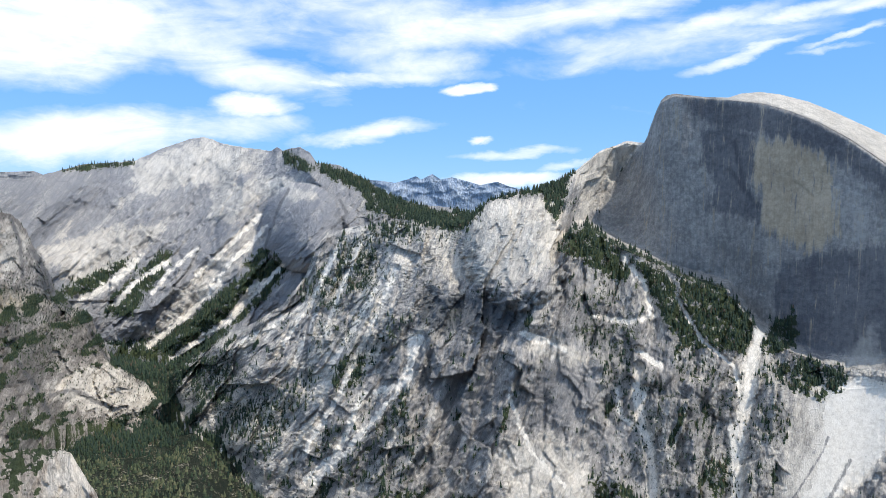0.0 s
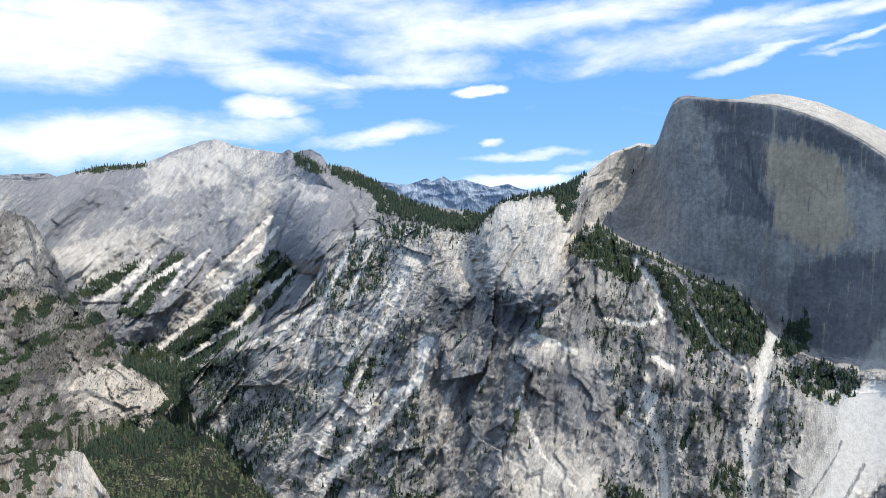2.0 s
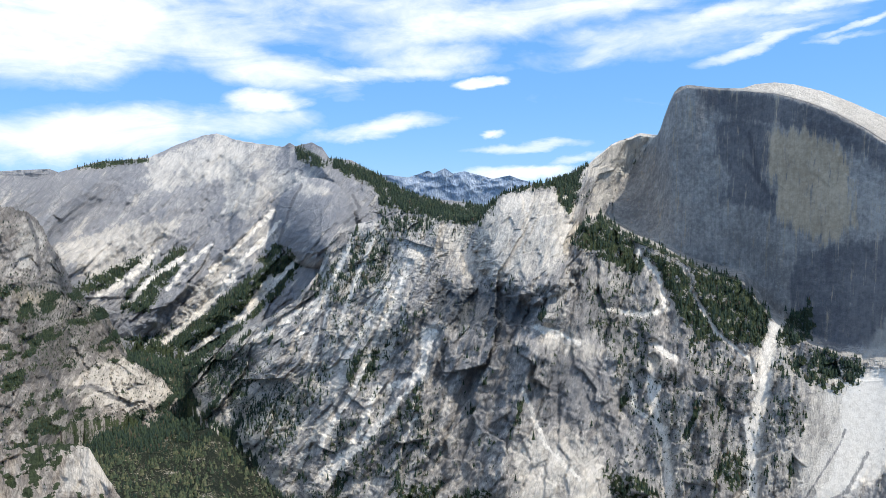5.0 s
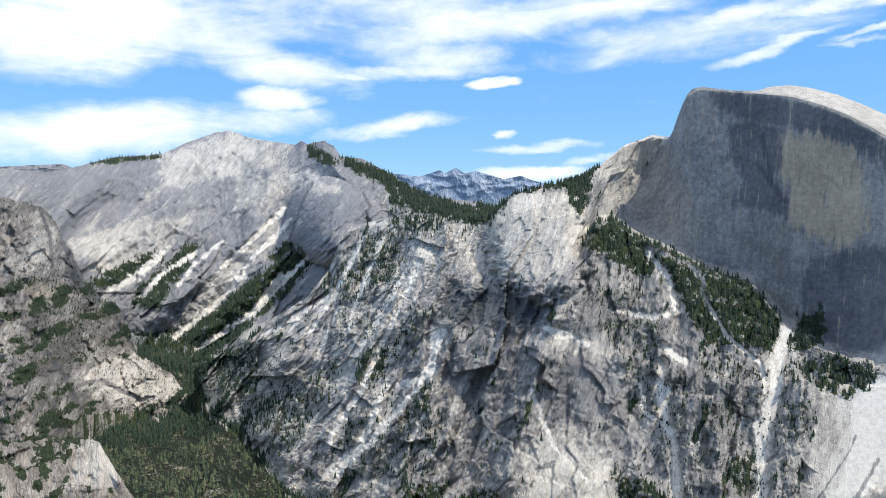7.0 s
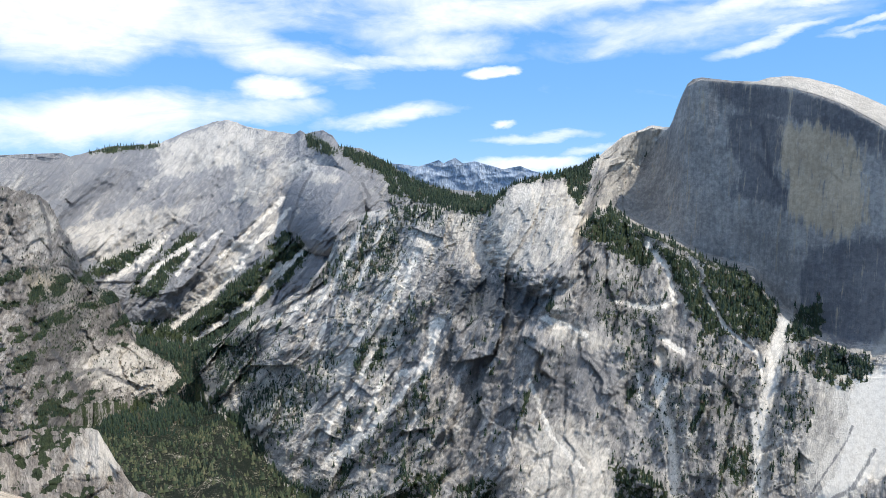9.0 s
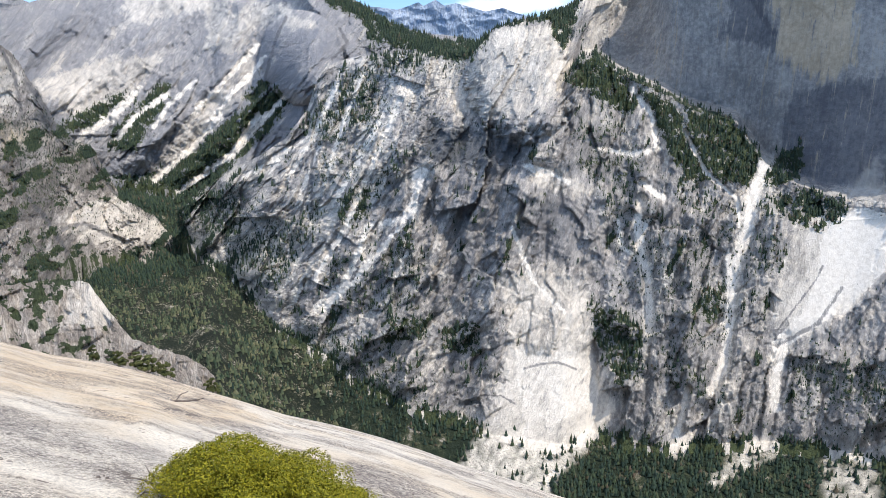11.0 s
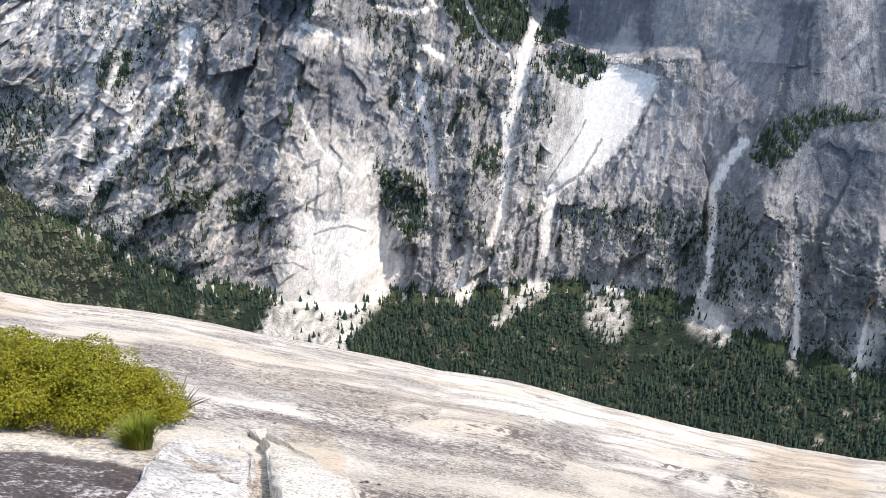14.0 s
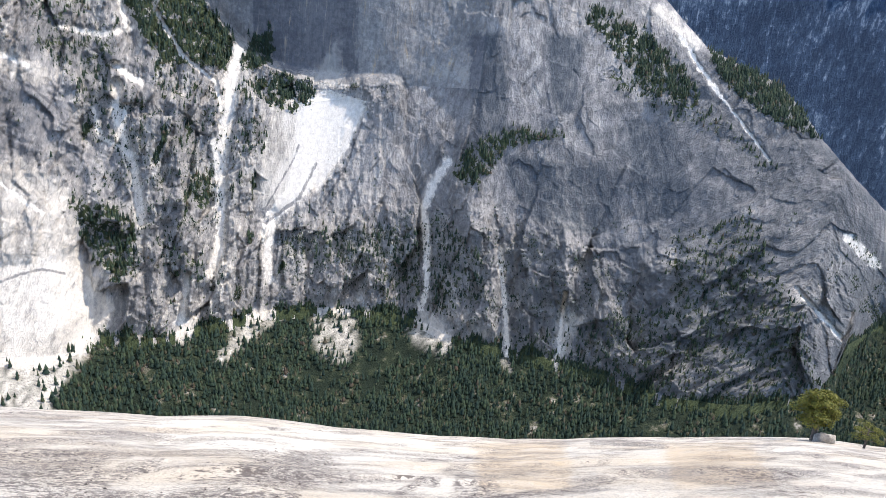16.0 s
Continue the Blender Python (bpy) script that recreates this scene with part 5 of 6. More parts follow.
# full sun on the summit cap is put in as paler rock
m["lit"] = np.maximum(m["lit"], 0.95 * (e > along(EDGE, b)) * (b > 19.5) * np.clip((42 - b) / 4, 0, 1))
# trees along the foot of the sheer face
strip = np.clip(1 - np.abs(e - along(FOOT, b) - 0.1) / 0.35, 0, 1) * np.clip((b - 10.0) / 0.5, 0, 1) * np.clip((20.5 - b) / 0.5, 0, 1)
m["veg"] = np.maximum(m["veg"], strip * np.clip(0.8 + 1.2 * fbm(col3(b * 2.5, e * 2.5, 61.0), 4), 0, 1))
m["lit"] *= 1 - strip
m["gry"] *= 1 - 0.8 * np.clip((b - 14) / 4, 0, 1) * np.clip((37 - b) / 4, 0, 1) * (e < -8)
# the recess beyond: dark lichened rock, with its shade put into the colour too
hollow_shade = np.clip((b - 40) / 7, 0, 1) * np.clip((-4 - e) / 4, 0, 1)
m["drk"] = np.maximum(m["drk"], hollow_shade * np.clip(np.interp(b, [52, 58], [0.42, 0.62]) + 1.2 * fbm(col3(b * 0.5, e * 0.5, 91.0), 4, 0.6), 0, 0.75) * (1 - m["lit"]))
WALL_DATA = (co, b, e, d, m)
co2, nb2, nv2, at2 = with_back(co, nb, nv, m, 700, 600)
faces = grid_faces(nb2, nv2)
bb = np.concatenate([np.tile(b[:nb], 4), b])[faces[:, 0]]
ee = np.concatenate([np.full(4 * nb, 30.0), e])[faces[:, 0]]
is_dome = (bb > face_edge(ee) + 0.2) & (bb < 40) & (ee > along(FOOT, bb))
is_cap = is_dome & (ee > along(EDGE, bb) + 0.01)
dome = tagged(new("granite_dome"), "tall grey granite dome with a sheer stained face", "mountain")
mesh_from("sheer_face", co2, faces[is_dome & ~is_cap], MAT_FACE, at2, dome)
tagged(mesh_from("summit_cap", co2, faces[is_cap], MAT_WALL, at2, dome), "bare granite summit slope, painted pale for full sun")
is_slab = ~is_dome & inside(SUNNY_SLAB, bb, ee)
is_butt = ~is_dome & inside(PALE_BUTTRESS, bb, ee)
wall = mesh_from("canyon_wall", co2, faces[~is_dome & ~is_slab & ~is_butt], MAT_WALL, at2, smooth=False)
tagged(mesh_from("slab", co2, faces[is_slab], MAT_WALL, at2, wall), "smooth white granite slab with sunlit brightness in its colour")
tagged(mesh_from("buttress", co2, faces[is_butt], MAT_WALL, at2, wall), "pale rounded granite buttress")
tagged(wall, "steep grey granite canyon wall with gullies and ledges", "cliff", kind="structure")


def high_rough(b, e, d, m, cut):
    u = b * 0.76 - e * 0.65
    v = b * 0.65 + e * 0.76
    w = 0.9 * fbm(col3(b * 0.4, e * 0.4), 4)
    low = np.clip((2.5 - e) / 6, 0.25, 1)
    w2 = 0.4 * fbm(col3(b * 1.6, e * 1.6, 5.0), 5, 0.6)
    f1, t1 = facets(u + 0.5 * w, v + 0.5 * w, 1.9, 6.0, 4)
    f2, t2 = facets(u + 0.3 * w2, v, 0.65, 2.6, 5)
    f3, t3 = facets(u + 0.15 * w2, v, 0.24, 0.9, 6)
    m["ju"], m["jv"] = u + 0.3 * w2, v
    g = 40 * ridged(col3((u + w) * 0.26, v * 0.09, 1.0), 2)
    g += 26 * f1 * low + 15 * f2 * low + 7 * f3
    g += 26 * ridged(col3((u + w) * 0.8, v * 0.2, 4.0), 3) * low
    g += 12 * fbm(col3(u * 1.6, v * 0.9, 2.0), 5, 0.6)
    m["tone"] = 0.5 + 0.20 * t1 + 0.15 * t2 + 0.10 * t3
    here = np.clip((along(HRIDGE, b) - e) / 2.0, 0, 1)
    s1 = fbm(col3((u + 0.5 * w) * 1.1, v * 0.16, 71.0), 5, 0.6)
    m["seep"] = np.maximum(m["seep"], 0.5 * np.clip((-s1 - 0.10) * 5, 0, 1) * here)
    m["lit"] = np.maximum(m["lit"], 0.8 * np.clip((s1 - 0.12) * 5, 0, 1) * here * (m["veg"] < 0.3))
    sheet = (b * 0.35 + e * 0.94) * 0.62 + 1.1 * fbm(col3(b * 0.35, e * 0.35, 26.0), 4, 0.6)
    part_of = sheet - np.floor(sheet)
    g += 22 * part_of * np.clip(0.5 + 2 * fbm(col3(b * 0.3, e * 0.3, 16.0), 2), 0, 1)
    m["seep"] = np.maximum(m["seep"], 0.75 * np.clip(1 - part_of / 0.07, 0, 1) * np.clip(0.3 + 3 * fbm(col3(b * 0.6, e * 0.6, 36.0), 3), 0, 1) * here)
    g += ribs(HIGH_RIBS, b, e)
    g *= 1 - 0.3 * m["even"]
    # a rounded lesser dome on the flank
    q = ((b + 10.4) / 2.9) ** 2 + ((e + 0.6) / 3.3) ** 2
    g = g * (0.4 + 0.6 * np.clip(q, 0, 1)) + 330 * np.sqrt(np.clip(1 - q, 0, 1))
    g *= np.clip((along(HRIDGE, b) - e) / 1.5, 0.1, 1)
    return -g


b, e, d, m, nb, nv = relief([HRIDGE, HMID, HLOW, HBASE], [[(-36, 40), (8, 36)], [(-36, 40), (8, 36)], [(-36, 42), (8, 38)]],
                            [(-36, 620), (-23, 520), (-18, 470), (-14, 520), (-10, 680), (-3.5, 810), (8, 770)], -38, 7.0, 0.085, high_rough)
d = np.minimum(d, 4560)
co = to_world(b, e, d)
m["wash"] = np.full(b.shape, 0.15)
HIGH_DATA = (co, b, e, d, m)
co2, nb2, nv2, at2 = with_back(co, nb, nv, m, 300, 120)
faces = grid_faces(nb2, nv2)
bb = np.concatenate([np.tile(b[:nb], 4), b])[faces[:, 0]]
ee = np.concatenate([np.full(4 * nb, 30.0), e])[faces[:, 0]]
lump = ((bb + 10.4) / 2.9) ** 2 + ((ee + 0.6) / 3.3) ** 2 < 1
saddle = (bb > -7) & ~lump
ridge = tagged(new("high_ridge"), "long pale granite ridge with slabs and a forested saddle", "mountain")
mesh_from("main_flank", co2, faces[~lump & ~saddle], MAT_HIGH, at2, ridge)
tagged(mesh_from("lesser_dome", co2, faces[lump], MAT_HIGH, at2, ridge), "rounded grey dome on the flank")
tagged(mesh_from("saddle", co2, faces[saddle], MAT_HIGH, at2, ridge), "forested saddle")


def left_rough(b, e, d, m, cut):
    u = b * 0.92 - e * 0.38
    v = b * 0.38 + e * 0.92
    g = 40 * ridged(col3(b * 0.33, e * 0.16, 5.0), 3)
    w2 = 0.4 * fbm(col3(b * 1.6, e * 1.6, 5.0), 5, 0.6)
    f1, t1 = facets(u + w2, v + w2, 1.7, 2.6, 7)
    f2, t2 = facets(u + w2, v - w2, 0.7, 0.9, 8)
    f3, t3 = facets(u + 0.3 * w2, v, 0.28, 0.36, 9)
    g += 22 * f1 + 11 * f2 + 5 * f3
    m["ju"], m["jv"] = u, v
    g += 5 * fbm(col3(b * 2.5, e * 2.9, 2.0), 5, 0.6)
    m["tone"] = 0.5 + 0.20 * t1 + 0.15 * t2 + 0.12 * t3
    st = e * 0.5 - 0.2 * b + 0.9 * fbm(col3(b * 0.5, e * 0.5, 6.0), 4, 0.6)
    g += 16 * (st - np.floor(st) - 0.5)
    # scrub on the ledges
    step = st - np.floor(st)
    m["veg"] = np.maximum(m["veg"], np.clip((0.30 - np.abs(step - 0.78)) * 7, 0, 1) * np.clip(0.62 + 3.0 * fbm(col3(b * 0.9, e * 0.9, 33.0), 5, 0.65), 0, 1) * np.clip((-3 - e) / 3, 0, 1) * (1 - m["lit"]))
    return -g * np.clip((along(LCLIFF, b) - e) / 1.0, 0.2, 1) * 0.8


b, e, d, m, nb, nv = relief([LCLIFF, LMID, LBASE], [[(-40, 66), (-26, 60), (-20, 45)], [(-40, 42), (-20, 42)]],
                            [(-42, 520), (-30, 480), (-24, 380), (-20, 330)], -41, -20.3, 0.08, left_rough, 0.3)
co = to_world(b, e, d)
m["wash"] = np.full(b.shape, 0.35)
LEFT_DATA = (co, b, e, d, m)
co2, nb2, nv2, at2 = with_back(co, nb, nv, m, 500, 350)
tagged(mesh_from("side_cliff", co2, grid_faces(nb2, nv2), MAT_CLIFF, at2), "brown grey granite cliff with scrubby ledges", "cliff")


def knob_rough(b, e, d, m, cut):
    f2, t2 = facets(b, e, 1.1, 0.9, 8)
    m["tone"] = 0.5 + 0.2 * t2
    m["ju"], m["jv"] = b, e
    m["veg"] = np.maximum(m["veg"], np.clip(0.15 + 3.2 * fbm(col3(b * 1.1, e * 1.1, 63.0), 5, 0.65), 0, 1) * np.clip((-24.6 - b) / 0.8, 0, 1) * (1 - m["lit"]))
    return -(4 * f2 + 7 * ridged(col3(b * 0.5, e * 0.5, 5.0), 4) + 3 * fbm(col3(b * 2, e * 2, 5.0), 4)) * np.clip((along(KNOB, b) - e) / 0.6, 0.2, 1)


b, e, d, m, nb, nv = relief([KNOB, KNOBB], [[(-44, 30), (-20, 26)]], [(-44, 690), (-20, 700)], -42, -18.2, 0.08, knob_rough, 0.2)
co = to_world(b, e, d)
m["wash"] = np.full(b.shape, 0.2)
co2, nb2, nv2, at2 = with_back(co, nb, nv, m, 400, 250)
faces = grid_faces(nb2, nv2)
bb = np.concatenate([np.tile(b[:nb], 4), b])[faces[:, 0]]
knob = tagged(new("rock_knob"), "pale rounded granite knob above the valley forest", "rock")
mesh_from("knob", co2, faces[bb < -24.3], MAT_KNOB, at2, knob)
tagged(mesh_from("apron", co2, faces[bb >= -24.3], MAT_KNOB, at2, knob), "smooth sloping apron of bare rock")


def far_rough(b, e, d, m, cut):
    return -(120 * ridged(col3(b * 0.5, e * 0.6, 5.0), 4)) * np.clip((e - 0.0) / 2, 0, 1)


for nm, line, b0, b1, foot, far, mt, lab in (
        ("far_peaks", FARPK, -6, 7, -1.0, 4900, MAT_FAR_HAZE, "distant jagged peaks tinted blue for haze, with snow patches"),
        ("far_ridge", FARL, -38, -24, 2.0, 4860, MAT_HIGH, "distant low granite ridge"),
        ("far_slope", FARR, 44, 76, -14.0, 4400, MAT_SLOPE_HAZE, "distant forested slope across the canyon, tinted blue for haze")):
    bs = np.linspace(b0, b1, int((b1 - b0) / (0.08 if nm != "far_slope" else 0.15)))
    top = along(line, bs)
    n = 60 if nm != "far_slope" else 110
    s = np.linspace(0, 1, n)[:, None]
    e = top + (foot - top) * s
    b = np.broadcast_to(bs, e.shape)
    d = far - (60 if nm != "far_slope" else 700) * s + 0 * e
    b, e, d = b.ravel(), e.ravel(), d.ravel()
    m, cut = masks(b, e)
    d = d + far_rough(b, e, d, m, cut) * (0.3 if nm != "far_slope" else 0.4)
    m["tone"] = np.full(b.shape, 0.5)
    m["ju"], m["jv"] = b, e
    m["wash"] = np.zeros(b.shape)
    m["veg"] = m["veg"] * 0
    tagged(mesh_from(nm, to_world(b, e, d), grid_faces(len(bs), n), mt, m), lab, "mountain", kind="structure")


# ================= valley ground: one sheet out to the horizon =================
def floor_height(x, y):
    """A wooded talus apron that flattens out from the foot of the canyon wall."""
    bb = np.degrees(np.arctan2(x, y))
    dd = np.hypot(x, y)
    zw = along(WALL_FLOOR, np.clip(bb, -20, 73))
    foot = (EYE_Z - zw) / np.tan(np.radians(-along(BASE, np.clip(bb, -19.7, 73))))
    gap = foot - dd
    z = zw - 0.34 * np.clip(gap, 0, 260) - 0.04 * np.clip(gap - 260, 0, 700) + np.interp(bb, [50, 58], [0.2, -0.1]) * np.clip(-gap, 0, 2000)
    left = np.interp(bb, [-60, -30, -24, -20, -18, -14], [420, 420, 350, 345, 385, 320]) + np.interp(dd, [0, 1500, 2400, 2850, 3200, 3700, 5000], [-90, -60, -20, 10, 110, 180, 260])
    t = np.clip((bb + 19) / 7, 0, 1)
    z = left * (1 - t) + z * t
    z = z + 14 * fbm(col3(x / 230, y / 230, 4.0), 5)
    return np.where(np.abs(bb) > 100, 40, z)


bs = np.concatenate([np.arange(-179.9, -45, 4.0), np.arange(-45, 80, 0.36), np.arange(80, 180.2, 4.0)])
ds = np.concatenate([np.geomspace(300, 900, 12)[:-1], np.linspace(900, 3600, 190), [4000, 4500, 4990, 7000]])
B, Dm = np.meshgrid(bs, ds)
b, d = B.ravel(), Dm.ravel()
x, y = d * np.sin(np.radians(b)), d * np.cos(np.radians(b))
z = floor_height(x, y)
co = np.stack([x, y, z], -1)
eg = np.degrees(np.arctan2(z - EYE_Z, d))
m, cut = masks(b, eg)
m["lit"] = m["lit"] * (b > 0) * np.clip(0.62 + np.interp(b, [10, 16], [0.25, 0.0]) + 2.4 * fbm(col3(b * 2.2, eg * 1.1, 44.0), 5, 0.7), 0, 1)
m["open"] = np.clip((-6 - b) / 5, 0, 1) * np.clip((2700 - d) / 300, 0, 1)
GROUND_DATA = (co, b, eg, d, m)
tagged(mesh_from("ground", co, grid_faces(len(bs), len(ds)), MAT_VALLEY, m), "valley floor of forest soil, darkened as shade between trees, and scattered rock", "ground", kind="structure")


# ================= forests =================
def conifer_shape(sides, tiers):
    """A ragged spire of drooping tiers, one metre tall."""
    v, f = [], []
    for k in range(tiers):
        z0, z1 = 0.10 + 0.90 * k / (tiers + 0.4), min(1.0, 0.10 + 0.90 * (k + 1.75) / (tiers + 0.4))
        r = 0.20 * (1 - 0.80 * k / tiers)
        i0 = len(v)
        for s in range(sides):
            a = 2 * math.pi * (s + 0.37 * k) / sides
            q = r * (1.0 if s % 2 else 0.68)
            v.append((q * math.cos(a), q * math.sin(a), z0 - (0.03 if s % 2 else 0)))
        v.append((0, 0, z1))
        f += [(i0 + s, i0 + (s + 1) % sides, i0 + sides) for s in range(sides)]
    return np.array(v), np.array(f)


def forest(name, places, heights, label, rng, sides=6, tiers=2, mat=None, wide=1.0):
    tv, tf = conifer_shape(sides, tiers)
    n = len(places)
    a = rng.uniform(0, 6.28, n)
    c, s = np.cos(a)[:, None], np.sin(a)[:, None]
    w = (heights * wide * rng.uniform(0.75, 1.3, n))[:, None]
    lean = rng.normal(0, 0.03, (n, 2))
    X = (tv[:, 0] * c - tv[:, 1] * s) * w + lean[:, :1] * heights[:, None] * tv[:, 2]
    Y = (tv[:, 0] * s + tv[:, 1] * c) * w + lean[:, 1:] * heights[:, None] * tv[:, 2]
    Z = tv[:, 2] * heights[:, None]
    co = np.stack([X, Y, Z], -1) + places[:, None, :]
    faces = tf[None] + (np.arange(n) * len(tv))[:, None, None]
    ob = mesh_from(name, co.reshape(-1, 3), faces.reshape(-1, 3), mat or MAT_FOREST, smooth=False)
    return tagged(ob, label, "forest", kind="stuff")


def scatter(data, weight, n, rng, spread=4):
    co, b, e, d, m = data
    p = weight / weight.sum()
    k = rng.choice(len(co), n, p=p)
    q = co[k].copy()
    q[:, :2] += rng.uniform(-spread, spread, (n, 2))
    return q, k


rng = np.random.default_rng(5)
co, b, e, d, m = GROUND_DATA
dens = np.clip(np.interp(b, [-16, -8, -4], [0.42, 0.7, 0.9]) + 2.0 * fbm(col3(co[:, 0] / 190, co[:, 1] / 190, 2.0), 4), 0.05, 1)
vis = (b > -38) & (b < 74) & (d > 950) & (d < 3590) & (e > along(RIM, b) - 1.2) & ((b > -20) | (e < along(LCLIFF, b) + 5.0))
w = vis * dens * d * np.gradient(np.broadcast_to(ds[:, None], B.shape), axis=0).ravel() * (1 - 0.95 * np.clip(m["lit"] * 2.0, 0, 1))
far_wood = np.clip((d - 2300) / 300, 0, 1) * (b < -8)
w = w * (1 + 1.5 * far_wood)
q, k = scatter(GROUND_DATA, w, 88000, rng, 11)
q[:, 2] = floor_height(q[:, 0], q[:, 1]) - 0.5
tall = rng.uniform(11, 27, len(q)) * np.maximum(np.interp(b[k], [-30, -12, 5], [0.6, 0.75, 1.0]), 1.1 * far_wood[k])
woody = b[k] < -8.5 + 4.0 * fbm(col3(q[:, 0] / 160, q[:, 1] / 160, 12.0), 4)
woody &= (far_wood[k] < 0.5) & (rng.random(len(q)) < 0.68)
tall[woody] *= rng.uniform(0.5, 1.7, woody.sum())
forest("valley_woodland", q[woody], tall[woody] * 0.8, "olive green scrubby woodland on the open valley floor", rng, 6, 2, MAT_WOODLAND, 2.0)
forest("valley_forest", q[~woody], tall[~woody], "dense dark green conifer forest on the valley floor", rng, 5, 2, wide=1.35)
co, b, e, d, m = WALL_DATA
w = m["veg"] ** 1.4 * (m["veg"] > 0.12) * d * d
q, k = scatter(WALL_DATA, w, 15000, rng)
forest("ledge_forest", q - [0, 0, 1.5], rng.uniform(8, 22, len(q)), "dark green conifers on ledges of the canyon wall", rng)
patchy = np.clip(0.35 + 2.2 * fbm(col3(b * 0.8, e * 0.8, 21.0), 5, 0.65), 0, 1) ** 2
w = (m["shr"] * 0.6 + 0.12 * (m["lit"] < 0.3)) * patchy * (face_mask < 0.05) * (m["wash"] < 0.7) * (e < along(EDGE, b)) * (1 - 0.9 * m["even"]) * d * d
q, k = scatter(WALL_DATA, w, 12000, rng)
forest("ledge_scrub", q - [0, 0, 0.5], rng.uniform(2.5, 7.5, len(q)), "scattered scrub and stunted trees in rock joints", rng, 5, 1, wide=1.8)
co, b, e, d, m = HIGH_DATA
w = m["veg"] ** 2 * (m["veg"] > 0.25) * d * d
q, k = scatter(HIGH_DATA, w, 6000, rng)
forest("saddle_forest", q - [0, 0, 1.5], rng.uniform(10, 24, len(q)), "dark conifer forest on the high saddle", rng)
co, b, e, d, m = LEFT_DATA
w = ((m["veg"] > 0.5) * 1.0 + 0.25 * m["shr"] + 0.05) * d * d
q, k = scatter(LEFT_DATA, w, 12000, rng)
forest("cliff_scrub", q - [0, 0, 0.5], rng.uniform(3, 9, len(q)), "scrub and small trees on the cliff ledges", rng, 5, 2, wide=1.5)

# ================= the summit slab under the camera =================
SLAB_R = 780.0
# dark lichen, pale worn rock and gritty seams on the slab: bearing and height angle
SLAB_PATCHES = []


def slab_patch(kind, *outline):
    SLAB_PATCHES.append((kind, outline))


slab_patch("warm", (-32.06, -17.54), (-25.28, -20.56), (-21.57, -22.33), (-16.83, -24.81), (-14.39, -26.84), (-25.65, -25.28), (-29.11, -22.77), (-32.45, -21.74))
slab_patch("warm", (43.25, -35.01), (50.92, -33.6), (52.59, -36.45), (44.85, -38.16))
slab_patch("warm", (59.1, -32.13), (65.13, -30.15), (67.78, -31.79), (60.7, -34.46))
slab_patch("warm", (2.95, -36.81), (7.37, -37.96), (9.24, -42.8), (3.95, -42.41))
slab_patch("grit", (23, -36.38), (29.35, -36.9), (33.51, -38.36), (26.45, -38.41))
slab_patch("grit", (4.58, -35.48), (11.74, -36.05), (14.23, -37.49), (6.66, -37.39))
slab_patch("grit", (23.88, -37.02), (30.02, -36.98), (31.17, -37.82), (25.04, -38.13))
slab_patch("dark", (-37.14, -27.11), (-28.25, -30.8), (-24.03, -32.41), (-19.07, -34.61), (-15.71, -35.72), (-11.33, -37.67), (-6.23, -40.37), (-5.57, -43.37), (-39.44, -33.69))
# dark stipple in a small undercut, with the undercut's shade painted in
slab_patch("grit", (42.75, -37.46), (45.5, -37.1), (48.11, -38.02), (47.62, -39.4), (44.35, -39.73), (42.36, -38.73))
slab_patch("pale", (-34.14, -27.36), (-27.94, -29.67), (-23.05, -31.72), (-19.7, -33.51), (-15.49, -34.6), (-8.94, -38.03), (-10.02, -38.64), (-15.71, -35.72), (-19.86, -34.24), (-23.98, -32.23), (-28.2, -30.63), (-34.38, -28.16))
slab_patch("pale", (-6.32, -34.3), (-2.17, -34.54), (2.32, -35.6), (6.08, -36.76), (5.56, -37.11), (1.79, -36.05), (-2.7, -35.08), (-6.19, -34.75))
slab_patch("pale", (16.73, -38.37), (22.52, -38.64), (27.82, -38.87), (26.84, -39.55), (20.45, -39.32), (16.74, -38.97))
slab_patch("grit", (-2.73, -35.23), (2.27, -36.03), (7.03, -37.24), (10.06, -36.89), (16.18, -36.35), (16.7, -36.68), (12.07, -37.67), (16.21, -38.45), (22, -38.74), (21.51, -39.28), (14.12, -38.94), (6.98, -37.87), (2.22, -36.46), (-2.79, -35.61))
slab_patch("grit", (-1.86, -32.54), (5.37, -33.8), (10.15, -34.96), (14.14, -35.92), (10.1, -36.17), (3.36, -34.81), (-1.97, -33.31))
slab_patch("grit", (-27.41, -27.69), (-25.28, -28.08), (-24.38, -29.08), (-24.19, -29.89), (-25.91, -29.05), (-27.55, -28.21))
slab_patch("grit", (9.81, -41.87), (17.35, -42.7), (20.69, -43.49), (9.73, -43.28))
slab_patch("grit", (-8.3, -29.73), (-2.32, -31.13), (-0.5, -32.89), (-5.37, -32.9), (-8.96, -31.27))
slab_patch("grit", (25.5, -36.84), (30.58, -36.36), (32.23, -37.17), (27.69, -37.88), (25.06, -37.69))
slab_patch("grit", (-1.78, -35.07), (2.8, -36.2), (6.94, -37.26), (10.58, -36.85), (16.23, -36.35), (16.7, -36.69), (11.45, -37.53), (8.21, -37.9), (15.18, -38.55), (22.13, -39.08), (22.4, -39.51), (15.15, -39.12), (5.99, -37.81), (-1.89, -35.62))
slab_patch("pale", (-1.69, -34.59), (5.33, -36.21), (5.34, -36.81), (-1.77, -35))
slab_patch("pale", (14.23, -38.2), (22.12, -38.34), (26.22, -38.68), (22.13, -38.96), (14.7, -38.47))
slab_patch("pale", (16.31, -34.07), (33.1, -35.18), (45.15, -34.7), (44.56, -36.62), (30.22, -36.97), (16.27, -35.25))


# cracks and seams packed with dark grit
SEAMS = []


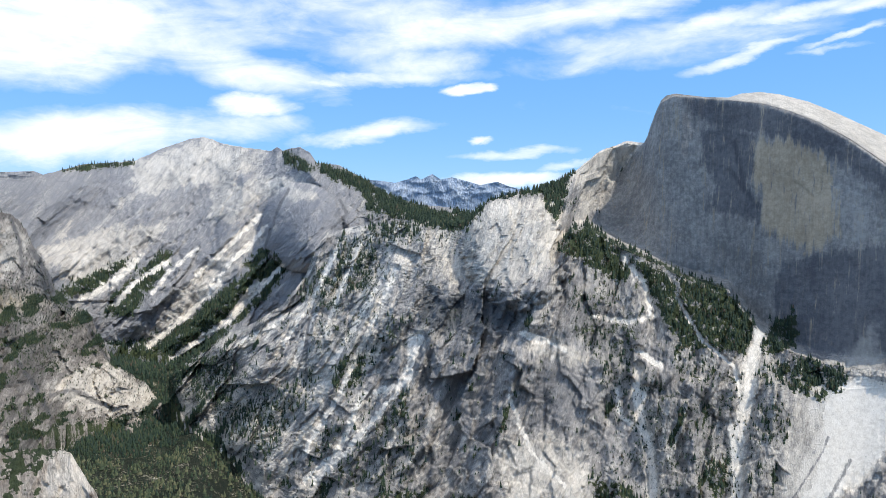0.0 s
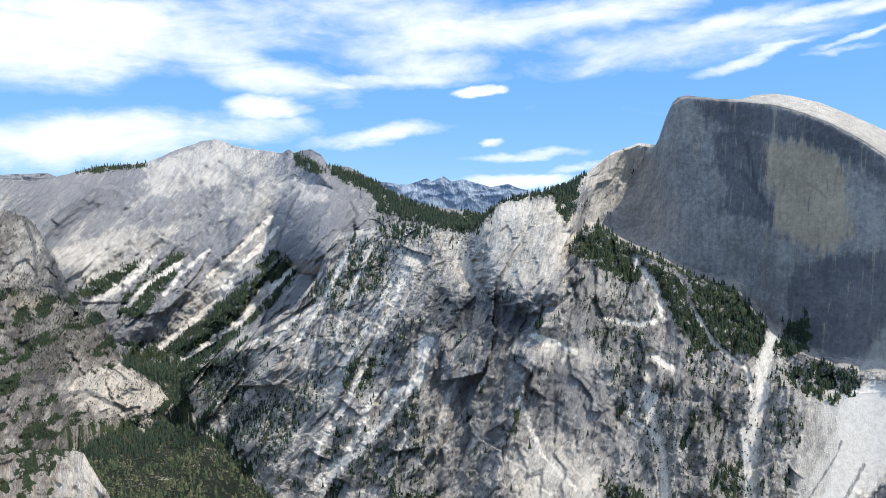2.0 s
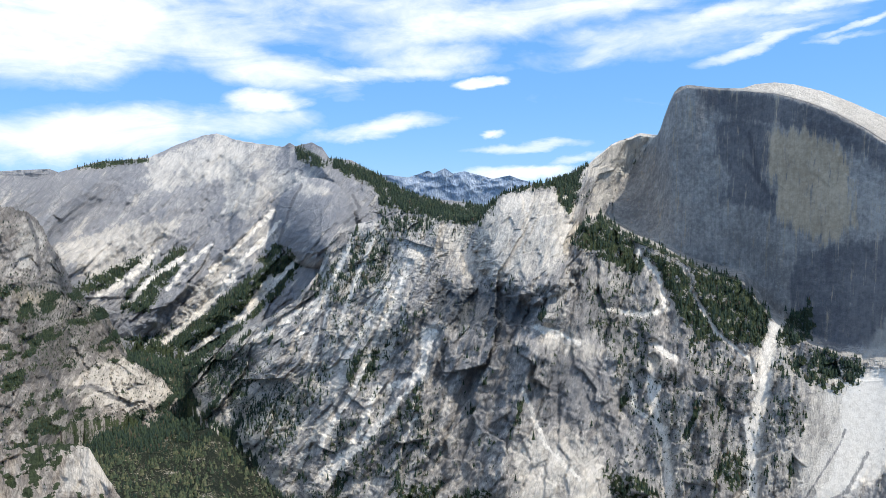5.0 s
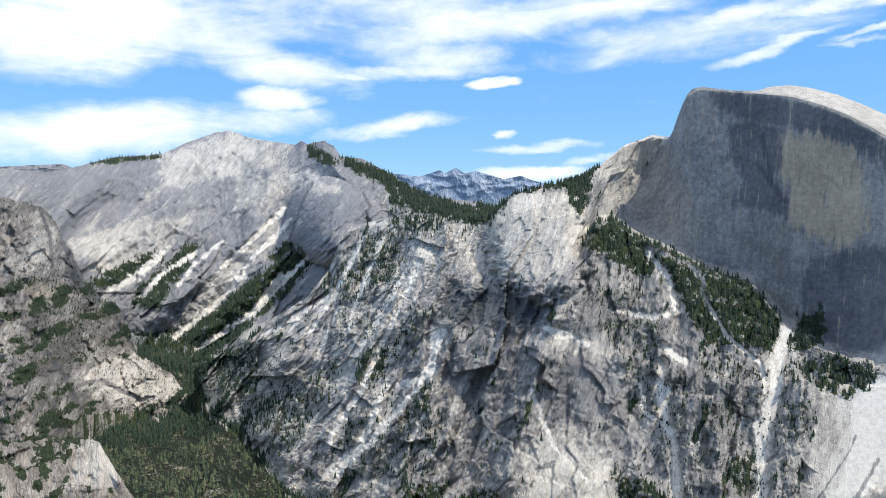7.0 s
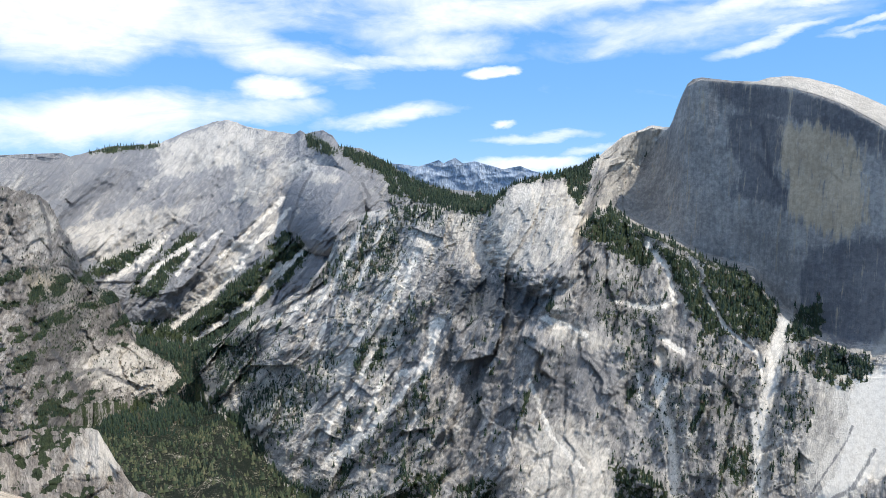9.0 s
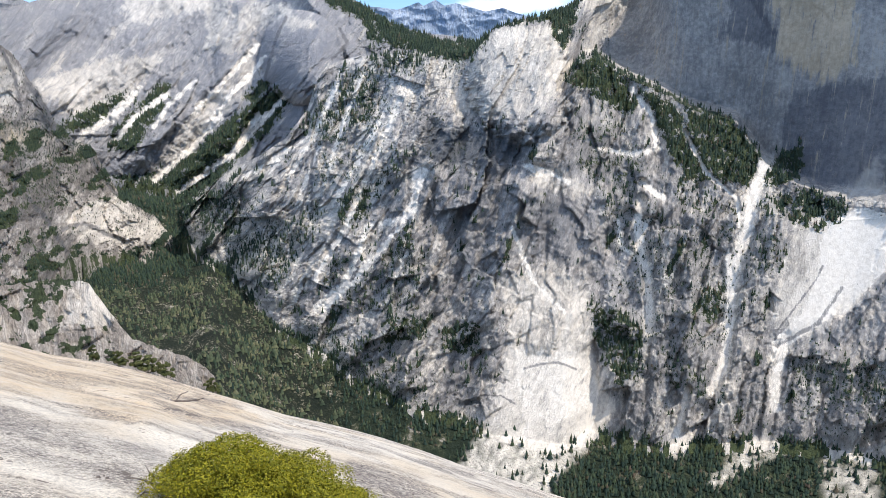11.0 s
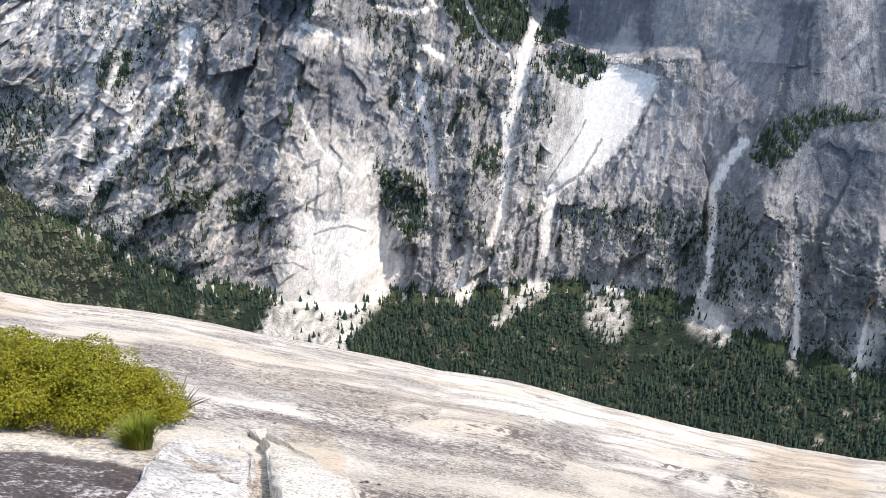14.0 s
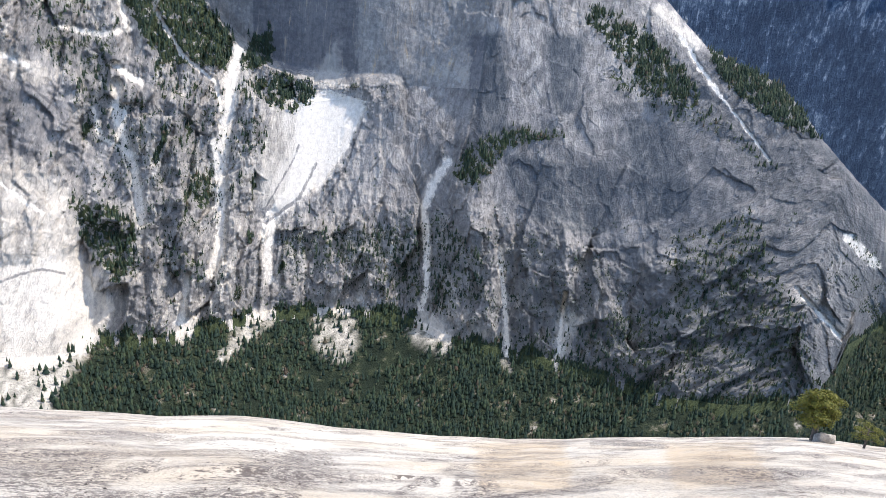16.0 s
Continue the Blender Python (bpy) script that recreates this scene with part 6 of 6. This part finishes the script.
def seam(width, *course):
    SEAMS.append((width, course))


seam(0.22, (-4.7, -35.48), (-0.25, -36.01), (6.1, -37.24), (9.58, -37.68), (12.56, -37.04), (16.67, -36.72))
seam(0.3, (6.1, -37.24), (11.98, -38.55), (17.24, -39.11), (22.21, -39.22))
seam(0.25, (19.03, -39.06), (25.16, -39.59), (28.36, -39.57))
seam(0.18, (37.45, -38.95), (39.49, -38.05), (40.87, -37.97))
seam(0.5, (43, -37.75), (44.98, -38.15), (46.4, -38.43))
seam(0.1, (-23.63, -23.41), (-21.71, -23.96), (-19.92, -24.35), (-16.46, -25.38))
seam(0.07, (-22.5, -22.9), (-20.65, -23.19))
seam(0.12, (53.28, -33.28), (55.52, -32.7), (59.12, -32.21))
seam(0.25, (23.49, -37.47), (27.42, -37.97), (29.45, -38.44))
seam(0.2, (4.52, -35.88), (8, -36.23), (12.13, -36.47))
seam(0.2, (18.25, -39.04), (22.54, -39.08), (27.5, -39.64))


def slab_slope(b):
    ahead = np.tan(np.radians(-along(RIM, np.clip(b, -33, 75)))) - math.sqrt(2 * 1.6 / SLAB_R)
    behind = -0.25
    t = np.clip((np.abs(((b - 21) + 180) % 360 - 180) - 54) / 80, 0, 1)
    return ahead * (1 - t) + behind * t


def slab_base(x, y):
    rho = np.hypot(x, y)
    b = np.degrees(np.arctan2(x, y))
    return EYE_Z - 1.6 - slab_slope(b) * rho * np.clip(rho, 0, 1) - rho ** 2 / (2 * SLAB_R)


def slab_height(x, y):
    rho = np.hypot(x, y)
    near = np.clip(rho / 3, 0, 1) * np.clip((60 - rho) / 40, 0.05, 1) * np.interp(rho, [0, 6, 25], [0.55, 1, 1.5])
    n = 0.09 * fbm(col3(x / 2.6, y / 1.5, 1.0), 6, 0.55)
    # weathered sheets of rock ending in low broken steps
    wob = 0.9 * fbm(col3(x / 3.5, y / 3.5, 5.0), 5, 0.55)
    s = (x * 0.42 + y * 0.9) / 3.4 + wob
    f = s - np.floor(s)
    n = n + 0.10 * (np.minimum(f, 0.12) / 0.12 - f) * np.clip(0.4 + 2.5 * fbm(col3(x / 6, y / 6, 9.0), 2), 0, 1)
    return slab_base(x, y) + n * near


def on_slab(x, y):
    return float(slab_height(np.array([x * 1.0]), np.array([y * 1.0]))[0])


bs = np.concatenate([np.arange(-180, -38, 2.9), np.arange(-38, 78, 0.2), np.arange(78, 180.1, 3.0)])
ds = np.concatenate([[0.02, 0.4, 0.9, 1.4, 2.0], np.geomspace(2.4, 110, 330), np.geomspace(115, 900, 24)])
B, Dm = np.meshgrid(bs, ds)
x, y = (Dm * np.sin(np.radians(B))).ravel(), (Dm * np.cos(np.radians(B))).ravel()
z = slab_height(x, y)
ang = np.degrees(np.arctan2(slab_base(x, y) - EYE_Z, Dm.ravel()))
jb = 1.4 * fbm(col3(x / 1.2, y / 1.6, 3.0), 6, 0.68)
je = 0.7 * fbm(col3(x / 1.2, y / 1.6, 8.0), 6, 0.68)
sm = {k: np.zeros(len(x)) for k in ("dark", "pale", "grit", "warm")}
for kind, poly in SLAB_PATCHES:
    sm[kind] = np.maximum(sm[kind], ragged(poly, B.ravel(), ang, jb, je, 0.6))
for width, line in SEAMS:
    sm["grit"] = np.maximum(sm["grit"], np.clip(1.9 - off_course(line, B.ravel() + 0.35 * jb, ang + 0.35 * je) / width, 0, 1))
slab = mesh_from("summit_slab", np.stack([x, y, z], -1), grid_faces(len(bs), len(ds)), MAT_SLAB, sm)
tagged(slab, "bare pale granite slab sloping away with dark gritty seams", "rock", kind="structure")


# ================= things on the slab =================
def part(name, co, faces, mat, parent, label="", smooth=False):
    ob = mesh_from(name, np.asarray(co, float), np.asarray(faces), mat, None, parent, smooth)
    return tagged(ob, label)


def leaf_cloud(rng, centres, radii, per, size, up=0.55):
    """Small pointed leaves over lumpy mounds; most of them look outward and up."""
    n = len(centres) * per
    c = np.repeat(np.asarray(centres), per, 0)
    r = np.repeat(np.asarray(radii), per, 0)
    d = rng.normal(size=(n, 3))
    d[:, 2] = np.abs(d[:, 2]) * 0.9 + np.where(rng.random(n) < 0.25, -0.5, 0.05)
    d /= np.linalg.norm(d, axis=1)[:, None]
    p = c + d * r * rng.uniform(0.72, 1.06, (n, 1))
    nrm = d + rng.normal(0, up, (n, 3)) + [0, 0, 0.35]
    nrm /= np.linalg.norm(nrm, axis=1)[:, None]
    t = np.cross(nrm, rng.normal(size=(n, 3)))
    t /= np.linalg.norm(t, axis=1)[:, None]
    q = np.cross(nrm, t)
    s = size * rng.uniform(0.65, 1.35, (n, 1))
    co = np.stack([p - t * s, p + q * s * 0.52 + nrm * s * 0.12, p + t * s, p - q * s * 0.52 + nrm * s * 0.12], 1)
    return co.reshape(-1, 3), np.arange(4 * n).reshape(-1, 4)


def tube(points, radii, sides=6):
    """A tapered, bent stem."""
    pts = np.asarray(points, float)
    v, f = [], []
    for i, (p, r) in enumerate(zip(pts, radii)):
        a = pts[min(i + 1, len(pts) - 1)] - pts[max(i - 1, 0)]
        a = a / (np.linalg.norm(a) + 1e-9)
        side = np.cross(a, [0.31, 0.95, 0.05])
        side /= np.linalg.norm(side)
        up = np.cross(a, side)
        for k in range(sides):
            w = 2 * math.pi * k / sides
            v.append(p + r * (side * math.cos(w) + up * math.sin(w)))
    for i in range(len(pts) - 1):
        for k in range(sides):
            k2 = (k + 1) % sides
            f.append((i * sides + k, i * sides + k2, (i + 1) * sides + k2, (i + 1) * sides + k))
    return np.array(v), np.array(f)


def foliage_material(name, stops, gloss=0.45):
    m, N, b = material(name)
    r = N.add("ShaderNodeNewGeometry").outputs["Random Per Island"]
    co = N.add("ShaderNodeTexCoord").outputs["Object"]
    f = N.noise(co, 2.2, 3, 0.6)
    v = N.math("ADD", N.math("MULTIPLY", r, 0.65), N.math("MULTIPLY", f, 0.35))
    N.link(N.ramp(v, stops), b.inputs["Base Color"])
    b.inputs["Roughness"].default_value = gloss
    b.inputs["Subsurface Weight"].default_value = 0.0
    return m


MAT_LEAF = foliage_material("shrub_leaves", [(0.05, (0.068, 0.078, 0.004)), (0.4, (0.145, 0.145, 0.004)), (0.7, (0.235, 0.215, 0.006)), (0.95, (0.34, 0.29, 0.03))], 0.65)
MAT_TUFT = foliage_material("tuft_blades", [(0.1, (0.10, 0.13, 0.012)), (0.6, (0.19, 0.215, 0.02)), (0.95, (0.31, 0.31, 0.06))], 0.6)
MAT_RIMLEAF = foliage_material("rim_leaves", [(0.1, (0.04, 0.055, 0.018)), (0.5, (0.075, 0.09, 0.03)), (0.9, (0.14, 0.14, 0.05))], 0.6)
MAT_PINE = foliage_material("pine_needles", [(0.1, (0.06, 0.075, 0.012)), (0.5, (0.12, 0.125, 0.02)), (0.9, (0.22, 0.20, 0.04))], 0.6)


def bark_material():
    m, N, b = material("bark")
    co = N.add("ShaderNodeTexCoord").outputs["Object"]
    f = N.noise(N.mapping(co, (14, 14, 3)), 1.0, 5, 0.65)
    N.link(N.ramp(f, [(0.35, (0.06, 0.05, 0.045)), (0.65, (0.24, 0.20, 0.17))]), b.inputs["Base Color"])
    b.inputs["Roughness"].default_value = 0.9
    bump(N, b, f, 0.6, 0.02)
    return m


MAT_BARK = bark_material()


def stone_material(name, low, mid, high):
    m, N, b = material(name)
    co = N.add("ShaderNodeTexCoord").outputs["Object"]
    f = N.noise(co, 14.0, 8, 0.75)
    g = N.noise(co, 2.5, 5, 0.6)
    c = N.ramp(N.math("ADD", N.math("MULTIPLY", f, 0.6), N.math("MULTIPLY", g, 0.4)), [(0.38, low), (0.5, mid), (0.62, high)])
    dots = N.ramp(N.noise(co, 38.0, 3, 0.65), [(0.40, 0.75), (0.45, 0.0)])
    c = N.mix(dots, c, tuple(v * 0.4 for v in low))
    N.link(c, b.inputs["Base Color"])
    b.inputs["Roughness"].default_value = 0.88
    bump(N, b, f, 0.7, 0.02)
    return m


MAT_STONE = stone_material("stone_pale", (0.38, 0.335, 0.27), (0.60, 0.54, 0.445), (0.74, 0.68, 0.58))
MAT_BLOCK = stone_material("stone_speckled", (0.22, 0.20, 0.18), (0.54, 0.50, 0.445), (0.74, 0.69, 0.61))


def shrub(name, label, x, y, wide, deep, tall, lumps, per, leaf, seed, mat, turn=0.0, group="", bare=()):
    """A mat-forming evergreen shrub: bent stems from one crown and leafy lumps over them."""
    rng = np.random.default_rng(seed)
    z0 = on_slab(x, y)
    ob = tagged(new(name), label, "shrub", group)
    ob.location = (x, y, z0)
    golden = 2.39996
    cs, rs = [], []
    for i in range(lumps):
        q = math.sqrt((i + 0.5) / lumps)
        a = i * golden + rng.uniform(-0.25, 0.25)
        px, py = q * math.cos(a) * wide * 0.86, q * math.sin(a) * deep * 0.86
        wx, wy = px * math.cos(turn) - py * math.sin(turn), px * math.sin(turn) + py * math.cos(turn)
        g = on_slab(x + wx, y + wy) - z0
        h = tall * (1 - 0.72 * q ** 2.8) * rng.uniform(0.72, 1.08)
        r = wide * rng.uniform(0.10, 0.19)
        if h > 0.5 * tall:
            cs.append((wx, wy, g + (h - r) * 0.45))
            rs.append((r * 1.05, r * 1.05, r))
        cs.append((wx, wy, g + max(h - r * 0.75, r * 0.35)))
        rs.append((r, r, r * 0.85))
    n_parts = min(12, max(3, lumps // 5))
    for k in range(n_parts):
        c, f = leaf_cloud(rng, cs[k::n_parts], rs[k::n_parts], per, leaf)
        tagged(part("foliage", c, f, mat, ob), kind="stuff")
    for k in range(max(5, lumps // 5)):
        c = cs[(k * 7) % len(cs)]
        mid = [c[0] * 0.5 + rng.normal(0, 0.06), c[1] * 0.5 + rng.normal(0, 0.06), c[2] * 0.35 + 0.05]
        v, f = tube([(0, 0, -0.05), mid, c], [0.03 * wide, 0.02 * wide, 0.008 * wide])
        part("stem", v, f, MAT_BARK, ob)
    for bx, by in bare:
        for k in range(9):
            g = on_slab(x + bx, y + by) - z0
            a = rng.uniform(0, 6.28)
            tip = (bx + 0.3 * math.cos(a), by + 0.3 * math.sin(a), g + rng.uniform(0.1, 0.4))
            v, f = tube([(bx * 0.8, by * 0.8, g), ((bx + tip[0]) / 2, (by + tip[1]) / 2, tip[2] * 0.6 + g * 0.4 + 0.05), tip], [0.012, 0.008, 0.003], 4)
            part("twig", v, f, MAT_BARK, ob, "bare grey twig")
    return ob


shrub("evergreen_shrub", "low spreading yellow-green evergreen shrub on the granite slab", -1.62, 6.40, 1.19, 1.14, 0.83, 120, 800, 0.0108, 11, MAT_LEAF, bare=((0.95, 0.25), (1.0, 0.05), (-1.0, -0.3)))


def tuft(x, y, tall, n, seed):
    """A clump of fine upright blades."""
    rng = np.random.default_rng(seed)
    ob = tagged(new("grass_tuft"), "bright green tuft of fine blades beside the shrub", "grass tuft")
    z0 = on_slab(x, y)
    ob.location = (x, y, z0)
    for k in range(4):
        v, f = [], []
        for i in range(n // 4):
            a, lean = rng.uniform(0, 6.28), rng.uniform(0.05, 0.8)
            h = tall * rng.uniform(0.6, 1.1)
            r0 = rng.uniform(0, 0.10)
            bx, by = r0 * math.cos(a), r0 * math.sin(a)
            dx, dy = math.cos(a) * lean * h, math.sin(a) * lean * h
            sx, sy = -math.sin(a) * 0.004, math.cos(a) * 0.004
            i0 = len(v)
            v += [(bx - sx, by - sy, -0.02), (bx + sx, by + sy, -0.02), (bx + dx * 0.45 + sx, by + dy * 0.45 + sy, h * 0.6),
                  (bx + dx * 0.45 - sx, by + dy * 0.45 - sy, h * 0.6), (bx + dx, by + dy, h * 0.95), (bx + dx, by + dy, h * 0.951)]
            f += [(i0, i0 + 1, i0 + 2, i0 + 3), (i0 + 3, i0 + 2, i0 + 4, i0 + 5)]
        tagged(part("leaf_clump", v, f, MAT_TUFT, ob), kind="stuff")
    return ob


tuft(-0.84, 5.30, 0.23, 900, 21)


def slab_stone(name, label, outline, tall, lean, mat, seed):
    """A broken block of granite on a given footprint, with worn edges."""
    rng = np.random.default_rng(seed)
    q = np.array(outline)
    c = q.mean(0)
    z0 = on_slab(*c)
    bm = bmesh.new()
    rings = []
    for k, (s, h) in enumerate(((1.0, -0.25), (1.0, 0.55), (0.95, 0.88), (0.84, 1.0))):
        ring = []
        for p in q:
            w = (p - c) * s
            base = on_slab(*p) - z0
            ring.append(bm.verts.new((w[0], w[1], base + h * tall * (1 + lean * (p[1] - c[1])))))
        rings.append(ring)
    n = len(q)
    for r0, r1 in zip(rings, rings[1:]):
        for i in range(n):
            bm.faces.new((r0[i], r0[(i + 1) % n], r1[(i + 1) % n], r1[i]))
    bm.faces.new(rings[-1])
    bmesh.ops.triangulate(bm, faces=bm.faces[:])
    bmesh.ops.subdivide_edges(bm, edges=bm.edges[:], cuts=5, use_grid_fill=True)
    for v in bm.verts:
        d = noise.noise_vector(v.co * 2.2 + Vector((seed, 0, 0))) * 0.07 + noise.noise_vector(v.co * 7) * 0.025 + noise.noise_vector(v.co * 19) * 0.008
        v.co += d
    bmesh.ops.recalc_face_normals(bm, faces=bm.faces[:])
    me = bpy.data.meshes.new(name)
    for f in bm.faces:
        f.smooth = True
    bm.to_mesh(me)
    bm.free()
    me.materials.append(mat)
    ob = new(name, me)
    ob.location = (c[0], c[1], z0)
    return tagged(ob, label, "rock")


slab_stone("granite_wedge", "pale tan wedge of split granite on the slab",
           [(0.03, 6.6), (0.16, 6.75), (0.50, 5.48), (0.72, 4.15), (0.62, 3.2), (0.15, 3.2), (0.13, 4.07), (0.12, 5.38)], 0.15, -0.05, MAT_STONE, 4)
slab_stone("granite_block", "speckled grey granite block beside a dark gap",
           [(-0.68, 4.01), (-0.66, 5.1), (-0.44, 5.6), (-0.06, 5.75), (0.03, 5.38), (0.0, 4.07), (-0.03, 3.25), (-0.66, 3.25)], 0.085, 0.0, MAT_BLOCK, 9)
slab_stone("flat_stone", "flat pale stone lying on the slab behind the shrub",
           [(-2.55, 9.05), (-2.35, 9.3), (-1.9, 9.25), (-1.55, 9.0), (-1.75, 8.8), (-2.3, 8.85)], 0.10, 0.0, MAT_STONE, 6)
slab_stone("small_boulder", "rounded grey boulder at the foot of a small pine",
           [(33.0, 12.3), (33.2, 12.7), (33.7, 12.7), (33.9, 12.3), (33.6, 11.9), (33.2, 11.95)], 0.45, 0.0, MAT_BLOCK, 3)


def small_pine(name, label, x, y, tall, wide, seed, lumps=16):
    """A stunted, flat-topped pine with a bent trunk."""
    rng = np.random.default_rng(seed)
    ob = tagged(new(name), label, "tree", "stunted pines at the rim")
    z0 = on_slab(x, y)
    ob.location = (x, y, z0)
    lean = rng.normal(0, 0.08, 2) * tall
    trunk = [(0, 0, -0.15), (lean[0] * 0.3, lean[1] * 0.3, 0.35 * tall), (lean[0] * 0.8, lean[1] * 0.8, 0.65 * tall), (lean[0], lean[1], 0.9 * tall)]
    v, f = tube(trunk, [0.055 * tall, 0.045 * tall, 0.03 * tall, 0.01 * tall], 8)
    part("trunk", v, f, MAT_BARK, ob, smooth=True)
    for i in range(lumps):
        a = i * 2.39996
        h = tall * (0.38 + 0.6 * (i + 0.5) / lumps)
        r = wide * (0.55 + 0.45 * math.sin(math.pi * (0.25 + 0.7 * i / lumps))) * rng.uniform(0.45, 1.0)
        c = (lean[0] + r * math.cos(a), lean[1] + r * math.sin(a), h)
        s = wide * rng.uniform(0.28, 0.42)
        cc, ff = leaf_cloud(rng, [c, (c[0] * 0.75, c[1] * 0.75, h + 0.12 * s)], [(s, s, s * 0.62)] * 2, 190, 0.06 * tall / 3)
        tagged(part("crown_clump", cc, ff, MAT_PINE, ob), kind="stuff")
        v, f = tube([(lean[0] * 0.7, lean[1] * 0.7, h - 0.12 * tall), (c[0] * 0.6, c[1] * 0.6, h - 0.06 * tall), c], [0.02 * tall, 0.014 * tall, 0.006 * tall], 5)
        part("limb", v, f, MAT_BARK, ob)
    return ob


small_pine("stunted_pine", "stunted yellow-green pine with a bent trunk on the slab rim", 33.4, 12.75, 2.55, 0.95, 31, 24)
small_pine("stunted_pine", "small round young pine on the slab rim", 32.75, 10.4, 1.05, 0.62, 32, 12)
for i, (x, y, h, w) in enumerate(((-21.2, 42.6, 1.0, 0.55), (-18.9, 40.9, 0.9, 0.7), (-18.6, 42.4, 1.2, 0.9), (-17.6, 41.8, 1.15, 1.3), (-16.4, 41.2, 1.1, 0.9), (-14.0, 41.9, 0.9, 0.8))):
    shrub("rim_shrub", "dark green bush on the slab rim", x, y, w * 0.7, w * 0.55, h * 1.1, 16, 190, 0.06, 50 + i, MAT_RIMLEAF, group="bushes along the slab rim")


def driftwood(x, y, seed):
    rng = np.random.default_rng(seed)
    ob = tagged(new("dead_branch"), "weathered dark dead branch lying on the slab", "branch")
    z0 = on_slab(x, y)
    ob.location = (x, y, z0)
    for k, (r, pts) in enumerate(((0.05, [(-0.7, -0.1, 0.04), (-0.2, 0, 0.10), (0.3, 0.05, 0.07), (0.8, 0.0, 0.22)]),
                                  (0.03, [(0.2, 0.03, 0.08), (0.5, -0.15, 0.22), (0.75, -0.25, 0.30)]), (0.025, [(-0.1, 0, 0.1), (0.0, 0.2, 0.28), (0.2, 0.35, 0.33)]))):
        v, f = tube(pts, [r, r * 0.9, r * 0.8, r * 0.4][:len(pts)])
        part("limb", v, f, MAT_BARK, ob)
    return ob


driftwood(-6.9, 18.0, 1).scale = (0.8, 0.8, 0.6)


def grit_stones():
    """Loose dark stones and flakes lying along the seams."""
    rng = np.random.default_rng(77)
    w = np.maximum(np.clip(sm["grit"], 0, 1), 0.25 * sm["dark"]) * (Dm.ravel() < 16) * (Dm.ravel() > 3.2) * Dm.ravel()
    k = rng.choice(len(x0), 500, p=w / w.sum())
    v, f = [], []
    for i in k:
        r = rng.uniform(0.006, 0.024)
        i0 = len(v)
        for p in ((-1, -0.8, -0.3), (1, -0.7, -0.3), (0.9, 0.8, -0.3), (-0.8, 1, -0.3), (-0.5, -0.4, 0.6), (0.6, -0.3, 0.5), (0.4, 0.5, 0.7), (-0.4, 0.4, 0.5)):
            v.append((x0[i] + r * p[0] * rng.uniform(0.7, 1.3), y0[i] + r * p[1] * rng.uniform(0.7, 1.3), z0s[i] + r * p[2]))
        f += [(i0, i0 + 1, i0 + 5, i0 + 4), (i0 + 1, i0 + 2, i0 + 6, i0 + 5), (i0 + 2, i0 + 3, i0 + 7, i0 + 6), (i0 + 3, i0, i0 + 4, i0 + 7), (i0 + 4, i0 + 5, i0 + 6, i0 + 7)]
    ob = mesh_from("loose_grit", np.array(v), np.array(f), MAT_GRIT, smooth=False)
    tagged(ob, "loose dark stone flakes along seams of the slab", "gravel", kind="stuff")


MAT_GRIT = stone_material("stone_dark", (0.05, 0.04, 0.036), (0.14, 0.115, 0.10), (0.26, 0.23, 0.20))
B, Dm = np.meshgrid(bs, ds)
x0, y0 = (Dm * np.sin(np.radians(B))).ravel(), (Dm * np.cos(np.radians(B))).ravel()
z0s = slab_height(x0, y0)
grit_stones()
